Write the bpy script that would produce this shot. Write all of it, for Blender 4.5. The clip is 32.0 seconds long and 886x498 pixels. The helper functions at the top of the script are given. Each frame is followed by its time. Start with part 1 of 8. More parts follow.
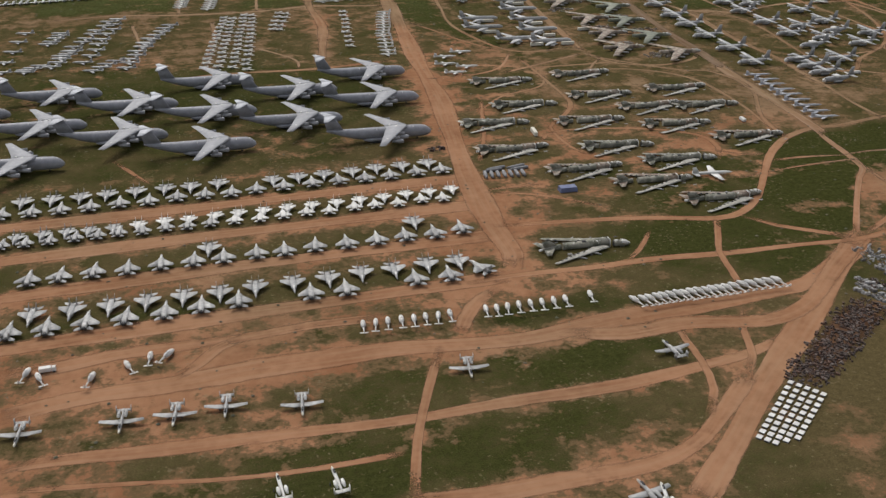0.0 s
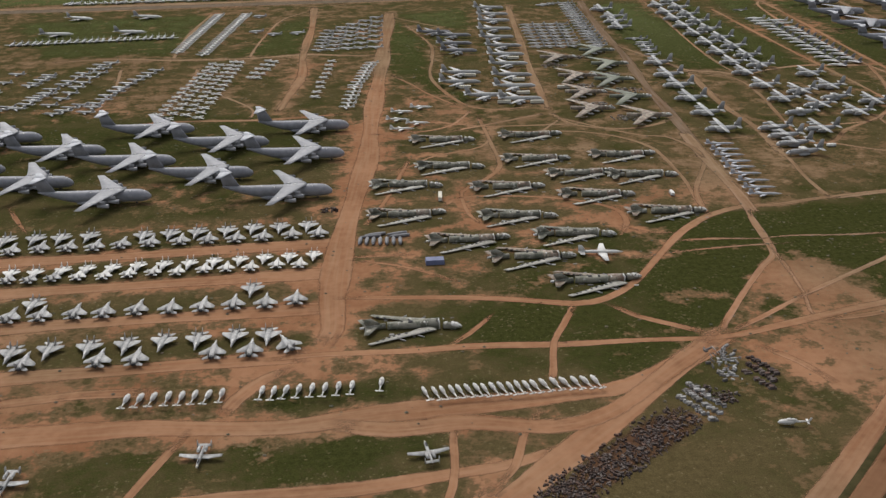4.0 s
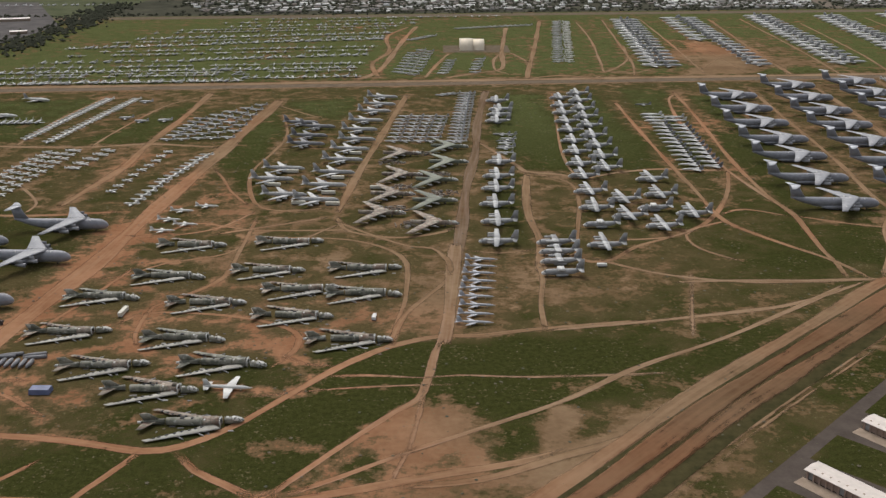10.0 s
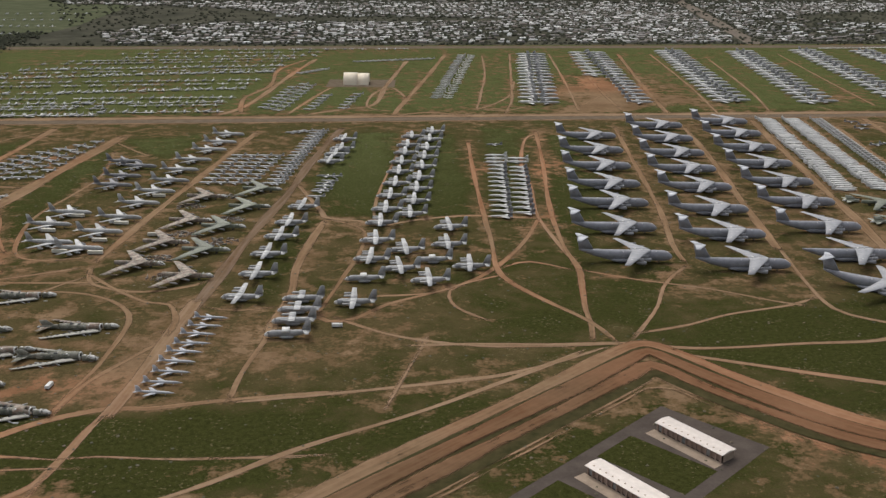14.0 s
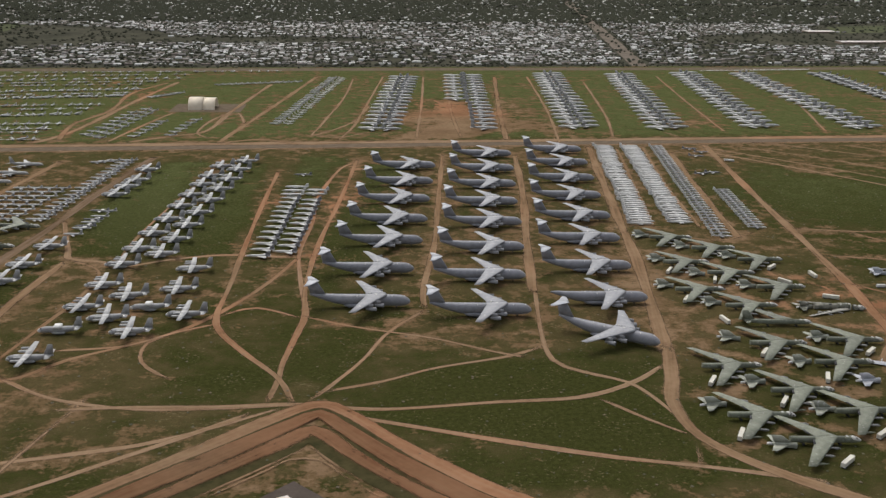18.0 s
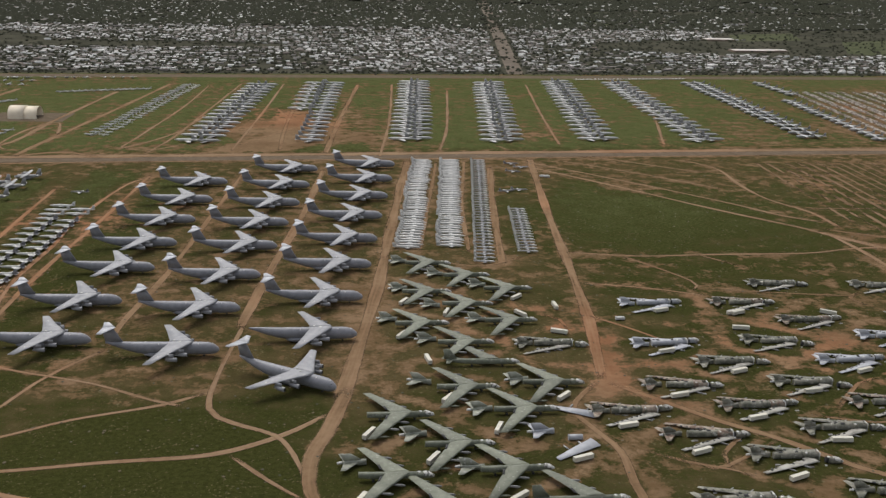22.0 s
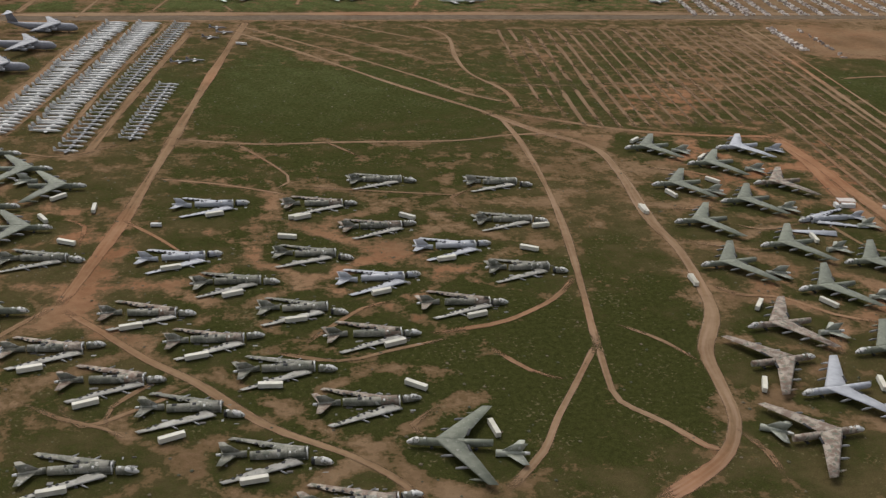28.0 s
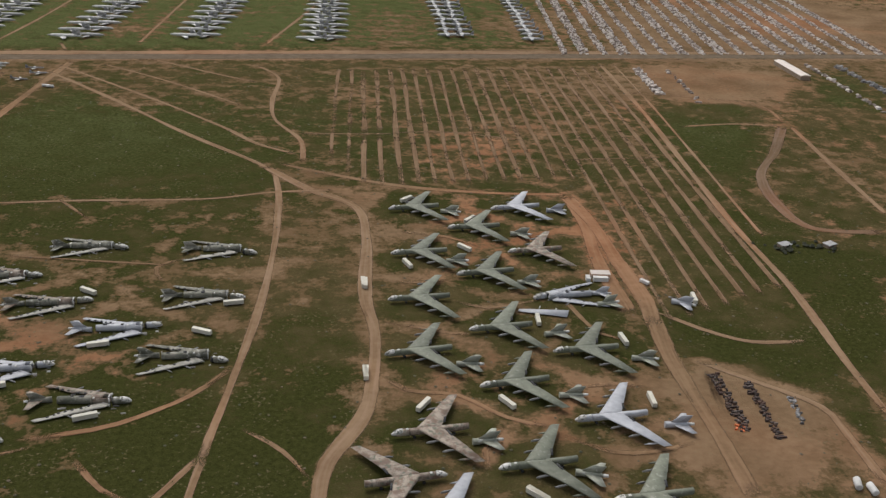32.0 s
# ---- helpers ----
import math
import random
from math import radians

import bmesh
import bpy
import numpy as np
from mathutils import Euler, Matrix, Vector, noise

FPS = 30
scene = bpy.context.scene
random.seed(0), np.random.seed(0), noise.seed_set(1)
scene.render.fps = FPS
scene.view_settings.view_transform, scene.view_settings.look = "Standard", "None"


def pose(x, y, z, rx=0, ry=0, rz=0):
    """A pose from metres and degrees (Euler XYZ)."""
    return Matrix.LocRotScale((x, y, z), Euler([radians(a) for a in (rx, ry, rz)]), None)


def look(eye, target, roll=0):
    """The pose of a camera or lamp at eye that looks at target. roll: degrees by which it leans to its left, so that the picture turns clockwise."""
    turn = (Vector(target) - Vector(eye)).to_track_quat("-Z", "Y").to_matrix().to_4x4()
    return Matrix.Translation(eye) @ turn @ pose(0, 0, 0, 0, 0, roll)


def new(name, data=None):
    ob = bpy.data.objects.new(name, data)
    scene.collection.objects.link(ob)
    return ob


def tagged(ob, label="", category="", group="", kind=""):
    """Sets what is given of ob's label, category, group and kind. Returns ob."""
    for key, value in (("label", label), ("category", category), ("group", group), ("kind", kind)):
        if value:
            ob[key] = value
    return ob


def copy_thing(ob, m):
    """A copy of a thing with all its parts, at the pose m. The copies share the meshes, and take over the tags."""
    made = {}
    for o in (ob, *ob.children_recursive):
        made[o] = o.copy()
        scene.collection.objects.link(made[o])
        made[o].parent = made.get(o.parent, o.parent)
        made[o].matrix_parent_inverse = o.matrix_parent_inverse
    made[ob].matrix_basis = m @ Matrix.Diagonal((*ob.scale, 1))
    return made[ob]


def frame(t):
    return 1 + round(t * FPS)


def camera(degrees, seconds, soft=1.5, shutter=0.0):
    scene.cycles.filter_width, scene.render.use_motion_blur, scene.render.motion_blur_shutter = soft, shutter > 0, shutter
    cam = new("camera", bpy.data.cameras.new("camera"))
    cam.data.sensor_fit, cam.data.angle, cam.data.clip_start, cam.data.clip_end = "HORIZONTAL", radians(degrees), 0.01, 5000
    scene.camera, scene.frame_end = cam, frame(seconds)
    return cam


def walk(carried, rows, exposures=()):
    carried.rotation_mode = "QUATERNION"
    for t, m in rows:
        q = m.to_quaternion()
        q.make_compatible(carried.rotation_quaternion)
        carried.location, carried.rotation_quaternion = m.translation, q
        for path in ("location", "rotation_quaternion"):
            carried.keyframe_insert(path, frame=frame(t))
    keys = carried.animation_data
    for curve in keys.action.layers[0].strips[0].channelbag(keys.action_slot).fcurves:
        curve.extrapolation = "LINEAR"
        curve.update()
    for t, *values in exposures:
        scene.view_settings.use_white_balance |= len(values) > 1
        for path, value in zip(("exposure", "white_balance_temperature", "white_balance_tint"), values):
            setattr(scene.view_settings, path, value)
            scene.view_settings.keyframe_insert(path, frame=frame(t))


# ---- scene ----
cam = camera(48.02, 32.0, 1.4)
ROWS = [
    (0.0, 1.90, 1.27, 170.23, -17.912, -26.086, 0.011),
    (0.5, 16.55, -0.16, 170.29, -16.783, -25.956, -0.028),
    (1.0, 31.20, -1.28, 170.45, -15.677, -25.750, -0.120),
    (1.5, 45.84, -2.09, 170.72, -14.627, -25.381, -0.172),
    (2.0, 60.50, -2.59, 171.09, -13.674, -25.040, -0.098),
    (2.5, 75.17, -2.78, 171.53, -12.703, -24.823, -0.123),
    (3.0, 89.87, -2.67, 172.01, -11.653, -24.472, -0.171),
    (3.5, 104.61, -2.27, 172.52, -10.632, -24.168, -0.224),
    (5.5, 164.34, 1.81, 174.51, -6.936, -22.189, -0.415),
    (6.0, 179.54, 3.30, 175.02, -6.155, -21.494, -0.466),
    (6.5, 194.86, 4.95, 175.56, -5.466, -20.897, -0.443),
    (7.0, 210.31, 6.79, 176.11, -4.754, -20.401, -0.527),
    (7.5, 225.90, 8.83, 176.65, -4.259, -20.199, -0.464),
    (8.0, 241.61, 11.11, 177.18, -4.082, -20.169, -0.404),
    (8.5, 257.42, 13.65, 177.67, -4.177, -20.098, -0.309),
    (9.0, 273.30, 16.44, 178.09, -4.206, -19.933, -0.306),
    (9.5, 289.21, 19.46, 178.46, -4.304, -19.871, -0.263),
    (10.0, 305.13, 22.65, 178.79, -4.521, -19.758, -0.132),
    (10.5, 321.06, 25.97, 179.08, -4.496, -19.426, -0.104),
    (11.0, 336.99, 29.36, 179.38, -4.346, -19.012, -0.113),
    (11.5, 352.92, 32.79, 179.70, -4.188, -18.722, -0.175),
    (12.0, 368.86, 36.26, 180.03, -4.226, -18.700, -0.066),
    (12.5, 384.82, 39.75, 180.36, -4.456, -18.679, 0.057),
    (13.0, 400.80, 43.25, 180.68, -4.652, -18.482, 0.188),
    (13.5, 416.80, 46.76, 180.96, -4.884, -18.348, 0.290),
    (14.0, 432.80, 50.26, 181.21, -5.151, -18.196, 0.433),
    (14.5, 448.81, 53.73, 181.45, -5.457, -18.020, 0.442),
    (16.5, 513.16, 67.38, 182.70, -6.576, -17.397, 0.669),
    (17.0, 529.40, 70.79, 183.19, -6.874, -17.383, 0.743),
    (17.5, 545.74, 74.23, 183.76, -7.151, -17.291, 0.691),
    (18.0, 562.20, 77.67, 184.39, -7.407, -17.195, 0.752),
    (18.5, 578.79, 81.12, 185.05, -7.665, -17.096, 0.880),
    (19.0, 595.53, 84.53, 185.72, -7.844, -16.958, 0.907),
    (19.5, 612.38, 87.89, 186.35, -8.072, -16.876, 0.870),
    (20.0, 629.33, 91.13, 186.94, -8.388, -16.749, 0.810),
    (20.5, 646.32, 94.20, 187.48, -8.761, -16.773, 0.889),
    (21.0, 663.28, 97.04, 187.99, -9.189, -16.863, 1.084),
    (21.5, 680.19, 99.61, 188.47, -9.588, -16.820, 1.283),
    (22.0, 697.01, 101.91, 188.96, -10.020, -17.019, 1.468),
    (22.5, 713.77, 104.01, 189.46, -10.591, -19.037, 1.578),
    (23.0, 730.53, 106.02, 190.01, -11.036, -22.152, 1.772),
    (23.5, 747.39, 108.04, 190.61, -11.491, -24.726, 1.945),
    (24.0, 764.45, 110.21, 191.26, -11.857, -26.137, 2.110),
    (24.5, 781.77, 112.59, 191.95, -11.965, -25.875, 2.273),
    (25.0, 799.40, 115.23, 192.67, -12.220, -26.101, 2.501),
    (25.5, 817.34, 118.11, 193.39, -12.493, -26.052, 2.635),
    (27.5, 891.56, 131.17, 196.49, -13.246, -25.681, 2.842),
    (28.0, 910.53, 134.51, 197.38, -13.361, -25.632, 2.843),
    (28.5, 929.60, 137.80, 198.34, -13.497, -25.578, 2.900),
    (29.0, 948.75, 141.01, 199.37, -13.620, -25.396, 2.914),
    (29.5, 967.97, 144.14, 200.46, -13.666, -25.187, 2.905),
    (30.0, 987.26, 147.19, 201.62, -13.741, -24.959, 2.975),
    (30.5, 1006.60, 150.16, 202.82, -13.812, -24.734, 3.034),
    (31.0, 1025.99, 153.04, 204.06, -13.782, -24.601, 3.132),
    (31.5, 1045.41, 155.83, 205.34, -13.256, -24.385, 2.911),
    (32.0, 1064.86, 158.54, 206.64, -12.230, -24.486, 2.808),
]
walk(cam, [(t, pose(x, y, z, 90 + pitch, 0, yaw) @ pose(0, 0, 0, 0, 0, roll)) for t, x, y, z, yaw, pitch, roll in ROWS], [(0, 0.0), (21, 0.0), (23.5, -0.09), (26, -0.1), (32, -0.08)])

U = 0.72  # scale of the whole site: lengths of aircraft and buildings below are multiplied by it

# ---------------------------------------------------------------- light
world = bpy.data.worlds.new("sky")
scene.world = world
world.use_nodes = True
wn = world.node_tree
sky = wn.nodes.new("ShaderNodeTexSky")
sky.sky_type = "NISHITA"
sky.sun_disc = False
sky.sun_elevation, sky.sun_rotation = radians(58), radians(-20)
sky.air_density, sky.dust_density, sky.ozone_density = 1.0, 3.0, 1.0
wn.nodes["Background"].inputs["Strength"].default_value = 0.168
haze = wn.nodes.new("ShaderNodeHueSaturation")
haze.inputs["Saturation"].default_value = 0.3
wn.links.new(sky.outputs[0], haze.inputs["Color"])
wn.links.new(haze.outputs[0], wn.nodes["Background"].inputs["Color"])
sun_data = bpy.data.lights.new("sun", "SUN")
sun_data.energy, sun_data.angle, sun_data.color = 1.5, radians(35), (1.0, 0.95, 0.88)
sun = new("sun", sun_data)
sun.matrix_world = look((-90, 250, 430), (0, 0, 0), 0)


# ---------------------------------------------------------------- materials
def ramp_mat(name, low, high, rough=0.6, metal=0.0, scale=0.4, spread=0.25, bump=0.15, stain=None, tint=0.15):
    """A weathered surface: two tones by noise at two scales, stains, and a tone of its own for each object."""
    m = bpy.data.materials.new(name)
    m.use_nodes = True
    t = m.node_tree
    p = t.nodes["Principled BSDF"]
    co, info = t.nodes.new("ShaderNodeTexCoord"), t.nodes.new("ShaderNodeObjectInfo")
    shift = t.nodes.new("ShaderNodeVectorMath")
    shift.operation = "MULTIPLY_ADD"
    t.links.new(info.outputs["Random"], shift.inputs[0])
    shift.inputs[1].default_value = (37, 53, 71)
    t.links.new(co.outputs["Object"], shift.inputs[2])
    big, fine = t.nodes.new("ShaderNodeTexNoise"), t.nodes.new("ShaderNodeTexNoise")
    for n, s, d in ((big, scale, 4), (fine, scale * 7, 3)):
        n.inputs["Scale"].default_value, n.inputs["Detail"].default_value = s, d
        t.links.new(shift.outputs[0], n.inputs["Vector"])
    mix = t.nodes.new("ShaderNodeMath")
    mix.operation = "MULTIPLY_ADD"
    t.links.new(fine.outputs["Fac"], mix.inputs[0])
    mix.inputs[1].default_value = 0.35
    t.links.new(big.outputs["Fac"], mix.inputs[2])
    ramp = t.nodes.new("ShaderNodeValToRGB")
    ramp.color_ramp.elements[0].position, ramp.color_ramp.elements[1].position = 0.67 - spread, 0.67 + spread
    ramp.color_ramp.elements[0].color, ramp.color_ramp.elements[1].color = (*low, 1), (*high, 1)
    t.links.new(mix.outputs[0], ramp.inputs[0])
    out = ramp.outputs[0]
    if stain:
        spot, edge = t.nodes.new("ShaderNodeTexNoise"), t.nodes.new("ShaderNodeMapRange")
        spot.inputs["Scale"].default_value, spot.inputs["Detail"].default_value = scale * 1.7, 5
        t.links.new(shift.outputs[0], spot.inputs["Vector"])
        edge.inputs["From Min"].default_value, edge.inputs["From Max"].default_value = stain[3], stain[3] + 0.05
        t.links.new(spot.outputs["Fac"], edge.inputs["Value"])
        over = t.nodes.new("ShaderNodeMix")
        over.data_type = "RGBA"
        over.inputs["B"].default_value = (*stain[:3], 1)
        t.links.new(edge.outputs[0], over.inputs["Factor"])
        t.links.new(out, over.inputs["A"])
        out = over.outputs["Result"]
    tone = t.nodes.new("ShaderNodeHueSaturation")
    span = t.nodes.new("ShaderNodeMapRange")
    span.inputs["To Min"].default_value, span.inputs["To Max"].default_value = 1 - tint, 1 + tint
    t.links.new(info.outputs["Random"], span.inputs["Value"])
    t.links.new(span.outputs[0], tone.inputs["Value"])
    t.links.new(out, tone.inputs["Color"])
    t.links.new(tone.outputs[0], p.inputs["Base Color"])
    p.inputs["Roughness"].default_value, p.inputs["Metallic"].default_value = rough, metal
    p.inputs["Specular IOR Level"].default_value = 0.5 if rough < 0.9 else 0.0
    if bump:
        b = t.nodes.new("ShaderNodeBump")
        b.inputs["Strength"].default_value, b.inputs["Distance"].default_value = bump, 0.1
        t.links.new(fine.outputs["Fac"], b.inputs["Height"])
        t.links.new(b.outputs[0], p.inputs["Normal"])
    return m


GREY_HULL = ramp_mat("dark_grey_paint", (0.172, 0.174, 0.192), (0.25, 0.252, 0.275), 0.5, tint=0.06)
GREY_WING = ramp_mat("light_grey_paint", (0.205, 0.205, 0.218), (0.3, 0.3, 0.312), 0.5, tint=0.06)
FIGHTER = ramp_mat("fighter_grey", (0.215, 0.213, 0.208), (0.4, 0.396, 0.384), 0.5, scale=0.8, tint=0.2)
WHITE = ramp_mat("white_wrap", (0.46, 0.45, 0.425), (0.63, 0.62, 0.595), 0.7, tint=0.08)
OLIVE = ramp_mat("olive_drab", (0.104, 0.113, 0.08), (0.182, 0.192, 0.143), 0.65, stain=(0.24, 0.24, 0.2, 0.62), tint=0.15)
CAMO = ramp_mat("bomber_camouflage", (0.098, 0.1, 0.074), (0.23, 0.218, 0.176), 0.7, scale=0.3, spread=0.11, stain=(0.36, 0.35, 0.31, 0.6), tint=0.15)
RUST = ramp_mat("faded_brown_camouflage", (0.15, 0.1, 0.072), (0.31, 0.262, 0.21), 0.75, scale=0.35, spread=0.1, stain=(0.13, 0.13, 0.095, 0.56), tint=0.15)
BLOTCH = ramp_mat("torn_white_wrap", (0.42, 0.41, 0.38), (0.62, 0.6, 0.57), 0.7, scale=0.6, stain=(0.13, 0.13, 0.11, 0.52), tint=0.1)
WINGTOP = ramp_mat("bleached_wing_skin", (0.2, 0.19, 0.16), (0.39, 0.375, 0.335), 0.7, scale=0.3, stain=(0.13, 0.128, 0.105, 0.62), tint=0.15)
SAGE = ramp_mat("faded_sage_green", (0.19, 0.2, 0.155), (0.34, 0.345, 0.285), 0.65, stain=(0.4, 0.4, 0.37, 0.62), tint=0.15)
PALE = ramp_mat("pale_blue_grey_paint", (0.3, 0.308, 0.332), (0.43, 0.437, 0.462), 0.5, tint=0.08)
HERC_HULL = ramp_mat("dull_transport_grey", (0.19, 0.188, 0.184), (0.34, 0.336, 0.328), 0.6, tint=0.15)
TRANSPORT = ramp_mat("transport_grey", (0.29, 0.288, 0.284), (0.46, 0.456, 0.446), 0.5, tint=0.2)
HERC_SIDE = ramp_mat("faded_transport_grey", (0.21, 0.21, 0.212), (0.34, 0.338, 0.336), 0.6, tint=0.15)
HERC_BODY = ramp_mat("dark_transport_grey", (0.125, 0.124, 0.13), (0.225, 0.223, 0.228), 0.6, tint=0.15)
ALUMIN = ramp_mat("bare_aluminium", (0.35, 0.36, 0.37), (0.55, 0.56, 0.57), 0.4, 0.6, tint=0.1)
# near-black of rubber, and of solid pieces that paint the shade inside openings
DARK = ramp_mat("dark_rubber_and_opening_shade", (0.015, 0.015, 0.016), (0.035, 0.035, 0.035), 0.8)
GLASS = ramp_mat("dark_canopy_glass", (0.012, 0.014, 0.016), (0.03, 0.032, 0.035), 0.15, bump=0)
CREAM = ramp_mat("cream_box_paint", (0.46, 0.435, 0.36), (0.58, 0.555, 0.475), 0.6, tint=0.1)
SCRAP = ramp_mat("rusty_scrap", (0.05, 0.035, 0.03), (0.16, 0.1, 0.08), 0.85, scale=0.6, tint=0.4)
BLUE = ramp_mat("blue_tarpaulin", (0.07, 0.085, 0.16), (0.12, 0.14, 0.24), 0.5)


# ---------------------------------------------------------------- meshes
class Geo:
    def __init__(self):
        self.v, self.f = [], []

    def tube(self, stations, n=10, square=1.0):
        """A closed hull along x through stations (x, height of the middle, half width, half height[, y])."""
        base = len(self.v)
        for s in stations:
            x, zc, ry, rz = s[:4]
            yc = s[4] if len(s) > 4 else 0.0
            for k in range(n):
                a = 2 * math.pi * (k + 0.5) / n
                c, d = math.cos(a), math.sin(a)
                e = square
                self.v.append((x, yc + ry * math.copysign(abs(c) ** e, c), zc + rz * math.copysign(abs(d) ** e, d)))
        for i in range(len(stations) - 1):
            for k in range(n):
                a, b = base + i * n + k, base + i * n + (k + 1) % n
                self.f.append((a, a + n, b + n, b))
        self.f.append(tuple(base + k for k in range(n)))
        last = base + (len(stations) - 1) * n
        self.f.append(tuple(last + n - 1 - k for k in range(n)))
        return self

    def surf(self, secs, up="z"):
        """A wing or fin through sections (x of the leading edge, y, z, chord, thickness); x is towards the nose."""
        base = len(self.v)
        prof = ((0, 0.0), (0.12, 0.42), (0.42, 0.5), (1.0, 0.04), (1.0, -0.04), (0.42, -0.5), (0.12, -0.42))
        for x, y, z, c, t in secs:
            for u, w in prof:
                self.v.append((x - u * c, y, z + w * t) if up == "z" else (x - u * c, y + w * t, z))
        n = len(prof)
        for i in range(len(secs) - 1):
            for k in range(n):
                a, b = base + i * n + k, base + i * n + (k + 1) % n
                self.f.append((a, b, b + n, a + n))
        self.f.append(tuple(base + n - 1 - k for k in range(n)))
        last = base + (len(secs) - 1) * n
        self.f.append(tuple(last + k for k in range(n)))
        return self

    def box(self, x0, x1, y0, y1, z0, z1, taper=0.0):
        base = len(self.v)
        for z, d in ((z0, 0.0), (z1, taper)):
            self.v += [(x0 + d, y0 + d, z), (x1 - d, y0 + d, z), (x1 - d, y1 - d, z), (x0 + d, y1 - d, z)]
        b = base
        self.f += [(b, b + 3, b + 2, b + 1), (b + 4, b + 5, b + 6, b + 7)]
        for k in range(4):
            j = (k + 1) % 4
            self.f.append((b + k, b + j, b + 4 + j, b + 4 + k))
        return self

    def wheel(self, x, y, r, w):
        base, n = len(self.v), 10
        for s in (-1, 1):
            for k in range(n):
                a = 2 * math.pi * k / n
                self.v.append((x + r * math.cos(a), y + s * w / 2, r + r * math.sin(a)))
        for k in range(n):
            j = (k + 1) % n
            self.f.append((base + k, base + j, base + n + j, base + n + k))
        self.f.append(tuple(base + n - 1 - k for k in range(n)))
        self.f.append(tuple(base + n + k for k in range(n)))
        return self

    def moved(self, m):
        self.v = [tuple(m @ Vector(p)) for p in self.v]
        return self

    def mesh(self, name, material, smooth=True):
        me = bpy.data.meshes.new(name)
        me.from_pydata([(x * U, y * U, z * U) for x, y, z in self.v], [], self.f)
        me.materials.append(material)
        if smooth:
            me.polygons.foreach_set("use_smooth", [len(p.vertices) < 6 for p in me.polygons])
        me.update()
        return me


def part(name, geo, material, parent, label="", smooth=True):
    ob = new(name, geo.mesh(name, material, smooth))
    ob.parent = parent
    return tagged(ob, label=label) if label else ob


def thing(name, label, category, group=""):
    return tagged(new(name), label, category, group)


def mirror(secs):
    return [(x, -y, z, c, t) for x, y, z, c, t in secs][::-1]


def spot(x, y, z, a):
    return pose(U * x, U * y, U * z, 0, 0, a)


def put(proto, spots, z=0.0):
    """Copies of a finished thing at spots (x, y, heading in degrees); the first spot takes the thing itself."""
    made = []
    for x, y, a in spots:
        if proto.get("used"):
            made.append(copy_thing(proto, pose(x, y, z, 0, 0, a)))
            if "used" in made[-1]:
                del made[-1]["used"]
        else:
            proto["used"] = 1
            proto.matrix_basis = pose(x, y, z, 0, 0, a)
            made.append(proto)
    return made


def line(x0, y0, x1, y1, n, a, wobble=0.6, turn=3.0):
    """n spots from one end of a row to the other, with the small unevenness of parked aircraft."""
    rnd = random.Random(int(x0 * 7 + y0 * 13 + n))
    return [(x0 + (x1 - x0) * k / max(1, n - 1) + rnd.uniform(-wobble, wobble), y0 + (y1 - y0) * k / max(1, n - 1) + rnd.uniform(-wobble, wobble),
             a + rnd.uniform(-turn, turn)) for k in range(n)]


# ---------------------------------------------------------------- ground
def noise_at(t, scale, detail=4, vec=None, rough=0.55):
    n = t.nodes.new("ShaderNodeTexNoise")
    n.inputs["Scale"].default_value, n.inputs["Detail"].default_value, n.inputs["Roughness"].default_value = scale, detail, rough
    if vec is not None:
        t.links.new(vec, n.inputs["Vector"])
    return n.outputs["Fac"]


def calc(t, op, a, b, c=None):
    n = t.nodes.new("ShaderNodeMath")
    n.operation = op
    for i, v in enumerate((a, b) if c is None else (a, b, c)):
        if isinstance(v, (int, float)):
            n.inputs[i].default_value = v
        else:
            t.links.new(v, n.inputs[i])
    return n.outputs[0]


def step(t, v, lo, hi):
    n = t.nodes.new("ShaderNodeMapRange")
    n.interpolation_type = "SMOOTHSTEP"
    n.inputs["From Min"].default_value, n.inputs["From Max"].default_value = lo, hi
    t.links.new(v, n.inputs["Value"])
    return n.outputs[0]


def blend(t, f, a, b):
    n = t.nodes.new("ShaderNodeMix")
    n.data_type = "RGBA"
    t.links.new(f, n.inputs["Factor"])
    for key, v in (("A", a), ("B", b)):
        if isinstance(v, tuple):
            n.inputs[key].default_value = (*v, 1)
        else:
            t.links.new(v, n.inputs[key])
    return n.outputs["Result"]


def soil_colour(t, pos, k=1.0, pale=0.2):
    """Desert dirt in two tones at two scales: red at both ends of the field, paler in its middle."""
    grain = step(t, calc(t, "MULTIPLY_ADD", noise_at(t, 0.3, 5, pos), 0.5, noise_at(t, 0.025, 4, pos)), 0.45, 1.05)
    red = blend(t, grain, (0.19 * k, 0.088 * k, 0.044 * k), (0.298 * k, 0.158 * k, 0.089 * k))
    khaki = blend(t, grain, (0.128 * k, 0.08 * k, 0.043 * k), (0.218 * k, 0.147 * k, 0.088 * k))
    along = t.nodes.new("ShaderNodeSeparateXYZ")
    t.links.new(pos, along.inputs[0])
    middle = calc(t, "SUBTRACT", step(t, along.outputs["X"], 120.0, 420.0), calc(t, "MULTIPLY", step(t, along.outputs["X"], 1080.0, 1220.0), 0.55))
    middle = calc(t, "MAXIMUM", middle, step(t, along.outputs["Y"], 500.0, 760.0))
    east = calc(t, "MULTIPLY_ADD", middle, pale, noise_at(t, 0.0045, 3, pos))
    return blend(t, step(t, east, 0.5, 0.7), red, khaki)


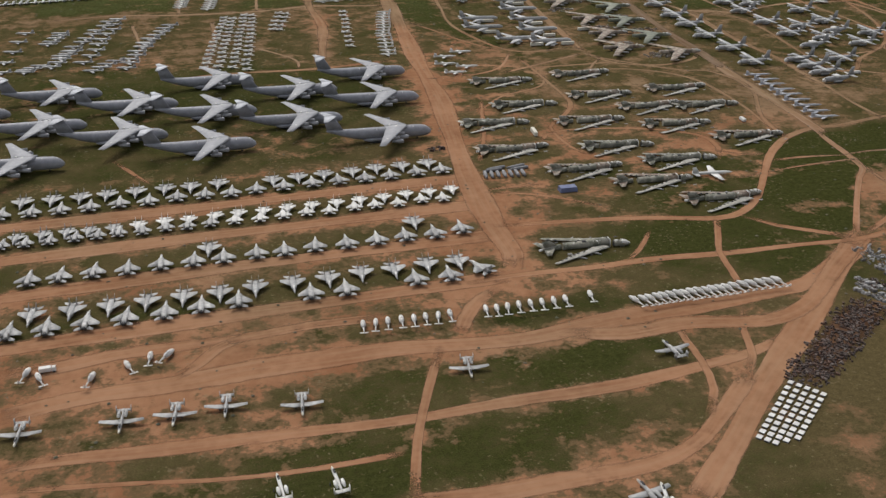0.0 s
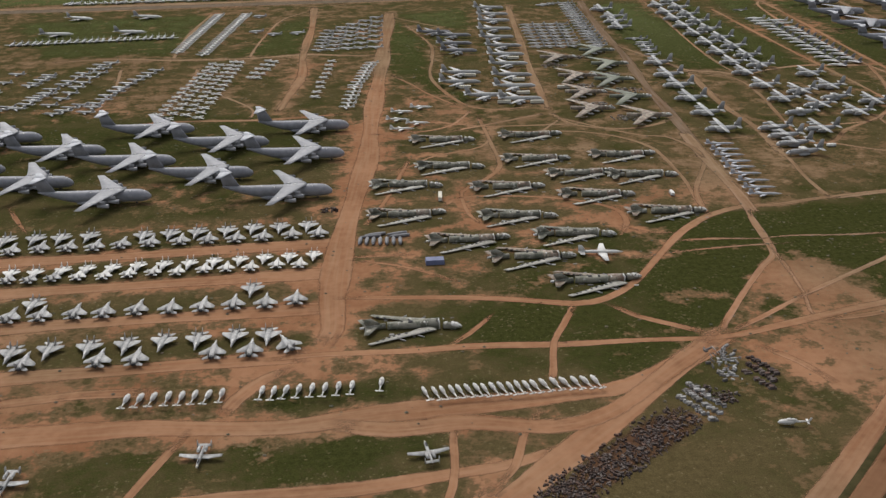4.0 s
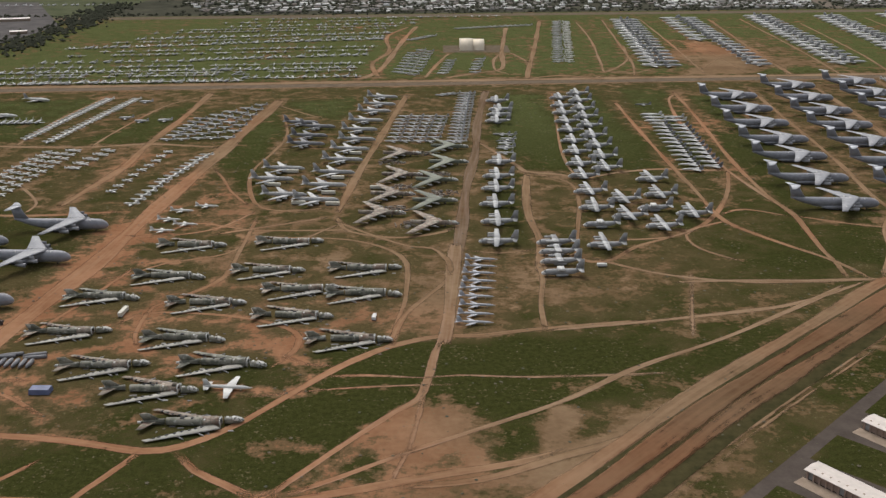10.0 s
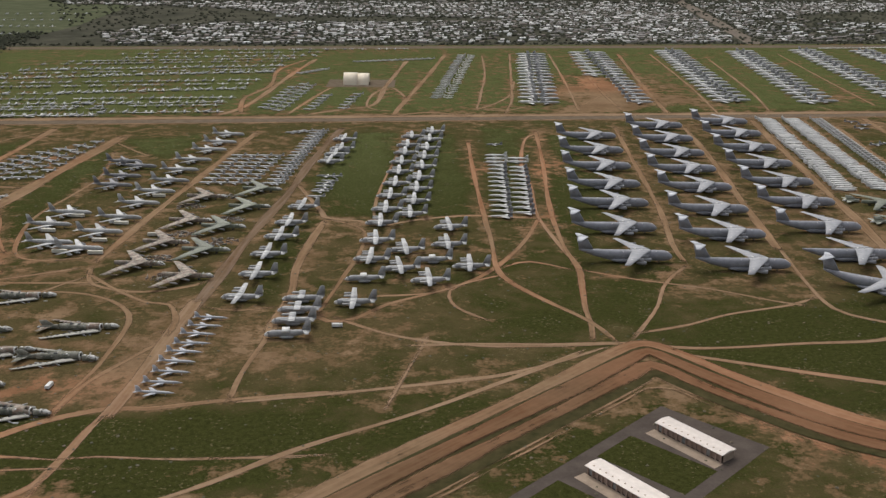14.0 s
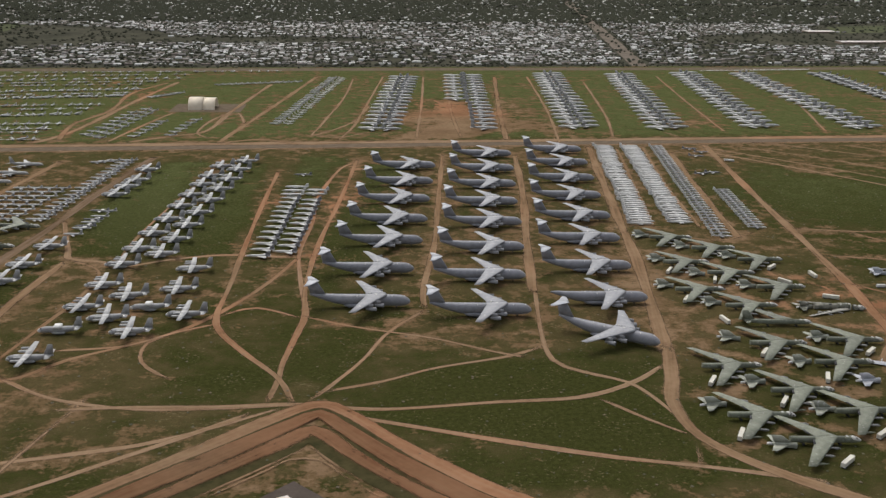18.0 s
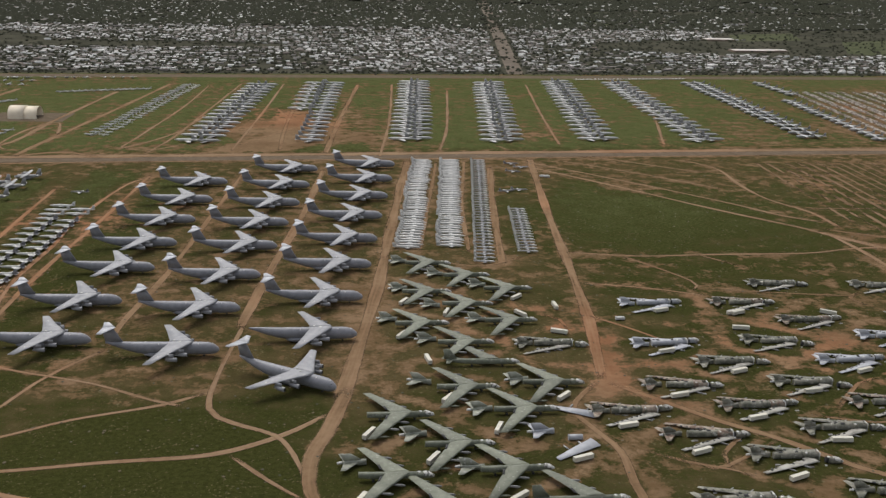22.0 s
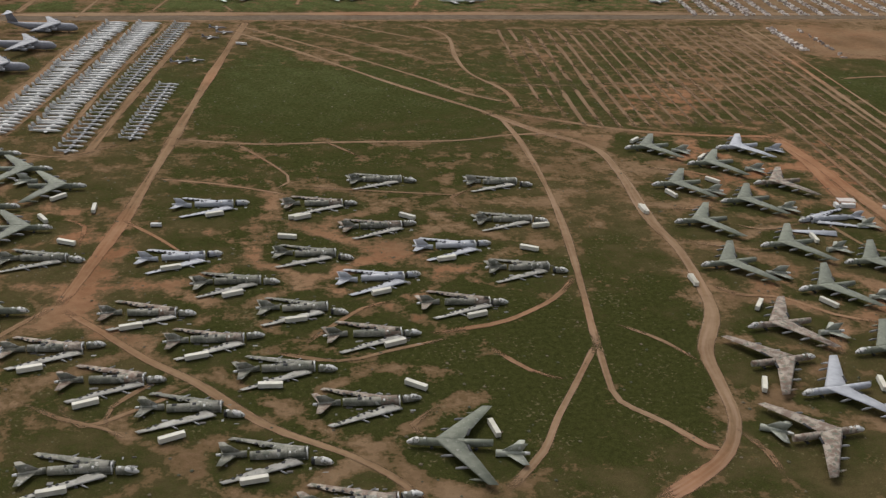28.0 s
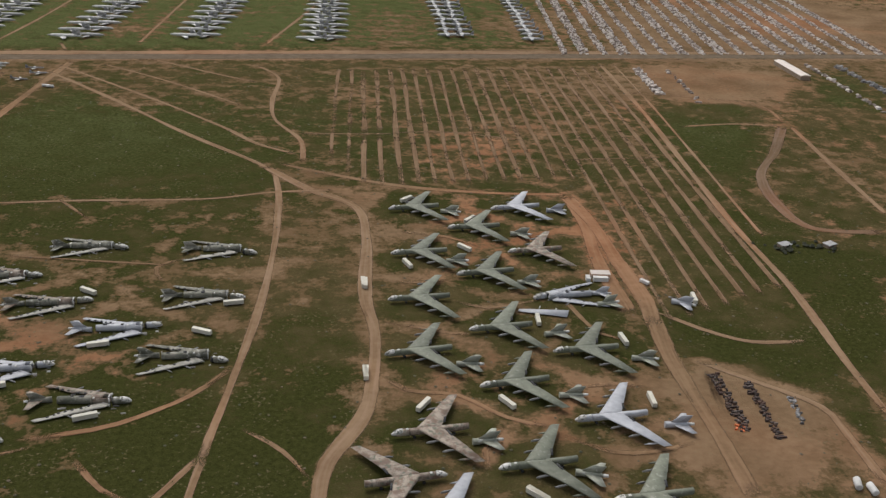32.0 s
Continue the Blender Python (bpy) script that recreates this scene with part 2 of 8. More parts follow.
def earth_material():
    m = bpy.data.materials.new("grass_and_desert_soil")
    m.use_nodes = True
    t = m.node_tree
    p = t.nodes["Principled BSDF"]
    p.inputs["Roughness"].default_value = 0.95
    p.inputs["Specular IOR Level"].default_value = 0.0
    pos = t.nodes.new("ShaderNodeNewGeometry").outputs["Position"]
    at = {}
    for key in ("bare", "lush", "north"):
        a = t.nodes.new("ShaderNodeAttribute")
        a.attribute_name = key
        at[key] = a.outputs["Fac"]
    wide, mid, fine, speck = noise_at(t, 0.012, 5, pos), noise_at(t, 0.085, 6, pos, 0.64), noise_at(t, 0.45, 6, pos, 0.7), noise_at(t, 2.2, 3, pos, 0.7)
    bare = calc(t, "ADD", at["bare"], calc(t, "MULTIPLY_ADD", calc(t, "SUBTRACT", wide, 0.5), 1.3, calc(t, "MULTIPLY", calc(t, "SUBTRACT", mid, 0.5), 2.6)))
    bare = calc(t, "MULTIPLY_ADD", calc(t, "SUBTRACT", fine, 0.5), 1.0, bare)
    green = calc(t, "ADD", at["lush"], calc(t, "MULTIPLY_ADD", calc(t, "SUBTRACT", noise_at(t, 0.05, 6, pos, 0.66), 0.5), 2.0, calc(t, "MULTIPLY", calc(t, "SUBTRACT", fine, 0.5), 1.3)))
    dry = blend(t, step(t, calc(t, 'MULTIPLY_ADD', speck, 0.6, calc(t, 'MULTIPLY', fine, 0.6)), 0.4, 0.78), (0.053, 0.042, 0.018), (0.104, 0.079, 0.037))
    wet = blend(t, step(t, calc(t, 'MULTIPLY_ADD', speck, 0.6, calc(t, 'MULTIPLY', fine, 0.6)), 0.4, 0.78), (0.020, 0.0225, 0.007), (0.051, 0.052, 0.0165))
    grass = blend(t, step(t, green, 0.2, 0.95), dry, wet)
    # greener northern grass, also paled with distance in place of haze
    fresh_hazed = blend(t, step(t, calc(t, 'MULTIPLY_ADD', speck, 0.5, calc(t, 'MULTIPLY', fine, 0.6)), 0.38, 0.72), (0.05, 0.06, 0.021), (0.108, 0.118, 0.046))
    grass = blend(t, calc(t, "MULTIPLY", step(t, calc(t, "MULTIPLY_ADD", mid, 1.2, green), 0.9, 2.2), at["north"]), grass, fresh_hazed)
    thin = blend(t, step(t, bare, 0.32, 0.53), grass, (0.118, 0.078, 0.04))
    full = blend(t, step(t, bare, 0.55, 0.8), thin, soil_colour(t, pos))
    tuft = calc(t, "MULTIPLY_ADD", noise_at(t, 0.055, 3, pos), 0.35, noise_at(t, 0.62, 3, pos, 0.6))
    full = blend(t, calc(t, "MULTIPLY", step(t, tuft, 0.79, 0.88), 0.55), full, (0.17, 0.135, 0.08))
    t.links.new(full, p.inputs["Base Color"])
    b = t.nodes.new("ShaderNodeBump")
    b.inputs["Strength"].default_value, b.inputs["Distance"].default_value = 0.9, 0.7
    t.links.new(fine, b.inputs["Height"])
    t.links.new(b.outputs[0], p.inputs["Normal"])
    return m


def dirt_material(name, dark=1.0, grey=0.0, pale=0.2, firm=0.98):
    """Packed dirt of a track: ragged edges by the ribbon's own edge value, streaks along its length."""
    m = bpy.data.materials.new(name)
    m.use_nodes = True
    t = m.node_tree
    p = t.nodes["Principled BSDF"]
    p.inputs["Roughness"].default_value = 0.95
    p.inputs["Specular IOR Level"].default_value = 0.0
    pos = t.nodes.new("ShaderNodeNewGeometry").outputs["Position"]
    uv = t.nodes.new("ShaderNodeUVMap")
    uv.uv_map = "run"
    sep = t.nodes.new("ShaderNodeSeparateXYZ")
    t.links.new(uv.outputs[0], sep.inputs[0])
    mp = t.nodes.new("ShaderNodeMapping")
    mp.inputs["Scale"].default_value = (1.0, 0.04, 1.0)
    t.links.new(uv.outputs[0], mp.inputs[0])
    streak = noise_at(t, 0.55, 4, mp.outputs[0])
    col = blend(t, calc(t, "MULTIPLY", step(t, streak, 0.3, 0.8), 0.55), soil_colour(t, pos, dark, pale), (0.3 * dark, (0.19 + grey * 0.04) * dark, (0.118 + grey * 0.07) * dark))
    t.links.new(col, p.inputs["Base Color"])
    a = t.nodes.new("ShaderNodeAttribute")
    a.attribute_name = "edge"
    rag = calc(t, "ADD", a.outputs["Fac"], calc(t, "MULTIPLY_ADD", calc(t, "SUBTRACT", noise_at(t, 0.12, 5, pos, 0.65), 0.5), 1.15, calc(t, "MULTIPLY", calc(t, "SUBTRACT", streak, 0.5), 0.9)))
    clear, mix = t.nodes.new("ShaderNodeBsdfTransparent"), t.nodes.new("ShaderNodeMixShader")
    t.links.new(step(t, rag, 0.1, firm), mix.inputs[0])
    t.links.new(clear.outputs[0], mix.inputs[1])
    t.links.new(p.outputs[0], mix.inputs[2])
    t.links.new(mix.outputs[0], t.nodes["Material Output"].inputs["Surface"])
    return m


EARTH, DIRT, GREY_DIRT = earth_material(), dirt_material("packed_dirt"), dirt_material("grey_packed_dirt", 0.74, 1.0)
BANKSOIL = dirt_material("bank_soil", 0.62, -0.2, 0.0)
BANKTRACK = dirt_material("bank_track", 0.92, 0.0, 0.08)
FURROW = dirt_material("furrow_soil", 0.9, 0.35, 0.5)
TRACK = dirt_material("khaki_track", 1.08, 0.4, 0.2, 0.86)
ASHES = dirt_material("rust_stained_ground", 0.3)
DITCH = ramp_mat("ditch_weeds", (0.03, 0.029, 0.013), (0.066, 0.055, 0.026), 0.95, scale=0.3, tint=0.02)
YARD = ramp_mat("dark_yard_asphalt", (0.062, 0.05, 0.042), (0.098, 0.08, 0.068), 0.9, scale=0.12, tint=0.02)
ASPHALT = ramp_mat("worn_asphalt", (0.098, 0.077, 0.055), (0.158, 0.125, 0.091), 0.9, scale=0.15, tint=0.02)
track_lines = []


def bend(pts, gap=6.0):
    """Points every few metres along a smooth line through the given ones."""
    p = [Vector(q) for q in pts]
    fine = []
    for i in range(len(p) - 1):
        a, b, c, d = p[max(0, i - 1)], p[i], p[i + 1], p[min(len(p) - 1, i + 2)]
        n = max(2, int((c - b).length / gap))
        for k in range(n):
            u = k / n
            fine.append(0.5 * (2 * b + (c - a) * u + (2 * a - 5 * b + 4 * c - d) * u * u + (3 * b - a - 3 * c + d) * u ** 3))
    return fine + [p[-1]]


def road(width, pts, rag=0.35, name="dirt_track", material=None, z=None, label="reddish dirt track across grass", bank=0.0, fade=0.16):
    """A ribbon along a bent line; rag is the share of its width given to broken edges, bank raises its middle, fade lets it wear thin in places."""
    fine = bend(pts)
    track_lines.append((width, fine))
    z = 0.015 + 0.0015 * len(track_lines) if z is None else z
    v, f, edge, run = [], [], [], []
    length = 0.0
    for i, q in enumerate(fine):
        s = (fine[min(i + 1, len(fine) - 1)] - fine[max(0, i - 1)]).normalized()
        o = Vector((-s.y, s.x))
        if i:
            length += (q - fine[i - 1]).length
        w = width * (1 + 0.18 * math.sin(length * 0.05 + width) * (material in (None, DIRT, GREY_DIRT, BANKSOIL, ASHES, BANKTRACK, FURROW, TRACK))) * 0.5
        w *= 1.0 + rag * (0.7 if width < 7 else 0.5)
        end = min(1.0, (0.25 + min(i, len(fine) - 1 - i)) / 2.6) if material in (None, DIRT, GREY_DIRT, BANKSOIL, ASHES, BANKTRACK, FURROW, TRACK) else 1.0
        if material is not ASPHALT:
            end *= 1 - fade * max(0.0, min(1.0, 0.5 + 1.6 * noise.noise(Vector((q.x * 0.045, q.y * 0.045, width)))))
        for u, e, h in ((-1, 0, 0), (-1 + rag, 1.45 - 1.25 * rag, 1), (0, 1.55 - 1.25 * rag, 1), (1 - rag, 1.45 - 1.25 * rag, 1), (1, 0, 0)):
            v.append((q.x + o.x * w * u, q.y + o.y * w * u, z + bank * h))
            edge.append(e * (0.1 + 0.9 * end))
            run.append((w * u, length))
        if i:
            for k in range(4):
                b = 5 * i + k
                f.append((b - 5, b, b + 1, b - 4))
    me = bpy.data.meshes.new(name)
    me.from_pydata(v, [], f)
    me.materials.append(material or DIRT)
    me.attributes.new("edge", "FLOAT", "POINT").data.foreach_set("value", edge)
    layer = me.uv_layers.new(name="run")
    layer.data.foreach_set("uv", [c for loop in me.loops for c in run[loop.vertex_index]])
    return tagged(new(name, me), label, "road", kind="structure")


road(15, [(-1500, 1010), (-80, 1004), (320, 1003), (1165, 1001), (1660, 993), (3200, 985)], 0.3, "main_road", ASPHALT, 0.015, "dark paved road crossing the whole field")
road(13, [(-1500, 1024), (-80, 1018), (320, 1018), (700, 1016), (1165, 1015), (1660, 1008), (3200, 1000)], 0.4, "dirt_track", TRACK)
road(5, [(-80, 993), (320, 992), (1165, 990), (1660, 984)], 0.5)
road(9.4, [(-109, 408), (-57, 405), (34, 402), (146, 400)], 0.3, "dirt_track")
road(9.4, [(-102, 373), (-54, 373), (30, 372), (140, 369)], 0.3, "dirt_track")
road(9.4, [(-97, 341), (-52, 342), (26, 342), (135, 338)], 0.3, "dirt_track")
road(9.4, [(-90, 304), (-50, 305), (22, 305), (125, 303)], 0.3, "dirt_track")
road(11.5, [(184, 211), (199, 219), (217, 231), (241, 246)], 0.45, "scrap_ground", ASHES, None, "rust-stained dark ground under scrap")
road(4.3, [(1246, 478), (1241, 458), (1238, 441)], 0.6, "scrap_ground", ASHES, None, "rust-stained dark ground under scrap")
road(3.6, [(1258, 468), (1256, 452), (1254, 435)], 0.6, "scrap_ground", ASHES, None, "rust-stained dark ground under scrap")
road(6.5, [(296, 1030), (323, 1092), (357, 1314), (381, 1448)], 0.4, "dirt_track", TRACK)
road(26, [(-700, 1590), (320, 1582), (1165, 1575), (3000, 1560)], 0.4, "boundary_strip", ASPHALT, 0.01, "dark fence line strip along the field")
road(5.4, [(121, 297), (109, 290), (100, 279), (95, 269)], 0.35)
road(9.9, [(-49, 266), (-24, 269), (1, 268), (26, 269), (53, 268), (72, 267), (99, 262), (118, 260), (140, 262), (172, 262), (206, 263), (227, 265), (256, 280), (275, 294)], 0.3)
road(6.3, [(-50, 290), (-32, 289), (-15, 291), (6, 290), (24, 289), (50, 290), (77, 287)], 0.4)
road(5.4, [(-47, 241), (-31, 240), (-2, 236), (29, 233), (61, 229), (96, 228), (132, 226), (162, 228), (180, 230), (199, 236)], 0.35)
road(2.3, [(-46, 231), (-17, 225), (12, 218), (35, 215), (63, 214)], 0.4)
road(9, [(126, 172), (150, 192), (176, 215), (212, 244), (256, 280), (276, 294)], 0.25)
road(6.3, [(52, 195), (73, 191), (97, 190), (121, 189), (137, 193), (152, 203), (173, 220)], 0.35)
road(3.3, [(57, 195), (63, 214), (70, 231), (79, 250), (86, 264)], 0.3)
road(3.1, [(147, 202), (157, 215), (162, 230), (164, 244), (167, 254)], 0.35)
road(3.1, [(168, 215), (179, 228), (187, 246), (195, 256)], 0.35)
road(5, [(1, 271), (10, 277), (17, 285), (26, 289)], 0.35)
road(3.0, [(272, 295), (278, 303), (295, 324), (313, 345), (322, 354), (327, 372), (331, 393), (335, 407)], 0.35, "dirt_track", TRACK)
road(2.4, [(326, 367), (322, 344), (317, 320), (312, 305), (309, 293)], 0.6, "dirt_track", TRACK)
road(2.2, [(282, 376), (303, 375), (325, 371), (339, 372), (370, 368), (423, 367)], 0.6, "dirt_track", TRACK)
road(2.2, [(250, 361), (267, 362), (284, 364), (302, 365), (322, 365), (338, 364)], 0.7, "dirt_track", TRACK)
road(2.7, [(276, 294), (293, 303), (310, 313), (326, 321)], 0.35, "dirt_track", TRACK)
road(2.3, [(169, 298), (182, 309), (195, 324)], 0.4)
road(3.1, [(139, 383), (156, 383), (174, 381)], 0.4)
road(2.3, [(-11, 471), (-2, 449), (5, 433)], 0.4)
road(11, [(229, 935), (207, 792), (191, 685), (176, 590), (166, 516), (156, 466), (146, 417), (139, 376), (135, 346), (133, 320), (128, 309)], 0.25)
road(3.9, [(108, 302), (126, 303), (157, 300), (184, 299), (213, 295), (242, 293), (269, 290), (292, 294), (327, 302), (352, 307), (371, 314)], 0.35)
road(3.9, [(135, 346), (148, 344), (187, 337), (208, 331), (226, 325), (239, 327), (255, 339), (271, 358), (290, 381), (312, 400), (334, 409), (350, 408), (379, 413), (429, 417)], 0.35)
road(3.1, [(226, 325), (217, 309), (210, 297), (205, 280), (202, 270)], 0.35)
road(3.9, [(238, 324), (246, 311), (258, 301), (269, 291)], 0.35)
road(8.1, [(269, 291), (249, 276), (230, 261), (214, 250), (196, 246), (170, 253), (146, 253), (126, 260)], 0.35)
road(3.9, [(279, 284), (289, 269), (294, 254)], 0.35)
road(2.3, [(167, 491), (184, 493), (201, 509), (230, 521), (241, 544)], 0.4)
road(2.7, [(241, 583), (237, 526), (233, 486), (217, 463), (206, 452), (204, 422), (208, 408)], 0.4)
road(2.7, [(192, 431), (206, 445), (246, 437), (272, 419), (273, 399), (264, 385)], 0.4)
road(2.7, [(243, 546), (294, 538), (322, 508), (322, 458), (317, 427), (313, 401)], 0.4)
road(3.1, [(335, 487), (345, 479), (321, 434), (313, 401)], 0.4)
road(2.3, [(168, 557), (188, 554), (206, 574), (238, 560), (258, 557), (305, 554)], 0.4)
road(2.7, [(154, 416), (168, 448), (181, 487), (188, 508)], 0.4)
road(2.3, [(186, 351), (166, 370), (143, 381)], 0.4)
road(3.9, [(-48, 780), (-2, 783), (44, 771), (100, 766), (142, 771), (199, 755)], 0.35, "dirt_track", TRACK)
road(6.3, [(161, 975), (154, 878), (145, 801), (141, 763), (138, 704), (129, 660), (119, 612)], 0.35)
road(3.1, [(43, 773), (50, 865), (67, 965)], 0.35, "dirt_track", TRACK)
road(2.7, [(46, 610), (53, 654), (61, 696), (64, 744)], 0.4, "dirt_track", TRACK)
road(3.9, [(36, 603), (66, 602), (111, 597), (161, 601)], 0.4)
road(2.3, [(230, 907), (253, 872), (271, 849)], 0.4, "dirt_track", TRACK)
road(2.7, [(235, 874), (244, 791), (237, 736), (229, 695), (228, 662), (237, 610), (254, 594), (284, 598)], 0.4)
road(2.3, [(200, 698), (211, 666), (219, 638), (234, 604)], 0.4)
road(2, [(205, 623), (219, 635)], 0.4, "dirt_track", TRACK)
road(2.3, [(185, 567), (198, 555), (221, 565), (239, 595)], 0.4, "dirt_track", TRACK)
road(2.8, [(218, 553), (254, 567), (282, 579)], 0.4, "dirt_track", TRACK)
road(2.3, [(80, 665), (103, 623), (101, 599)], 0.4, "dirt_track", TRACK)
road(2.3, [(100, 766), (111, 836), (130, 918), (158, 956)], 0.4, "dirt_track", TRACK)
road(2.3, [(6, 632), (11, 686), (8, 750)], 0.4, "dirt_track", TRACK)
road(5.4, [(345, 949), (330, 859), (316, 774), (304, 703), (295, 644), (287, 587)], 0.35)
road(3.1, [(287, 584), (291, 559), (301, 547), (323, 539), (347, 547), (356, 558)], 0.35)
road(6.3, [(421, 962), (398, 829), (385, 729), (369, 636), (359, 563), (352, 513), (347, 482)], 0.25, "dirt_track", GREY_DIRT, None, "greyish worn track between parked transports")
road(2, [(482, 949), (466, 845), (450, 741), (444, 681), (445, 650)], 0.35, "dirt_track", TRACK)
road(3.5, [(391, 756), (400, 719), (409, 685), (414, 667), (434, 660), (447, 649), (474, 661), (504, 667), (530, 662), (550, 660)], 0.35, "dirt_track", TRACK)
road(5, [(413, 666), (405, 619), (399, 571), (398, 528), (390, 478)], 0.35)
road(2.8, [(599, 927), (582, 904), (563, 811), (558, 739), (550, 671), (551, 619), (554, 573)], 0.35, "dirt_track", TRACK)
road(3.1, [(550, 660), (536, 620), (519, 583), (498, 550), (476, 531), (447, 513), (431, 496), (418, 493), (405, 511)], 0.35)
road(2.7, [(354, 517), (374, 510), (394, 514)], 0.4)
road(5.4, [(565, 1498), (517, 1253), (482, 1083), (470, 1020)], 0.3)
road(2.8, [(615, 1477), (596, 1296), (567, 1112), (560, 1056), (601, 1129), (624, 1240)], 0.35, "dirt_track", TRACK)
road(2.8, [(557, 1056), (583, 1042), (613, 1068)], 0.35, "dirt_track", TRACK)
road(3.1, [(664, 1062), (710, 1137), (737, 1179), (714, 1229), (704, 1282)], 0.35)
road(5.4, [(470, 1020), (509, 1036), (555, 1010), (619, 1024)], 0.35)
road(5.4, [(383, 1030), (424, 1060), (453, 1086), (470, 1211), (505, 1425)], 0.35, "dirt_track", TRACK)
road(3.9, [(366, 1032), (394, 1153), (406, 1195)], 0.35, "dirt_track", TRACK)
road(2.7, [(378, 411), (407, 414), (410, 414), (437, 418), (467, 423), (492, 428), (514, 437), (532, 447), (544, 454)], 0.35, "dirt_track", TRACK)
road(2.7, [(310, 314), (342, 330), (376, 348), (411, 373), (461, 401), (534, 451)], 0.35, "dirt_track", TRACK)
road(3.9, [(311, 296), (339, 298), (369, 310), (397, 322), (418, 343)], 0.4)
road(2.8, [(466, 476), (452, 433), (441, 397)], 0.7, "dirt_track", TRACK)
road(2.3, [(268, 398), (278, 387), (292, 384)], 0.4)
road(6.3, [(352, 528), (345, 471), (340, 430), (335, 400)], 0.3, "dirt_track", TRACK)
road(2.7, [(420, 499), (449, 473), (487, 459), (525, 457), (551, 457)], 0.4, "dirt_track", TRACK)
road(2.3, [(434, 525), (469, 527), (491, 542), (514, 554)], 0.4, "dirt_track", TRACK)
road(2.3, [(257, 522), (281, 556), (290, 565)], 0.4, "dirt_track", TRACK)
road(2.7, [(285, 574), (306, 546), (327, 524), (339, 520), (346, 497), (344, 477)], 0.4)
road(3.1, [(380, 408), (383, 438), (390, 474), (391, 498)], 0.4)
road(2.7, [(408, 670), (435, 643), (435, 603), (423, 547), (412, 500)], 0.4)
road(2.8, [(452, 462), (485, 461), (519, 458), (550, 457), (587, 449), (633, 451), (670, 452), (697, 464), (718, 482)], 0.35, "dirt_track", TRACK)
road(3.1, [(550, 455), (586, 438), (629, 418), (669, 401), (708, 388), (744, 374)], 0.35, "dirt_track", TRACK)
road(2.3, [(555, 458), (568, 478), (581, 501), (595, 533), (616, 562)], 0.4, "dirt_track", TRACK)
road(3.3, [(538, 457), (543, 483), (544, 498), (550, 534), (554, 560), (554, 603), (562, 687), (581, 816), (597, 940)], 0.35)
road(3.3, [(550, 455), (543, 483), (527, 512), (513, 541), (509, 564), (512, 606), (515, 667), (521, 772), (530, 896)], 0.35)
road(2.3, [(561, 468), (588, 476), (613, 488), (648, 498), (668, 509)], 0.4, "dirt_track", TRACK)
road(2, [(552, 560), (578, 542), (616, 523), (641, 505), (658, 495)], 0.4, "dirt_track", TRACK)
road(2.5, [(681, 591), (670, 526), (668, 492), (678, 478), (695, 465), (702, 448), (706, 427)], 0.4, "dirt_track", TRACK)
road(3.9, [(616, 562), (619, 597), (635, 681), (659, 847), (675, 955)], 0.35)
road(5.4, [(678, 582), (694, 676), (718, 806), (740, 951)], 0.35)
road(6.8, [(723, 494), (734, 543), (754, 636), (772, 737), (802, 900), (818, 985)], 0.35)
road(2.3, [(706, 409), (700, 388)], 0.4, "dirt_track", TRACK)
road(3.1, [(843, 976), (815, 837), (788, 705)], 0.4)
road(3.1, [(870, 982), (837, 816), (820, 702)], 0.4)
road(5.4, [(888, 955), (857, 796), (836, 674)], 0.4)
road(2.3, [(958, 977), (1011, 923), (1065, 857)], 0.4, "dirt_track", TRACK)
road(2, [(497, 485), (484, 501), (479, 514), (480, 530), (491, 540)], 0.4, "dirt_track", TRACK)
road(2.3, [(511, 564), (529, 573), (553, 555)], 0.4, "dirt_track", TRACK)
road(5.4, [(745, 1017), (771, 1200), (817, 1494)], 0.4)
road(3.1, [(794, 1000), (826, 1197), (864, 1493)], 0.4, "dirt_track", TRACK)
road(3.1, [(854, 1025), (884, 1156), (932, 1433)], 0.4, "dirt_track", TRACK)
road(3.1, [(980, 1049), (1010, 1232), (1056, 1490)], 0.4, "dirt_track", TRACK)
road(3.1, [(923, 1022), (915, 1053)], 0.4, "dirt_track", TRACK)
road(3.1, [(1088, 1044), (1158, 1271), (1203, 1520)], 0.4, "dirt_track", TRACK)
road(3.1, [(659, 1036), (686, 1244), (715, 1496)], 0.4, "dirt_track", TRACK)
road(3.9, [(703, 1034), (715, 1202), (746, 1495)], 0.4)
road(3.1, [(582, 1026), (600, 1100), (616, 1206), (658, 1497)], 0.4, "dirt_track", TRACK)
road(3.1, [(459, 1047), (445, 1077), (455, 1157), (476, 1192), (488, 1122)], 0.4, "dirt_track", TRACK)
road(5.4, [(320, 1040), (315, 1130), (336, 1217), (337, 1344), (370, 1445)], 0.4)
road(5.9, [(933, 987), (899, 802), (878, 675), (862, 584), (851, 534), (843, 501)], 0.35)
road(3.1, [(842, 501), (830, 488), (821, 473), (825, 453), (829, 435), (826, 411), (825, 396), (816, 389), (797, 376), (778, 361), (769, 354)], 0.35)
road(3.5, [(845, 498), (861, 479), (879, 456), (896, 439), (919, 410), (944, 390), (959, 373), (965, 358)], 0.35)
road(3.4, [(825, 396), (837, 384), (846, 367), (858, 356), (873, 348)], 0.35, "dirt_track", TRACK)
road(5.9, [(728, 507), (722, 486), (715, 463), (709, 447), (707, 427), (709, 412), (716, 398), (729, 381), (742, 368), (757, 354)], 0.35)
road(2, [(678, 451), (693, 429), (707, 412)], 0.4, "dirt_track", TRACK)
road(2, [(874, 635), (908, 623), (942, 605)], 0.4, "dirt_track", TRACK)
road(2.3, [(768, 688), (801, 680), (823, 672), (853, 689)], 0.4)
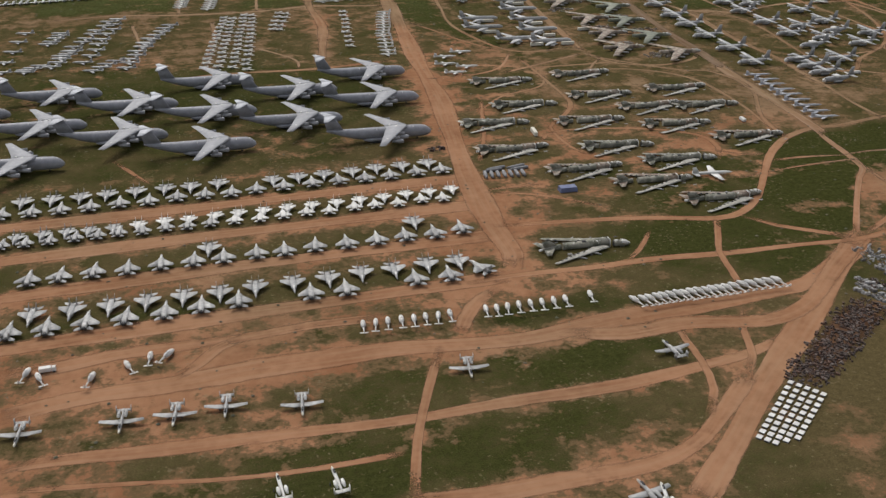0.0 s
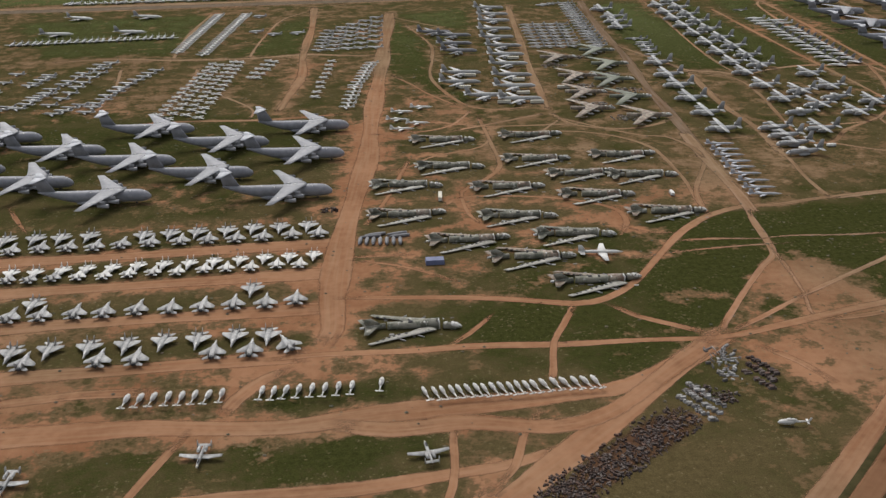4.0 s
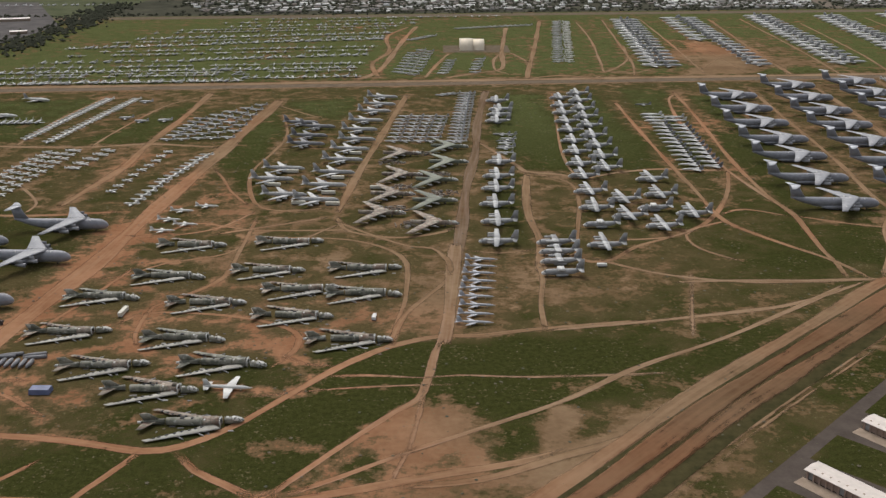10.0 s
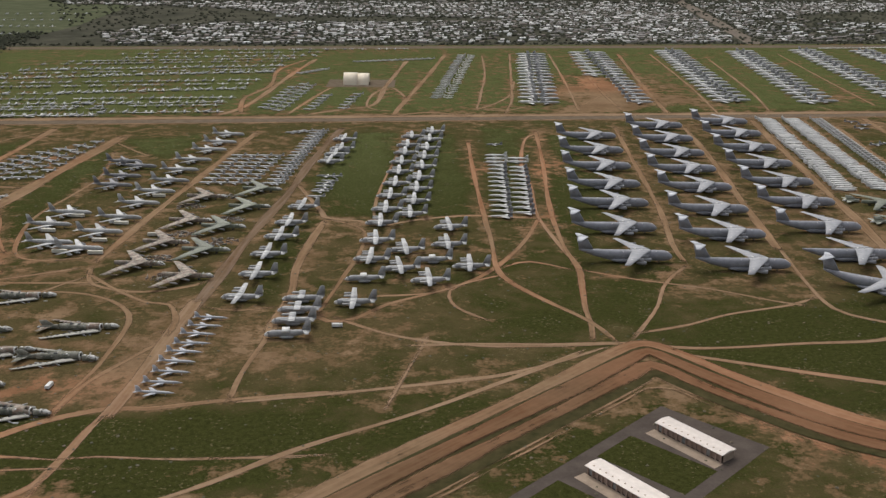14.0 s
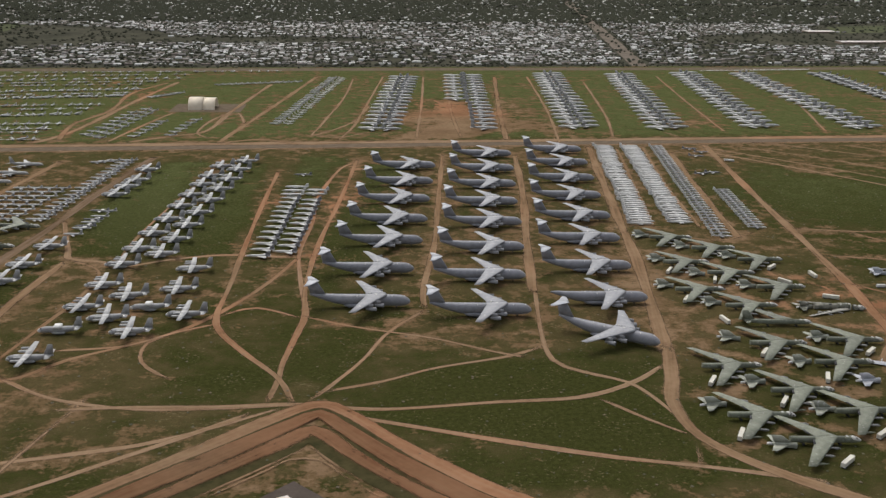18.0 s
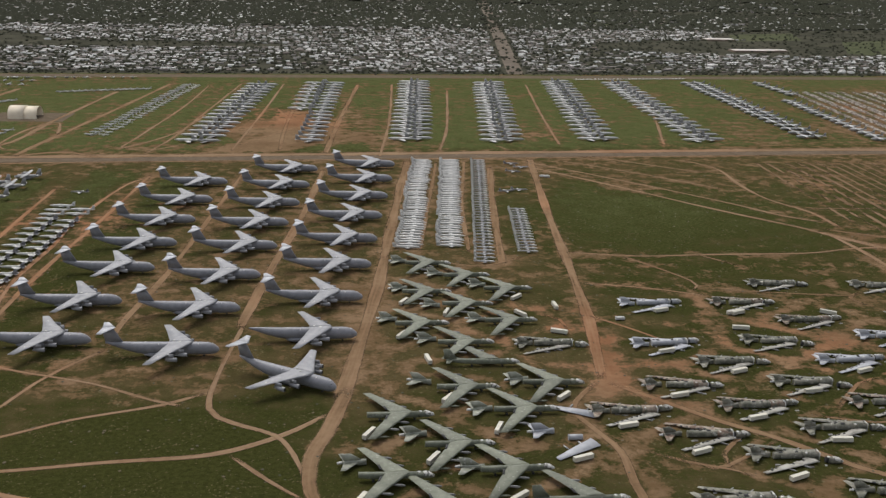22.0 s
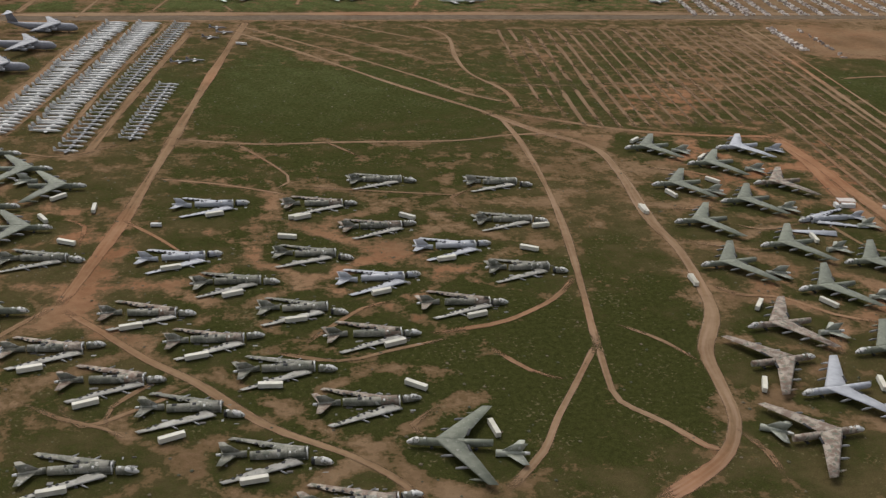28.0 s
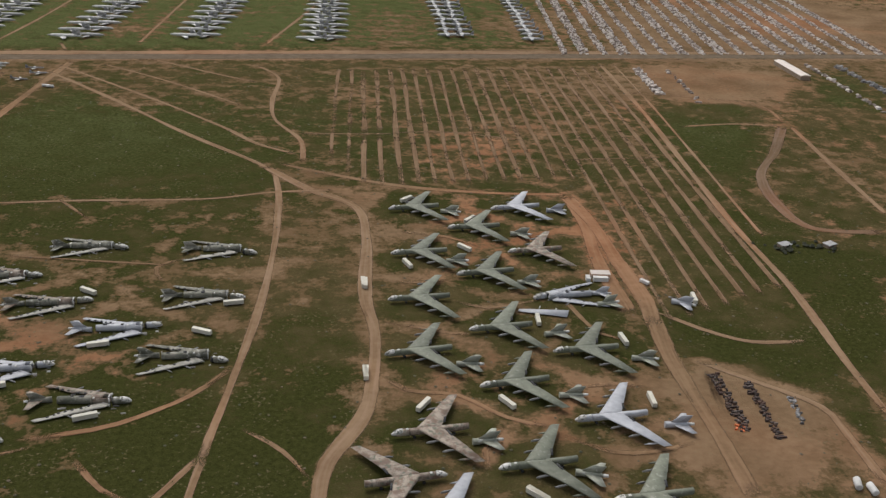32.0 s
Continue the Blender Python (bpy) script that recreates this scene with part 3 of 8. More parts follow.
road(2.3, [(852, 432), (860, 418), (875, 424), (897, 437)], 0.4)
road(2.3, [(981, 414), (967, 403), (971, 394)], 0.4)
road(2.3, [(935, 459), (961, 484), (974, 488)], 0.4)
road(2, [(861, 584), (880, 559), (894, 536)], 0.4)
road(2, [(768, 502), (775, 485), (789, 483)], 0.4)
road(2, [(835, 587), (845, 578), (844, 556)], 0.4)
road(3.5, [(920, 955), (977, 874), (1028, 796), (1076, 730), (1083, 701), (1081, 646), (1074, 581), (1065, 528), (1057, 490), (1049, 453), (1047, 443)], 0.35, "dirt_track", TRACK)
road(2.8, [(1048, 446), (1032, 422), (1017, 400), (1006, 382), (989, 365)], 0.35, "dirt_track", TRACK)
road(3, [(1048, 446), (1043, 421), (1042, 406), (1053, 391), (1061, 377), (1068, 373)], 0.35, "dirt_track", TRACK)
road(5.4, [(1076, 730), (1101, 689), (1124, 660), (1124, 616), (1116, 555), (1116, 522), (1110, 483), (1103, 459), (1088, 434), (1083, 411), (1078, 390), (1067, 373), (1053, 363), (1035, 354)], 0.32, "dirt_track", TRACK)
road(3.1, [(1076, 386), (1080, 371), (1079, 355)], 0.35)
road(3.9, [(1085, 735), (1110, 716), (1154, 690), (1204, 675), (1248, 669)], 0.35)
road(2.8, [(925, 974), (999, 881), (1051, 809), (1074, 771), (1097, 750)], 0.35, "dirt_track", TRACK)
road(3.1, [(1078, 971), (1094, 931), (1087, 869), (1087, 822), (1101, 778), (1100, 734)], 0.35, "dirt_track", TRACK)
road(2.7, [(993, 994), (1044, 946), (1077, 918)], 0.4, "dirt_track", TRACK)
road(2.3, [(883, 696), (927, 683), (975, 682), (1042, 679), (1079, 686), (1115, 687)], 0.35, "dirt_track", TRACK)
road(1.9, [(917, 685), (942, 632), (935, 615)], 0.4, "dirt_track", TRACK)
road(3, [(1057, 500), (1042, 482), (1018, 467), (1001, 463), (984, 461)], 0.35)
road(8.1, [(1247, 661), (1243, 622), (1235, 580), (1231, 525)], 0.3)
road(2.3, [(1004, 450), (1016, 430), (1027, 422)], 0.4)
road(2.3, [(921, 457), (947, 446), (969, 451), (990, 456)], 0.4)
road(2.3, [(1038, 604), (1023, 594), (1028, 575)], 0.4)
road(2, [(839, 436), (852, 424), (867, 416), (874, 409)], 0.4)
road(2.3, [(889, 447), (869, 428), (868, 416)], 0.4)
road(8.1, [(1246, 669), (1248, 624), (1245, 581), (1243, 538), (1237, 511)], 0.3)
road(6.8, [(1241, 522), (1235, 493), (1232, 463), (1230, 433), (1226, 396)], 0.32)
road(3.1, [(1244, 526), (1259, 507), (1275, 495), (1299, 493)], 0.35, "dirt_track", TRACK)
road(3.4, [(1244, 483), (1263, 463), (1278, 445), (1278, 426), (1275, 395)], 0.35, "dirt_track", TRACK)
road(3.9, [(1372, 968), (1358, 840), (1340, 716), (1326, 617), (1319, 542), (1308, 480), (1301, 435)], 0.32, "dirt_track", TRACK)
road(2, [(1384, 967), (1369, 840), (1350, 705), (1335, 601)], 0.4, "dirt_track", TRACK)
road(2.7, [(1121, 530), (1135, 524), (1148, 517), (1158, 516)], 0.4)
road(2.7, [(1115, 489), (1122, 476), (1141, 470), (1156, 453), (1173, 444)], 0.4)
road(2.7, [(1205, 548), (1211, 510), (1224, 504)], 0.4)
road(2.7, [(1174, 440), (1187, 428), (1203, 426), (1222, 430)], 0.4)
road(2.7, [(1142, 421), (1143, 434), (1156, 451)], 0.4)
road(2.7, [(1218, 464), (1204, 470), (1185, 469)], 0.4)
road(2.7, [(1129, 568), (1147, 566), (1159, 568)], 0.4)
road(2.7, [(1141, 626), (1166, 616), (1180, 601)], 0.4)
road(2.3, [(1155, 548), (1168, 538), (1196, 543)], 0.4)
road(2, [(1061, 458), (1074, 443), (1082, 426)], 0.4)
road(1.9, [(965, 688), (986, 654)], 0.4)
road(1.9, [(950, 616), (982, 607), (1029, 596)], 0.4)
road(6.3, [(1447, 787), (1412, 733), (1381, 692), (1367, 646), (1369, 609), (1408, 600)], 0.25, "dirt_track", GREY_DIRT, None, "greyish worn track between parked transports")
road(3.9, [(1454, 787), (1439, 709), (1424, 624)], 0.3, "dirt_track", TRACK)
road(2.7, [(1368, 791), (1414, 795), (1447, 787)], 0.4, "dirt_track", TRACK)
road(3.1, [(1363, 879), (1422, 861), (1457, 836), (1451, 793)], 0.4)


def beside(pts, d, east=1.0):
    """The line that runs d metres to the right of a given one, nearer to it where it leads east."""
    p, moved = bend(pts, 3.0), []
    for i, q in enumerate(p):
        s = (p[min(i + 1, len(p) - 1)] - p[max(0, i - 1)]).normalized()
        k = d * (1 - (1 - east) * min(1.0, max(0.0, (q.x - 600) / 100)))
        m = Vector((q.x + s.y * k, q.y - s.x * k))
        if min((m - o).length for o in p[max(0, i - 40):i + 41]) > k * 0.96 and (not moved or (m - moved[-1]).length > 9):
            moved.append(m)
    return [tuple(m) for m in moved]


OUTER = [(150, 105), (264, 204), (357, 286), (390, 316), (418, 342), (450, 369), (487, 399), (519, 425), (540, 443), (553, 453), (560, 456), (567, 453), (577, 440), (590, 420), (605, 400), (622, 380), (640, 367), (662, 359), (689, 355), (736, 354), (769, 353), (820, 350), (873, 344), (958, 335), (1426, 320)]
road(7.5, OUTER, 0.35, "dirt_track", BANKTRACK, None, "pale dirt track beside a bank")
road(1.6, beside(OUTER, 4.4, 0.72), 0.5, "ditch", DITCH, None, "brown overgrown ditch between dirt banks", 0.05, 0.6)
road(9.0, beside(OUTER, 9.3, 0.72), 0.3, "dirt_bank", BANKSOIL, None, "raised dirt bank along a ditch", 0.6)
road(1.8, beside(OUTER, 14.2, 0.72), 0.45, "ditch", DITCH, None, "brown overgrown ditch between dirt banks", 0.05, 0.5)
road(7.5, beside(OUTER, 18.6, 0.72), 0.4, "dirt_bank", BANKSOIL, None, "raised dirt bank along a ditch", 0.5)
road(4.5, beside(OUTER, 24.5, 0.72), 0.5, "ditch", DITCH, None, "brown overgrown ditch between dirt banks", 0.05, 0.6)
road(1.5, beside(OUTER[:18], 28.0), 0.5, label="thin wheel track inside the fence", fade=0.7)
road(1.3, beside(OUTER[:18], 30.5), 0.5, label="thin wheel track inside the fence", fade=0.7)
furrow_rnd = random.Random(8)
for k in range(-2, 20):
    furrow_x = 1132.6 + 10.4 * k + furrow_rnd.uniform(-0.7, 0.7)
    south = 692 if furrow_x < 1262 else 512 + 0.4 * (furrow_x - 1262)
    south += max(0.0, 1135 - furrow_x) * 1.6
    pts = [(furrow_x + 0.12 * (south + (958 - south) * u - 690) + furrow_rnd.uniform(-0.5, 0.5), south + (958 - south) * u) for u in (0, .2, .4, .6, .8, 1)]
    road(furrow_rnd.uniform(2.4, 3.6), pts, 0.32, "furrow", FURROW, None, "broken bare soil furrow in a striped field", 0.0, 0.7 if k < 3 else 0.45)
for pts in ([(1262, 727), (1290, 728), (1330, 727)], [(1165, 789), (1203, 787), (1249, 767)], [(1100, 790), (1132, 788), (1166, 786)]):
    road(2.4, pts, 0.5, "furrow", FURROW, None, "bare cross track in a striped field")


def ground_sheet():
    """One sheet to the horizon, fine where the aircraft stand; bare soil follows the tracks and the worn yards."""
    xs = np.concatenate([[-7000, -3500, -1800, -900], np.arange(-420, 1800, 3.2), [1900, 2200, 2800, 4000, 6000, 9000]])
    ys = np.concatenate([[-2500, -800, -200], np.arange(80, 1220, 3.2), [1300, 1500, 2200, 3500, 5500, 9000]])
    X, Y = np.meshgrid(xs, ys)
    bare, lush = np.full(X.shape, 0.36), np.full(X.shape, 0.52)
    for x, y, rx, ry, b, g in WORN:
        w = np.exp(-(((X - x) / rx) ** 2 + ((Y - y) / ry) ** 2))
        bare += b * w
        lush += g * w
    for b, g, soft, pts in PATCHES:
        q = np.array(pts, float)
        i0, i1 = np.searchsorted(xs, (q[:, 0].min() - 20, q[:, 0].max() + 20))
        j0, j1 = np.searchsorted(ys, (q[:, 1].min() - 20, q[:, 1].max() + 20))
        px, py = X[j0:j1, i0:i1], Y[j0:j1, i0:i1]
        inside, dist = np.zeros(px.shape, bool), np.full(px.shape, 1e9)
        for (ax, ay), (bx, by) in zip(q, np.roll(q, -1, 0)):
            u = np.clip(((px - ax) * (bx - ax) + (py - ay) * (by - ay)) / ((bx - ax) ** 2 + (by - ay) ** 2 + 1e-9), 0, 1)
            dist = np.minimum(dist, np.hypot(px - ax - u * (bx - ax), py - ay - u * (by - ay)))
            inside ^= ((ay > py) != (by > py)) & (px < (bx - ax) * (py - ay) / (by - ay + 1e-9) + ax)
        w = 1 / (1 + np.exp(np.clip(np.where(inside, -dist, dist) * 1.8 / soft, -30, 30)))
        bare[j0:j1, i0:i1] += b * w
        lush[j0:j1, i0:i1] += g * w
    north = 1 / (1 + np.exp(-(Y - 1030) / 12))
    lush += 0.85 * north
    bare -= 0.12 * north
    near = np.full(X.shape, 60.0)
    for width, fine in track_lines:
        for q in fine[::2]:
            i0, i1 = np.searchsorted(xs, (q.x - 40, q.x + 40))
            j0, j1 = np.searchsorted(ys, (q.y - 40, q.y + 40))
            d = np.hypot(X[j0:j1, i0:i1] - q.x, Y[j0:j1, i0:i1] - q.y) - width / 2
            near[j0:j1, i0:i1] = np.minimum(near[j0:j1, i0:i1], d)
    bare += 0.34 * np.exp(-np.maximum(near, 0) / 3.0)
    # between parked bombers the soil is driven bare, under them grass stays
    spots = [(o.matrix_basis.translation.x, o.matrix_basis.translation.y) for o in bpy.data.objects if o.parent is None and o.name.split(".")[0] in ("bomber", "bomber_wreck")]
    first, second = np.full(X.shape, 900.0), np.full(X.shape, 900.0)
    for x, y in spots:
        i0, i1 = np.searchsorted(xs, (x - 70, x + 70))
        j0, j1 = np.searchsorted(ys, (y - 70, y + 70))
        if i1 <= i0 or j1 <= j0:
            continue
        d = np.hypot((X[j0:j1, i0:i1] - x) * 0.8, Y[j0:j1, i0:i1] - y)
        a, b = first[j0:j1, i0:i1], second[j0:j1, i0:i1]
        second[j0:j1, i0:i1] = np.where(d < a, a, np.minimum(b, d))
        first[j0:j1, i0:i1] = np.minimum(a, d)
    path = 0.74 * np.exp(-((second - first) / 8.5) ** 2) * np.exp(-(first / 33) ** 8)
    bare -= 0.33 * np.exp(-(first / 21) ** 4)
    bare += path * (0.82 - bare)
    n, m = X.shape
    me = bpy.data.meshes.new("ground")
    idx = np.arange(n * m).reshape(n, m)
    quads = np.stack([idx[:-1, :-1], idx[:-1, 1:], idx[1:, 1:], idx[1:, :-1]], -1).reshape(-1, 4)
    me.from_pydata(np.stack([X.ravel(), Y.ravel(), 0 * X.ravel()], 1).tolist(), [], quads.tolist())
    me.attributes.new("bare", "FLOAT", "POINT").data.foreach_set("value", bare.ravel().astype(np.float32))
    me.attributes.new("lush", "FLOAT", "POINT").data.foreach_set("value", lush.ravel().astype(np.float32))
    # share of the greener, haze-paled grass tone, rising northwards
    me.attributes.new("north", "FLOAT", "POINT").data.foreach_set("value", (1 / (1 + np.exp(-(Y.ravel() - 800) / 90))).astype(np.float32))
    me.materials.append(EARTH)
    return tagged(new("ground", me), "patchy green winter grass and bare reddish desert soil", "ground", kind="structure")


# patches with an edge of their own: more bare, more green, softness of the edge, outline
PATCHES = []


def patch(more_bare, more_green, softness, *outline):
    PATCHES.append((more_bare, more_green, softness, outline))


patch(0.2, -0.15, 5, (129, 347), (220, 330), (246, 311), (269, 290), (157, 301), (132, 308))
patch(0.16, -0.15, 6, (157, 301), (268, 286), (216, 259), (157, 280), (133, 290))
patch(-0.06, -0.05, 8, (1112, 954), (1365, 958), (1299, 495), (1264, 507), (1252, 678), (1138, 696), (1110, 753))
patch(-0.16, 0.1, 8, (171, 556), (333, 533), (328, 441), (307, 394), (251, 330), (221, 335), (148, 410))
patch(0.45, -0.1, 4, (171, 568), (197, 553), (165, 490), (156, 437), (143, 433), (158, 502))
patch(0.3, -0.1, 4, (-49, 295), (20, 291), (63, 277), (59, 260), (17, 260), (-47, 263))
patch(-0.302, 0.3, 3, (190, 317), (200, 327), (211, 328), (218, 321), (216, 309), (205, 299), (194, 299), (187, 305))
patch(-0.288, 0.15, 2.5, (-53, 352), (-54, 367), (29, 360), (129, 358), (135, 349), (125, 341), (26, 339))
patch(-0.288, 0.15, 2.5, (-50, 308), (-51, 325), (25, 327), (114, 324), (126, 312), (118, 304), (41, 304), (-33, 306))
patch(-0.288, 0.15, 2.5, (-57, 413), (-58, 432), (36, 423), (142, 421), (141, 407), (34, 408))
patch(-0.288, 0.1, 2.5, (-55, 381), (-56, 398), (32, 388), (134, 388), (132, 375), (31, 377))
patch(-0.324, 0.2, 3, (23, 279), (50, 287), (64, 282), (63, 276), (27, 273))
patch(-0.288, 0.15, 3, (53, 235), (66, 253), (79, 256), (71, 238))
patch(-0.288, 0.2, 3, (106, 231), (112, 245), (136, 251), (160, 249), (163, 242), (160, 227), (133, 229))
patch(-0.324, 0.25, 3, (104, 277), (107, 284), (149, 282), (147, 271), (111, 268))
patch(-0.324, 0.2, 3, (20, 207), (27, 217), (62, 216), (57, 200), (52, 196))
patch(-0.288, 0.15, 3, (65, 208), (88, 208), (102, 221), (153, 216), (150, 208), (103, 205), (93, 197), (68, 199))
patch(-0.288, 0.2, 3, (131, 172), (152, 186), (166, 182), (155, 164))
patch(0.35, -0.15, 5, (185, 197), (206, 199), (173, 158), (160, 162))
# green ground of the western cargo jets, darkened also for the shadow beneath them
patch(-0.216, 0.2, 6, (-60, 454), (-72, 634), (115, 612), (153, 574), (142, 468), (119, 437), (39, 443))
patch(-0.252, 0.25, 3, (212, 289), (214, 296), (260, 292), (238, 281), (203, 276))
patch(-0.252, 0.25, 3, (302, 386), (323, 401), (377, 404), (351, 373), (328, 380))
patch(-0.252, 0.2, 3, (230, 318), (279, 359), (301, 370), (326, 370), (301, 330), (275, 301), (258, 304))
patch(-0.252, 0.15, 3, (131, 320), (153, 338), (181, 328), (177, 311), (156, 302), (131, 306))
patch(-0.288, 0.25, 3, (177, 310), (190, 325), (219, 323), (222, 316), (207, 298), (188, 301))
patch(-0.288, 0.25, 3, (217, 296), (227, 318), (239, 318), (266, 293))
patch(0.4, -0.1, 4, (311, 350), (349, 347), (335, 319), (313, 304), (303, 328))
patch(0.35, -0.1, 4, (262, 279), (283, 284), (305, 285), (349, 279), (322, 257), (302, 247), (290, 262))
patch(0.35, -0.1, 4, (262, 421), (281, 392), (306, 389), (265, 378), (256, 395))
patch(-0.252, 0.2, 3, (248, 309), (273, 347), (309, 342), (283, 308), (269, 296))
patch(-0.252, 0.25, 3, (299, 377), (313, 397), (334, 404), (326, 379))
patch(-0.252, 0.25, 3, (335, 378), (422, 405), (405, 374), (351, 352), (328, 361))
patch(0.35, -0.1, 4, (159, 593), (175, 567), (158, 465), (150, 444), (141, 484))
patch(-0.25, 0.45, 4, (-103, 943), (2, 950), (67, 949), (40, 787), (-53, 796))
patch(-0.25, 0.4, 4, (86, 774), (125, 881), (159, 941), (137, 777))
patch(-0.25, 0.4, 4, (199, 748), (228, 895), (238, 823), (227, 711), (201, 705))
patch(-0.25, 0.45, 3, (233, 920), (302, 940), (285, 840), (262, 866))
patch(-0.216, 0.4, 3, (201, 714), (233, 710), (226, 665), (241, 635), (255, 608), (234, 610))
patch(0.3, -0.1, 4, (111, 598), (138, 773), (148, 753), (131, 596))
patch(-0.216, 0.5, 3, (436, 940), (473, 935), (448, 723), (446, 673), (415, 676), (404, 737), (404, 806))
patch(-0.216, 0.45, 3, (499, 933), (520, 930), (506, 670), (469, 671))
patch(-0.216, 0.45, 3, (550, 957), (599, 951), (574, 897), (550, 679), (529, 678))
patch(-0.216, 0.4, 3, (392, 663), (409, 661), (392, 519), (379, 520), (382, 635))
patch(-0.216, 0.4, 3, (605, 921), (636, 918), (597, 658), (560, 585), (556, 647))
patch(0.55, -0.5, 4, (700, 1272), (740, 1241), (728, 1102), (750, 1071), (709, 1035), (639, 1029), (707, 1138))
patch(0.55, -0.1, 3, (313, 340), (334, 347), (337, 319), (324, 316), (312, 325))
patch(0.5, -0.1, 3, (363, 334), (376, 347), (381, 327), (365, 320))
patch(0.5, -0.1, 3, (333, 296), (361, 307), (393, 329), (425, 353), (448, 367), (404, 323), (372, 299), (358, 291))
patch(0.45, -0.1, 3, (255, 322), (273, 332), (285, 323), (278, 310), (259, 315))
patch(-0.302, 0.25, 2.5, (303, 377), (333, 393), (362, 394), (383, 383), (376, 371), (327, 373))
patch(-0.288, 0.2, 2.5, (271, 358), (322, 356), (317, 341), (285, 334), (262, 324))
patch(-0.288, 0.2, 2.5, (336, 353), (378, 357), (378, 347), (349, 333), (334, 339))
patch(-0.252, 0.2, 3, (417, 353), (447, 365), (438, 352), (415, 347))
patch(-0.252, 0.2, 3, (286, 299), (303, 318), (310, 312), (304, 294))
patch(0.06, -0.1, 5, (386, 453), (439, 512), (472, 518), (441, 462), (394, 435))
patch(-0.216, 0.2, 4, (487, 510), (558, 556), (541, 470), (502, 473))
patch(-0.216, 0.25, 4, (563, 537), (602, 535), (567, 475), (545, 476))
patch(-0.216, 0.25, 4, (575, 448), (670, 444), (658, 421), (606, 428))
patch(-0.288, 0.3, 3, (508, 355), (549, 398), (577, 362), (554, 333), (538, 334), (532, 353))
patch(-0.288, 0.25, 3, (334, 376), (359, 402), (416, 398), (388, 372), (366, 364), (333, 364))
patch(-0.252, 0.2, 3, (416, 370), (460, 402), (512, 418), (458, 375))
patch(0.08, -0.1, 4, (383, 438), (398, 473), (434, 477), (433, 446), (397, 421))
patch(-0.216, 0.3, 4, (520, 500), (533, 499), (540, 475), (532, 457), (496, 461), (503, 484))
patch(-0.216, 0.25, 4, (571, 472), (597, 475), (647, 494), (665, 493), (694, 463), (670, 454), (634, 454), (587, 452))
patch(-0.216, 0.3, 4, (578, 445), (633, 447), (695, 457), (704, 437), (702, 409), (670, 406))
patch(-0.216, 0.3, 4, (596, 407), (648, 404), (706, 384), (703, 376), (614, 385))
patch(-0.14, 0.15, 4, (909, 811), (943, 915), (1020, 781), (968, 693), (898, 699))
patch(-0.2, 0.4, 4, (407, 751), (440, 923), (456, 945), (444, 662))
patch(0.3, -0.2, 4, (584, 767), (596, 936), (601, 936), (592, 766))
patch(-0.14, 0.08, 6, (887, 703), (919, 866), (939, 892), (1082, 744), (1087, 685))
patch(-0.216, 0.15, 4, (769, 365), (798, 386), (821, 386), (841, 364), (856, 349), (779, 354))
patch(-0.216, 0.2, 4, (673, 440), (684, 438), (705, 409), (724, 381), (699, 392), (680, 401))
patch(-0.216, 0.2, 3, (675, 497), (691, 528), (720, 492), (716, 482), (693, 473))
patch(0.4, -0.1, 3, (833, 498), (846, 521), (851, 503), (858, 489), (840, 486), (828, 482))
patch(-0.07, -0.05, 6, (923, 901), (1072, 713), (1072, 686), (889, 702))
patch(-0.25, 0.2, 4, (1049, 440), (1094, 451), (1083, 427), (1076, 391), (1055, 396), (1045, 413))
patch(-0.25, 0.2, 4, (989, 440), (1012, 429), (1026, 419), (1010, 394), (996, 403), (976, 419))
patch(0.35, -0.1, 4, (1074, 736), (1110, 716), (1125, 672), (1101, 689), (1082, 712))
patch(-0.216, 0.25, 3, (1061, 480), (1099, 500), (1107, 482), (1093, 444), (1062, 426), (1055, 446))
patch(-0.36, 0.3, 3, (1244, 522), (1258, 504), (1282, 484), (1298, 467), (1298, 433), (1286, 415), (1280, 453), (1251, 489))
patch(0.55, -0.2, 3, (1243, 483), (1263, 472), (1273, 446), (1264, 421), (1249, 407), (1229, 406), (1230, 433))
patch(0.4, -0.1, 4, (1121, 693), (1150, 690), (1128, 642), (1124, 658))
patch(-0.216, 0.25, 5, (1312, 588), (1347, 592), (1391, 574), (1314, 457), (1314, 493))
patch(-0.25, 0.25, 5, (1374, 825), (1420, 782), (1369, 674), (1354, 704))
patch(0.5, -0.4, 4, (1397, 967), (1525, 936), (1473, 821), (1443, 837), (1395, 854))
patch(-0.216, 0.35, 4, (1536, 935), (1602, 954), (1551, 817), (1518, 833))
patch(-0.25, 0.2, 3, (1069, 541), (1115, 558), (1109, 508), (1063, 488))
patch(0.02, 0.2, 12, (890, 690), (1070, 690), (1100, 560), (1080, 380), (960, 372), (880, 480))
patch(0.04, 0.2, 12, (1110, 700), (1250, 680), (1240, 420), (1110, 440))
patch(-0.07, 0.1, 10, (1115, 940), (1330, 945), (1285, 540), (1255, 690), (1130, 705))
patch(-0.15, 0.14, 9, (372, 400), (392, 520), (440, 600), (510, 580), (520, 470), (470, 420))
patch(0.4, -0.1, 2.5, (320, 342), (332, 348), (338, 336), (332, 327), (321, 329))
patch(0.4, -0.1, 2.5, (330, 303), (338, 318), (344, 321), (343, 303))
patch(0.4, -0.1, 2.5, (369, 345), (383, 348), (371, 327), (362, 311))
patch(0.4, -0.1, 2.5, (259, 325), (267, 340), (279, 343), (275, 323))
patch(-0.25, 0.4, 2.5, (303, 378), (312, 391), (353, 394), (424, 388), (419, 375), (326, 377))
patch(-0.25, 0.4, 2.5, (269, 349), (276, 358), (317, 357), (311, 347))
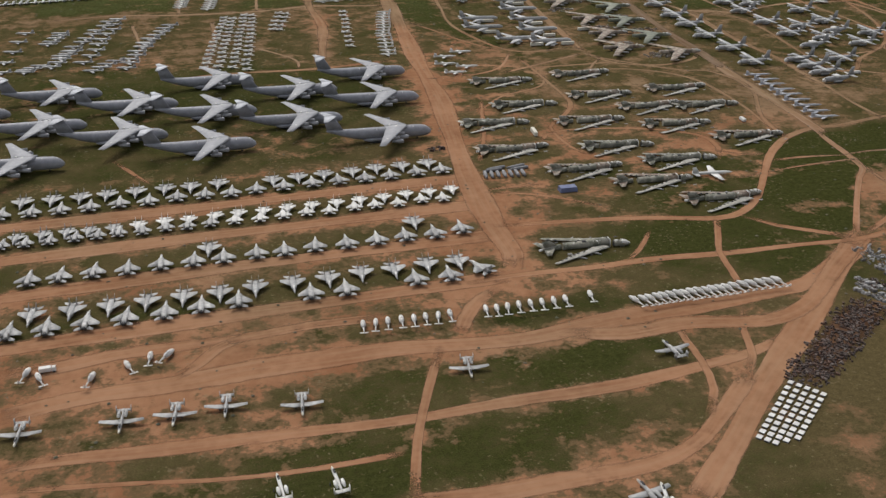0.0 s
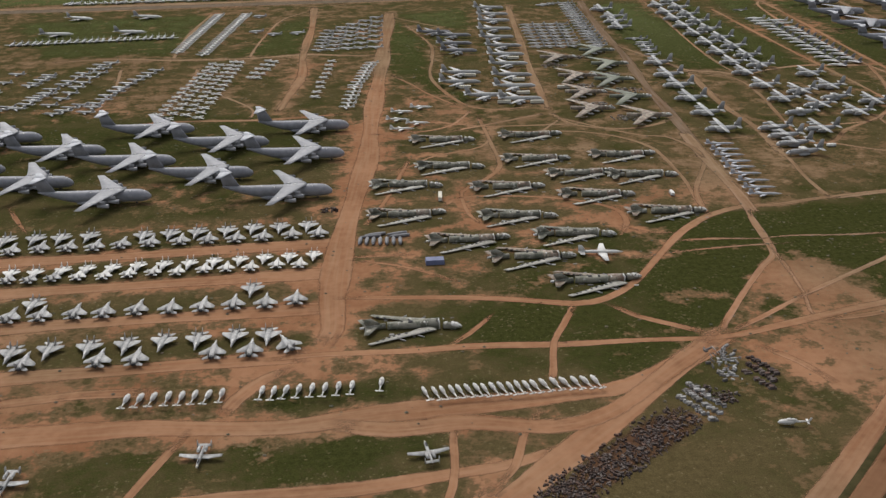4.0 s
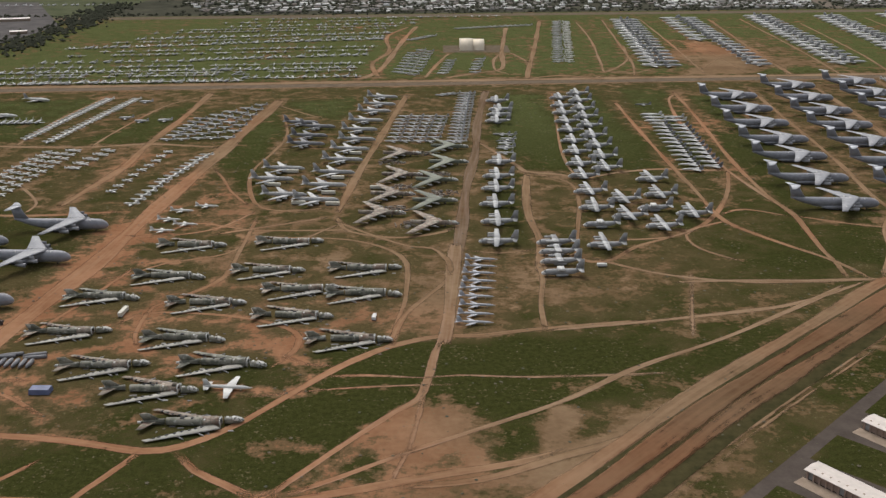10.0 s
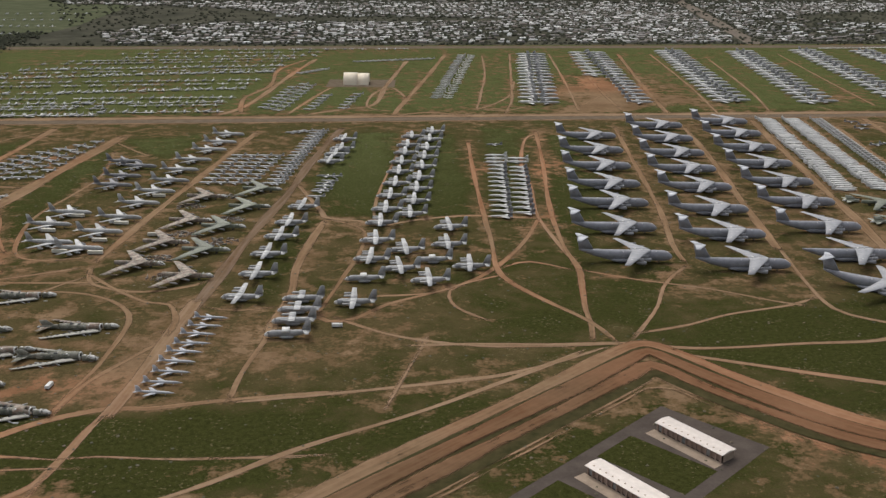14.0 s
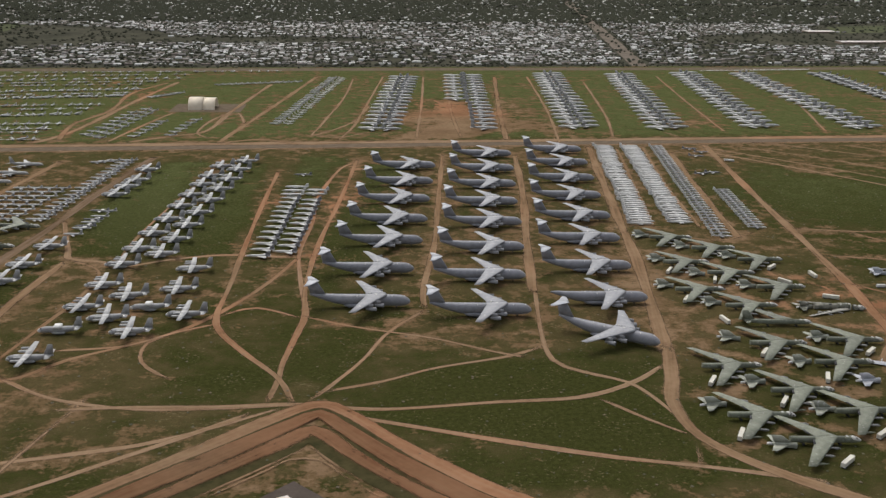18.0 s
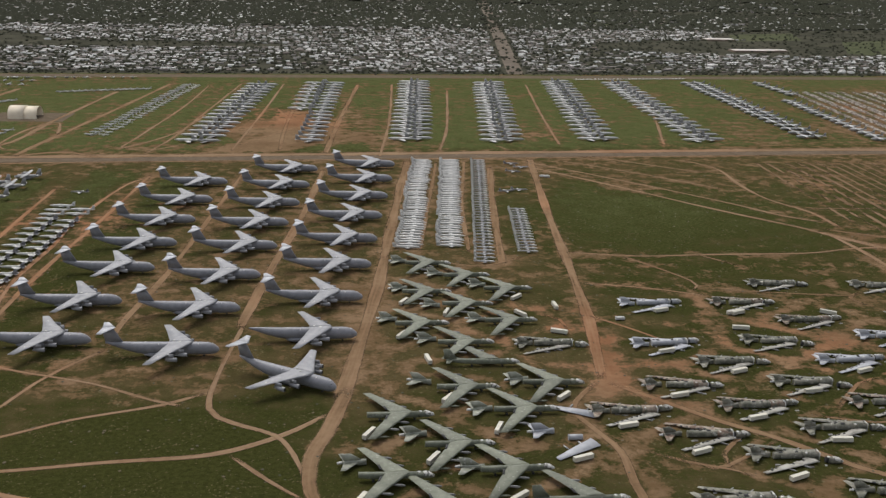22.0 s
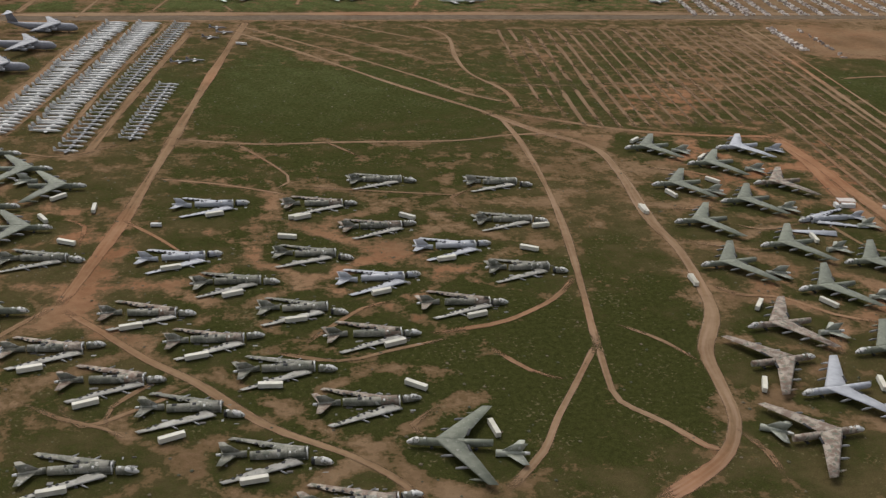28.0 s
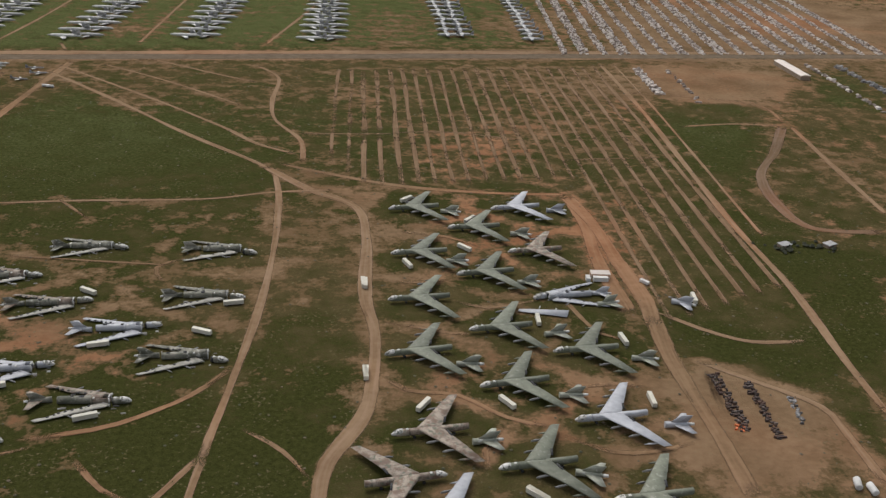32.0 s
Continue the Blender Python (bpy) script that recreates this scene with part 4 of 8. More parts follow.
patch(-0.25, 0.4, 2.5, (350, 335), (364, 343), (360, 316), (348, 308))
patch(-0.25, 0.4, 2.5, (261, 299), (267, 316), (283, 319), (276, 298))
patch(-0.25, 0.4, 2.5, (329, 348), (362, 353), (413, 365), (409, 354), (375, 344))
patch(0.14, -0.1, 8, (250, 315), (320, 400), (450, 415), (420, 360), (310, 300))
patch(-0.07, 0.12, 20, (735, 480), (800, 640), (960, 640), (1060, 520), (1030, 390), (960, 370), (740, 375))
for k in range(4):
    patch(-0.4, 0.5, 1.5, *[(x - 33.2 * k, y - 28.7 * k) for x, y in ((532, 373), (557, 345.5), (543, 330.5), (516, 357))])
# worn or green places: x, y, reach in x and y, more bare, more green
WORN = []
WORN += [(1375, 759, 43, 43, -0.2, 0.2), (1434, 837, 43, 14, -0.4, 0.2), (1337, 676, 29, 65, -0.2, 0.15), (1325, 601, 29, 43, -0.25, 0.2), (217, 224, 36, 29, -0.3, -0.1), (222, 206, 50, 29, -0.2, -0.1), (508, 349, 36, 29, -0.13, 0.2), (520, 319, 29, 22, -0.13, 0.2), (1247, 521, 43, 9, -0.5, 0.2), (1269, 499, 58, 10, -0.5, 0.2), (1289, 477, 58, 12, -0.5, 0.2), (1246, 457, 36, 36, 0.5, -0.3), (190, 195, 36, 65, -0.25, 0), (151, 168, 22, 36, -0.3, 0)]
WORN += [(627, 479, 137, 79, -0.3, 0.2), (583, 565, 72, 43, -0.2, 0.2), (261, 371, 101, 43, -0.13, 0.2), (448, 411, 101, 36, -0.15, 0.15), (900, 428, 115, 65, -0.12, 0.15), (741, 427, 86, 58, -0.12, 0.1), (1017, 780, 158, 79, -0.04, 0.05), (975, 793, 144, 86, -0.02, 0.05), (192, 310, 86, 36, -0.13, 0.2), (354, 374, 130, 43, -0.13, 0.2), (708, 1160, 79, 50, 0.5, -0.6), (777, 1094, 43, 29, 0.45, -0.5), (745, 1194, 43, 43, 0.2, -0.2), (967, 1102, 22, 22, 0.3, -0.2)]
WORN += [(-15, 287, 115, 43, 0.16, -0.1), (71, 266, 115, 43, 0.14, -0.1), (43, 220, 144, 50, 0.1, -0.05), (7, 360, 144, 65, 0.08, -0.15), (80, 347, 101, 65, 0.08, -0.15), (36, 423, 122, 5, -0.3, 0.1), (32, 387, 122, 5, -0.3, 0.1), (27, 350, 122, 5, -0.32, 0.1), (23, 315, 122, 6, -0.32, 0.12), (-36, 436, 58, 5, -0.2, 0.1), (-37, 291, 22, 9, -0.3, 0), (-5, 284, 22, 9, -0.3, 0), (78, 275, 29, 7, -0.25, 0.1), (123, 272, 40, 7, -0.25, 0.1)]
WORN += [(57, 244, 36, 10, -0.25, 0.1), (141, 237, 43, 12, -0.25, 0.1), (111, 240, 43, 12, -0.2, 0.1), (205, 430, 115, 86, 0.12, -0.25), (272, 436, 86, 86, 0.12, -0.25), (128, 337, 29, 50, 0.3, -0.2), (163, 216, 43, 43, 0.2, -0.1), (201, 224, 36, 58, 0.05, -0.6), (-24, 495, 101, 43, -0.02, -0.1), (37, 563, 101, 43, -0.12, 0.15), (201, 314, 20, 16, -0.5, 0.2), (323, 388, 29, 13, -0.4, 0.2), (304, 398, 22, 12, -0.4, 0.2), (8, 294, 43, 29, -0.1, 0.05)]
WORN += [(122, 246, 36, 14, -0.25, 0.2), (80, 211, 65, 22, -0.2, 0.2), (35, 215, 43, 29, -0.25, 0.2), (290, 318, 65, 36, -0.05, 0.1), (325, 336, 43, 29, -0.05, 0.1), (318, 282, 50, 36, 0.15, -0.1), (231, 282, 79, 22, -0.13, 0.2), (246, 266, 43, 29, -0.13, 0.2), (193, 273, 86, 22, -0.13, 0.1), (341, 268, 58, 50, 0.1, -0.2), (301, 395, 43, 12, -0.13, 0.2), (356, 385, 79, 14, -0.13, 0.2), (360, 353, 108, 22, -0.1, 0.15), (327, 383, 101, 14, -0.13, 0.2)]
WORN += [(194, 312, 29, 22, -0.13, 0.2), (429, 790, 25, 65, -0.13, 0.2), (266, 897, 29, 29, -0.13, 0.2), (222, 790, 43, 43, -0.13, 0.2), (117, 1128, 302, 79, -0.13, 0.2), (474, 786, 29, 72, -0.13, 0.2), (272, 422, 50, 36, 0.25, -0.3), (452, 598, 43, 58, 0.05, -0.1), (468, 479, 101, 65, 0.03, -0.25), (411, 410, 173, 36, 0, -0.05), (363, 447, 43, 43, 0.08, -0.1), (327, 379, 86, 29, -0.13, 0.2), (589, 470, 86, 43, -0.1, 0.05), (328, 406, 36, 36, 0.2, -0.2)]
WORN += [(521, 352, 43, 50, -0.13, 0.2), (512, 393, 43, 22, 0.2, -0.1), (575, 404, 43, 18, 0.2, -0.1), (634, 525, 65, 18, 0.28, -0.2), (708, 548, 43, 43, 0.2, -0.2), (610, 628, 86, 144, 0.02, -0.05), (954, 769, 130, 115, -0.1, 0.12), (503, 729, 58, 130, -0.2, 0.2), (581, 492, 130, 43, -0.05, 0), (686, 1118, 43, 86, 0.3, -0.2), (800, 1184, 22, 65, 0.1, 0), (739, 561, 16, 115, 0.3, -0.2), (777, 528, 122, 144, 0, -0.1), (924, 479, 158, 158, -0.04, -0.05)]
WORN += [(847, 483, 29, 43, 0.25, -0.2), (704, 434, 108, 65, -0.15, 0.15), (840, 392, 43, 29, 0.1, 0), (996, 681, 108, 43, -0.05, 0), (1005, 438, 86, 65, -0.2, 0.2), (1066, 541, 43, 65, 0.05, -0.2), (1061, 426, 65, 86, -0.15, 0.15), (985, 760, 144, 101, -0.1, 0.15), (1191, 787, 144, 144, -0.02, 0.1), (1176, 529, 101, 115, 0.08, -0.1), (1001, 793, 115, 72, -0.1, 0.15), (1095, 571, 43, 115, 0, -0.1), (1238, 767, 86, 43, 0.15, -0.05), (1247, 441, 40, 43, 0.4, -0.2)]
WORN += [(1264, 490, 79, 22, -0.35, 0.2), (1336, 546, 86, 86, -0.2, 0.15), (1441, 901, 94, 32, 0.6, -0.4), (1572, 1117, 245, 144, 0.75, -0.6), (1722, 1209, 216, 144, 0.5, -0.5), (1381, 771, 58, 43, -0.1, 0.2)]



# ---------------------------------------------------------------- kinds of aircraft, nose along +x
def galaxy(label, tail=True):
    o = thing("cargo_jet", label, "aircraft", "parked heavy cargo jets")
    part("fuselage", Geo().tube([(36, 4.9, .4, .5), (35.2, 4.9, 1.6, 1.8), (33, 5.2, 2.8, 3.2), (29.5, 5.6, 3.5, 4.1), (24, 5.7, 3.65, 4.3), (-9, 5.7, 3.65, 4.3), (-17, 6.3, 3.3, 3.7), (-25, 7.5, 2.4, 2.7), (-32, 8.9, 1.3, 1.5), (-37, 9.8, .4, .5)], 16), GREY_HULL, o)
    half = [(19.5, 0, 10.0, 16, 1.9), (18.0, 3.6, 9.9, 14.5, 1.6), (7.5, 19, 9.3, 8.6, .9), (-1.5, 34, 8.6, 4.8, .45)]
    part("wing", Geo().surf(half), GREY_WING, o, "pale grey wing")
    part("wing", Geo().surf(mirror(half)), GREY_WING, o, "pale grey wing")
    if tail:
        part("fin", Geo().surf([(-25, 0, 9.3, 11.5, 1.2), (-31.5, 0, 20, 7.6, .8)], "y"), GREY_HULL, o)
        t = [(-29.5, 0, 20, 8.4, .8), (-36.3, 10.6, 19.6, 3.4, .35)]
        part("tailplane", Geo().surf(t).surf(mirror(t)), PALE, o, "pale grey tailplane")
    for y in (-20, -12, 12, 20):
        x = 19.5 - .62 * abs(y) + 5.5
        e = part("engine", Geo().tube([(x, 6.0, 1.2, 1.2, y), (x - .6, 6.0, 1.45, 1.45, y), (x - 4, 6.0, 1.35, 1.35, y), (x - 7.5, 6.1, .7, .7, y)], 10).box(x - 7, x - 2.2, y - .2, y + .2, 7, 9.6), GREY_WING, o)
        part("intake", Geo().tube([(x + .05, 6.0, 1.1, 1.1, y), (x - .3, 6.0, 1.0, 1.0, y)], 10), DARK, e)
    for s in (-1, 1):
        part("gear_fairing", Geo().tube([(9, 2.3, .3, .4, s * 3.3), (6, 2.3, 1.2, 1.3, s * 3.5), (-8, 2.3, 1.2, 1.3, s * 3.5), (-12, 2.5, .3, .4, s * 3.2)], 8), GREY_HULL, o)
        part("wheel_bogie", Geo().tube([(6, .8, .5, .4, s * 3.6), (5.2, .8, .8, .8, s * 3.6), (-5.2, .8, .8, .8, s * 3.6), (-6, .8, .5, .4, s * 3.6)], 8), DARK, o)
    part("nose_wheel", Geo().wheel(26, 0, .6, 1.6), DARK, o)
    part("cockpit_window", Geo().tube([(34.1, 6.9, .2, .2), (33.7, 7.1, 1.75, .35), (32.4, 7.9, 1.7, .3)], 8), GLASS, o)
    seals = Geo().box(10, 12, -2.2, -.7, 9.7, 10.95, .2).box(6, 7.6, .4, 1.8, 9.7, 10.95, .2).box(-12, -10.8, -.6, .6, 9.4, 10.05, .2)
    seals.box(31.2, 32.2, -.6, .6, 8.6, 9.15, .15).box(22.5, 23.3, -2.2, -1.5, 9.0, 9.65, .1).box(-3, -2.2, -2.4, -1.7, 8.8, 9.55, .1)
    for s in (-1, 1):
        for x, y in ((9.4, 8.5), (3.6, 15.5), (0.6, 23.0)):
            seals.box(x, x + 1.1, s * y - .5, s * y + .5, 9.3, 10.15 - .028 * y, .15)
    tagged(part("sealing_patches", seals, WHITE, o, smooth=False), "small white sealing patches", kind="stuff")
    return o


B52_HALF = [(12.3, 0, 4.7, 13.4, 1.5), (11.0, 1.6, 4.7, 12.2, 1.3), (.2, 15, 4.3, 8.6, .8), (-10.8, 29, 3.4, 4.8, .35)]


def spin(s):
    """A slight turn that lays a box along the swept trailing edge."""
    return Matrix.Rotation(s * 0.28, 4, "Z")


def bomber_nose(o, skin, nose=24.3, cut=None):
    end = cut if cut is not None else 15
    st = [(nose, 2.7, .35, .4), (nose - 1.1, 2.75, .95, 1.0), (nose - 3.2, 3.0, 1.35, 1.6), (nose - 7, 3.2, 1.5, 1.8), (end, 3.2, 1.5, 1.8)]
    n = part("nose_section", Geo().tube(st, 12, .75), skin, o)
    part("sealed_cockpit", Geo().tube([(nose + .1, 2.7, .3, .35), (nose - .9, 2.85, .95, .98), (nose - 2.6, 3.5, 1.36, 1.28), (nose - 4.6, 3.98, 1.5, 1.2), (nose - 5.6, 4.05, 1.3, 1.0)], 10, .8), BLOTCH, n, "torn white sealing wrap over the cockpit")
    part("sealed_hatch", Geo().box(nose - 8.6, nose - 7.2, -.7, .7, 4.6, 5.1, .1), WHITE, n, "white sealed hatch")
    return n


def bomber(label, skin, tail=False, wings=(1, -1), rear=-14.5):
    o = thing("bomber", label, "aircraft", "parked jet bombers")
    bomber_nose(o, skin)
    part("fuselage", Geo().tube([(15.1, 3.2, 1.5, 1.8), (-8, 3.25, 1.5, 1.8), (rear, 3.6, 1.3, 1.6)] + ([(-24, 4.2, .7, .9)] if tail else []), 12, .75), skin, o)
    for s in wings:
        w = part("wing", Geo().surf(B52_HALF if s > 0 else mirror(B52_HALF)), skin, o)
        for y, d in ((9.8, 3.0), (18.0, 2.6)):
            x = 12.3 - .76 * y
            part("engine_pylon", Geo().tube([(x + 4.2, 2.9, .2, .35, s * y), (x + 2.6, 3.0, .35, .8, s * y), (x - 2.5, 3.6, .3, .5, s * y)], 6), HERC_HULL, w)
        part("outrigger_tank", Geo().tube([(-3.0, 2.2, .1, .1, s * 24.5), (-5.5, 2.2, .55, .55, s * 24.5), (-10, 2.2, .5, .5, s * 24.5), (-12.5, 2.2, .1, .1, s * 24.5)], 8), skin, w)
        # solid near-black strip, painted shade of the flap bay
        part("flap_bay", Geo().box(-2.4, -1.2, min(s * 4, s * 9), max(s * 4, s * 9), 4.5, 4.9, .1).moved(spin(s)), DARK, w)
    if tail:
        part("fin", Geo().surf([(-16.5, 0, 4.8, 8.5, .8), (-21.5, 0, 11.8, 4.5, .4)], "y"), skin, o)
        t = [(-18, 0, 4.6, 5.5, .5), (-22, 7.5, 4.9, 2.4, .25)]
        part("tailplane", Geo().surf(t).surf(mirror(t)), skin, o)
    for x in (13, -7):
        part("wheel_truck", Geo().wheel(x, -1.1, .7, .9).wheel(x, 1.1, .7, .9).box(x - .2, x + .2, -.5, .5, .5, 1.8), DARK, o)
    return o


def cut_tail(label, skin):
    """A tail severed from its bomber, lying on its belly with fin and tailplanes."""
    o = thing("severed_tail", label, "aircraft part", "severed bomber tails")
    part("tail_cone", Geo().tube([(7, 1.7, 1.4, 1.7), (-1, 1.75, 1.15, 1.35), (-6, 1.8, .6, .8)], 10, .8), skin, o)
    part("tail_turret", Geo().tube([(-5.9, 1.8, .85, .9), (-8.4, 1.8, .65, .65)], 8), WHITE, o, "white wrapped tail turret")
    part("fin", Geo().surf([(5.5, 0, 2.6, 10, .9), (-1.0, 0, 7.0, 6, .45)], "y"), skin, o)
    t = [(3.2, .7, 2.0, 8.0, .55), (-4.2, 9.0, 2.3, 3.0, .28)]
    part("tailplane", Geo().surf(t), skin, o)
    part("tailplane", Geo().surf(mirror(t)), skin, o)
    return o


def torn_wing(rnd, side):
    """A severed wing with notches broken out of its trailing edge, and near-black blocks for the shade in the bays
    along it.
    """
    lead, chord = (lambda y: -20.6 * y / 29), (lambda y: 8.4 - 5.4 * (y / 29) ** 0.85)
    secs, bays, y = [], Geo(), 0.0
    while y < 28.5:
        wide, k = rnd.uniform(1.6, 4.2), rnd.choice((1.0, 1.0, .95, .88, .78))
        for u in (y, min(29.0, y + wide - .1)):
            secs.append((lead(u), u, 1.3 - .014 * u, chord(u) * k, 1.2 - .028 * u))
        if 2 < y < 24 and rnd.random() < .75:
            c, m = chord(y) * k, y + wide / 2
            x, z = lead(m) - rnd.uniform(.62, .8) * c, 1.3 - .014 * m
            bays.box(x - .9, x + .4, side * m - min(.75, wide * .3), side * m + min(.75, wide * .3), z - .1, z + .36 * (1.2 - .028 * m) + .1, .05)
        y += wide
    if not bays.v:
        bays.box(-9, -7.6, side * 5 - .8, side * 5 + .8, 1.05, 1.6, .05)
    return Geo().surf(secs if side > 0 else mirror(secs)), bays


def wreck(label, skin, skin2, seed, gap=2.5):
    """A bomber guillotined into pieces: nose, mid fuselage and tail in line, wings laid alongside."""
    rnd = random.Random(seed)
    o = thing("bomber_wreck", label, "aircraft wreck", "scrapped jet bombers")
    j = lambda a: rnd.uniform(-a, a)
    n = bomber_nose(o, skin, 24.3, 15.6 + j(.8))
    n.matrix_basis = spot(-2.6 + gap / 2 + j(.9), -1.6 + j(1.6), -1.3, j(11))
    # near-black plug in the cut end: the hull's inner shade as colour
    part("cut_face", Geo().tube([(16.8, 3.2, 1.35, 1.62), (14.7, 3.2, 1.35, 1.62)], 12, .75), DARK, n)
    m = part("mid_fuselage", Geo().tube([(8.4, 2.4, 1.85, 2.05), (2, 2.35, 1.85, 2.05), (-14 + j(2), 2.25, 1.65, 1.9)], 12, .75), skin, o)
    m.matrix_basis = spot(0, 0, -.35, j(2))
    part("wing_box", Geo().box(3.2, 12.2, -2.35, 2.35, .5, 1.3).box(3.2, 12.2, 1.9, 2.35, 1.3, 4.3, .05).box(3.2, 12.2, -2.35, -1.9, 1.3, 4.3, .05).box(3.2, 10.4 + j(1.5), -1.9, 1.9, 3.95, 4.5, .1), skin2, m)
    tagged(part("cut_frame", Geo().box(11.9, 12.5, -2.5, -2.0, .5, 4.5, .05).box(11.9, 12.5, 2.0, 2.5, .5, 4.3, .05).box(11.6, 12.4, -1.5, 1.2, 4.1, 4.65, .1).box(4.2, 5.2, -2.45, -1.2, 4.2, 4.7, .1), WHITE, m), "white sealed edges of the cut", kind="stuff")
    # holes in the roof are near-black boxes, their shade put into the colour
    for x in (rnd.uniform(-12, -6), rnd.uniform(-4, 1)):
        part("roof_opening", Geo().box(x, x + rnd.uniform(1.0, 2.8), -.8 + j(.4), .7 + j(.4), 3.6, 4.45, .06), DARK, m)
    t = part("tail_section", Geo().tube([(6, 1.5, 1.25, 1.55), (-1, 1.6, 1.0, 1.25), (-5.5, 1.7, .5, .7)], 10, .8).surf([(4.5, 0, 2.3, 8.5, .8), (-1.0, 0, 6.4, 5, .4)], "y"), skin, o)
    t.matrix_basis = spot(-21.5 + j(1.5), .5 + j(1.2), 0, j(12))
    tp = [(2.6, .6, 1.9, 7.2, .5), (-4.0, 8.4, 2.2, 2.8, .25)]
    part("tailplane", Geo().surf(tp).surf(mirror(tp)), skin2, t)
    part("tail_turret", Geo().tube([(-5.3, 1.7, .7, .75), (-7.2, 1.7, .55, .55)], 8), WHITE, t, "white wrapped tail turret")
    for s in (1, -1):
        g, bays = torn_wing(rnd, s)
        w = part("severed_wing", g, skin2 if s > 0 or skin is PALE else WINGTOP, o)
        # the wing lies alongside with its tip towards the tail
        w.matrix_basis = spot(11.5 + j(2), s * (5.0 if s > 0 else 6.2) + j(.9), .1, s * (36 + j(4)))
        # wing bays are near-black blocks in place of shaded hollows
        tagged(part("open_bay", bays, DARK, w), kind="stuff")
        part("cut_rib", Geo().box(-8.2, -.6, min(-s * .25, s * .35), max(-s * .25, s * .35), .75, 1.85, .08), WHITE if rnd.random() < .5 else skin, w)
        for y in (8.5, 16.5):
            part("engine_pylon", Geo().tube([(3.6 - .72 * y, .6, .15, .25, s * y), (2 - .72 * y, .55, .35, .5, s * y), (-2 - .72 * y, .7, .25, .3, s * y)], 6), HERC_HULL, w)
    bits = Geo()
    for k in range(16):
        x, y, a, b = rnd.uniform(-24, 22), rnd.uniform(-12, 10), rnd.uniform(.3, 1.6), rnd.uniform(.2, .9)
        bits.box(x - a, x + a, y - b, y + b, 0, rnd.uniform(.1, .5), .08)
    tagged(part("debris", bits, SALVAGE, o, smooth=False), "small torn pieces strewn on the ground", kind="stuff")
    return o


def fighter(label, skin, span=13.0, length=19.0, group="parked fighter jets"):
    o = thing("fighter_jet", label, "aircraft", group)
    k, s = length / 19.0, span / 13.0
    part("fuselage", Geo().tube([(9.6 * k, 2.0, .05, .05), (7.5 * k, 2.0, .5, .5), (4.5 * k, 2.1, .75, .85), (3 * k, 2.0, 1.5, .95), (-5 * k, 2.0, 1.55, .8), (-8 * k, 2.0, 1.3, .6)], 10, .75), skin, o)
    h = [(2.6 * k, 1.2 * s, 2.3, 8.0 * k, .45), (-3.2 * k, 6.5 * s, 2.25, 2.4 * k, .15)]
    part("wing", Geo().surf(h), skin, o)
    part("wing", Geo().surf(mirror(h)), skin, o)
    t = [(-5.6 * k, 1.5 * s, 2.0, 3.6 * k, .2), (-8.2 * k, 4.3 * s, 2.0, 1.8 * k, .1)]
    part("tailplane", Geo().surf(t), skin, o)
    part("tailplane", Geo().surf(mirror(t)), skin, o)
    for y in (-1.55, 1.55):
        part("fin", Geo().surf([(-4.6 * k, y, 2.3, 3.6 * k, .25), (-7.4 * k, y * 1.12, 5.4, 1.2 * k, .12)], "y"), HERC_HULL if skin == FIGHTER else skin, o)
    part("canopy", Geo().tube([(6.9 * k, 2.4, .1, .1), (5.6 * k, 2.75, .5, .5), (3.4 * k, 2.85, .45, .4), (2 * k, 2.6, .1, .1)], 8), WHITE, o, "white sealed canopy")
    part("exhaust", Geo().tube([(-7.2 * k, 2.05, 1.35, .66), (-9.1 * k, 2, .95, .5)], 8), DARK, o)
    part("landing_gear", Geo().wheel(5.0 * k, 0, .35, .3).wheel(-1.2 * k, -1.5, .45, .35).wheel(-1.2 * k, 1.5, .45, .35).box(4.9 * k, 5.1 * k, -.1, .1, .4, 1.6).box(-1.4 * k, -1 * k, -1.6, -1.4, .4, 1.6).box(-1.4 * k, -1 * k, 1.4, 1.6, .4, 1.6), DARK, o)
    return o


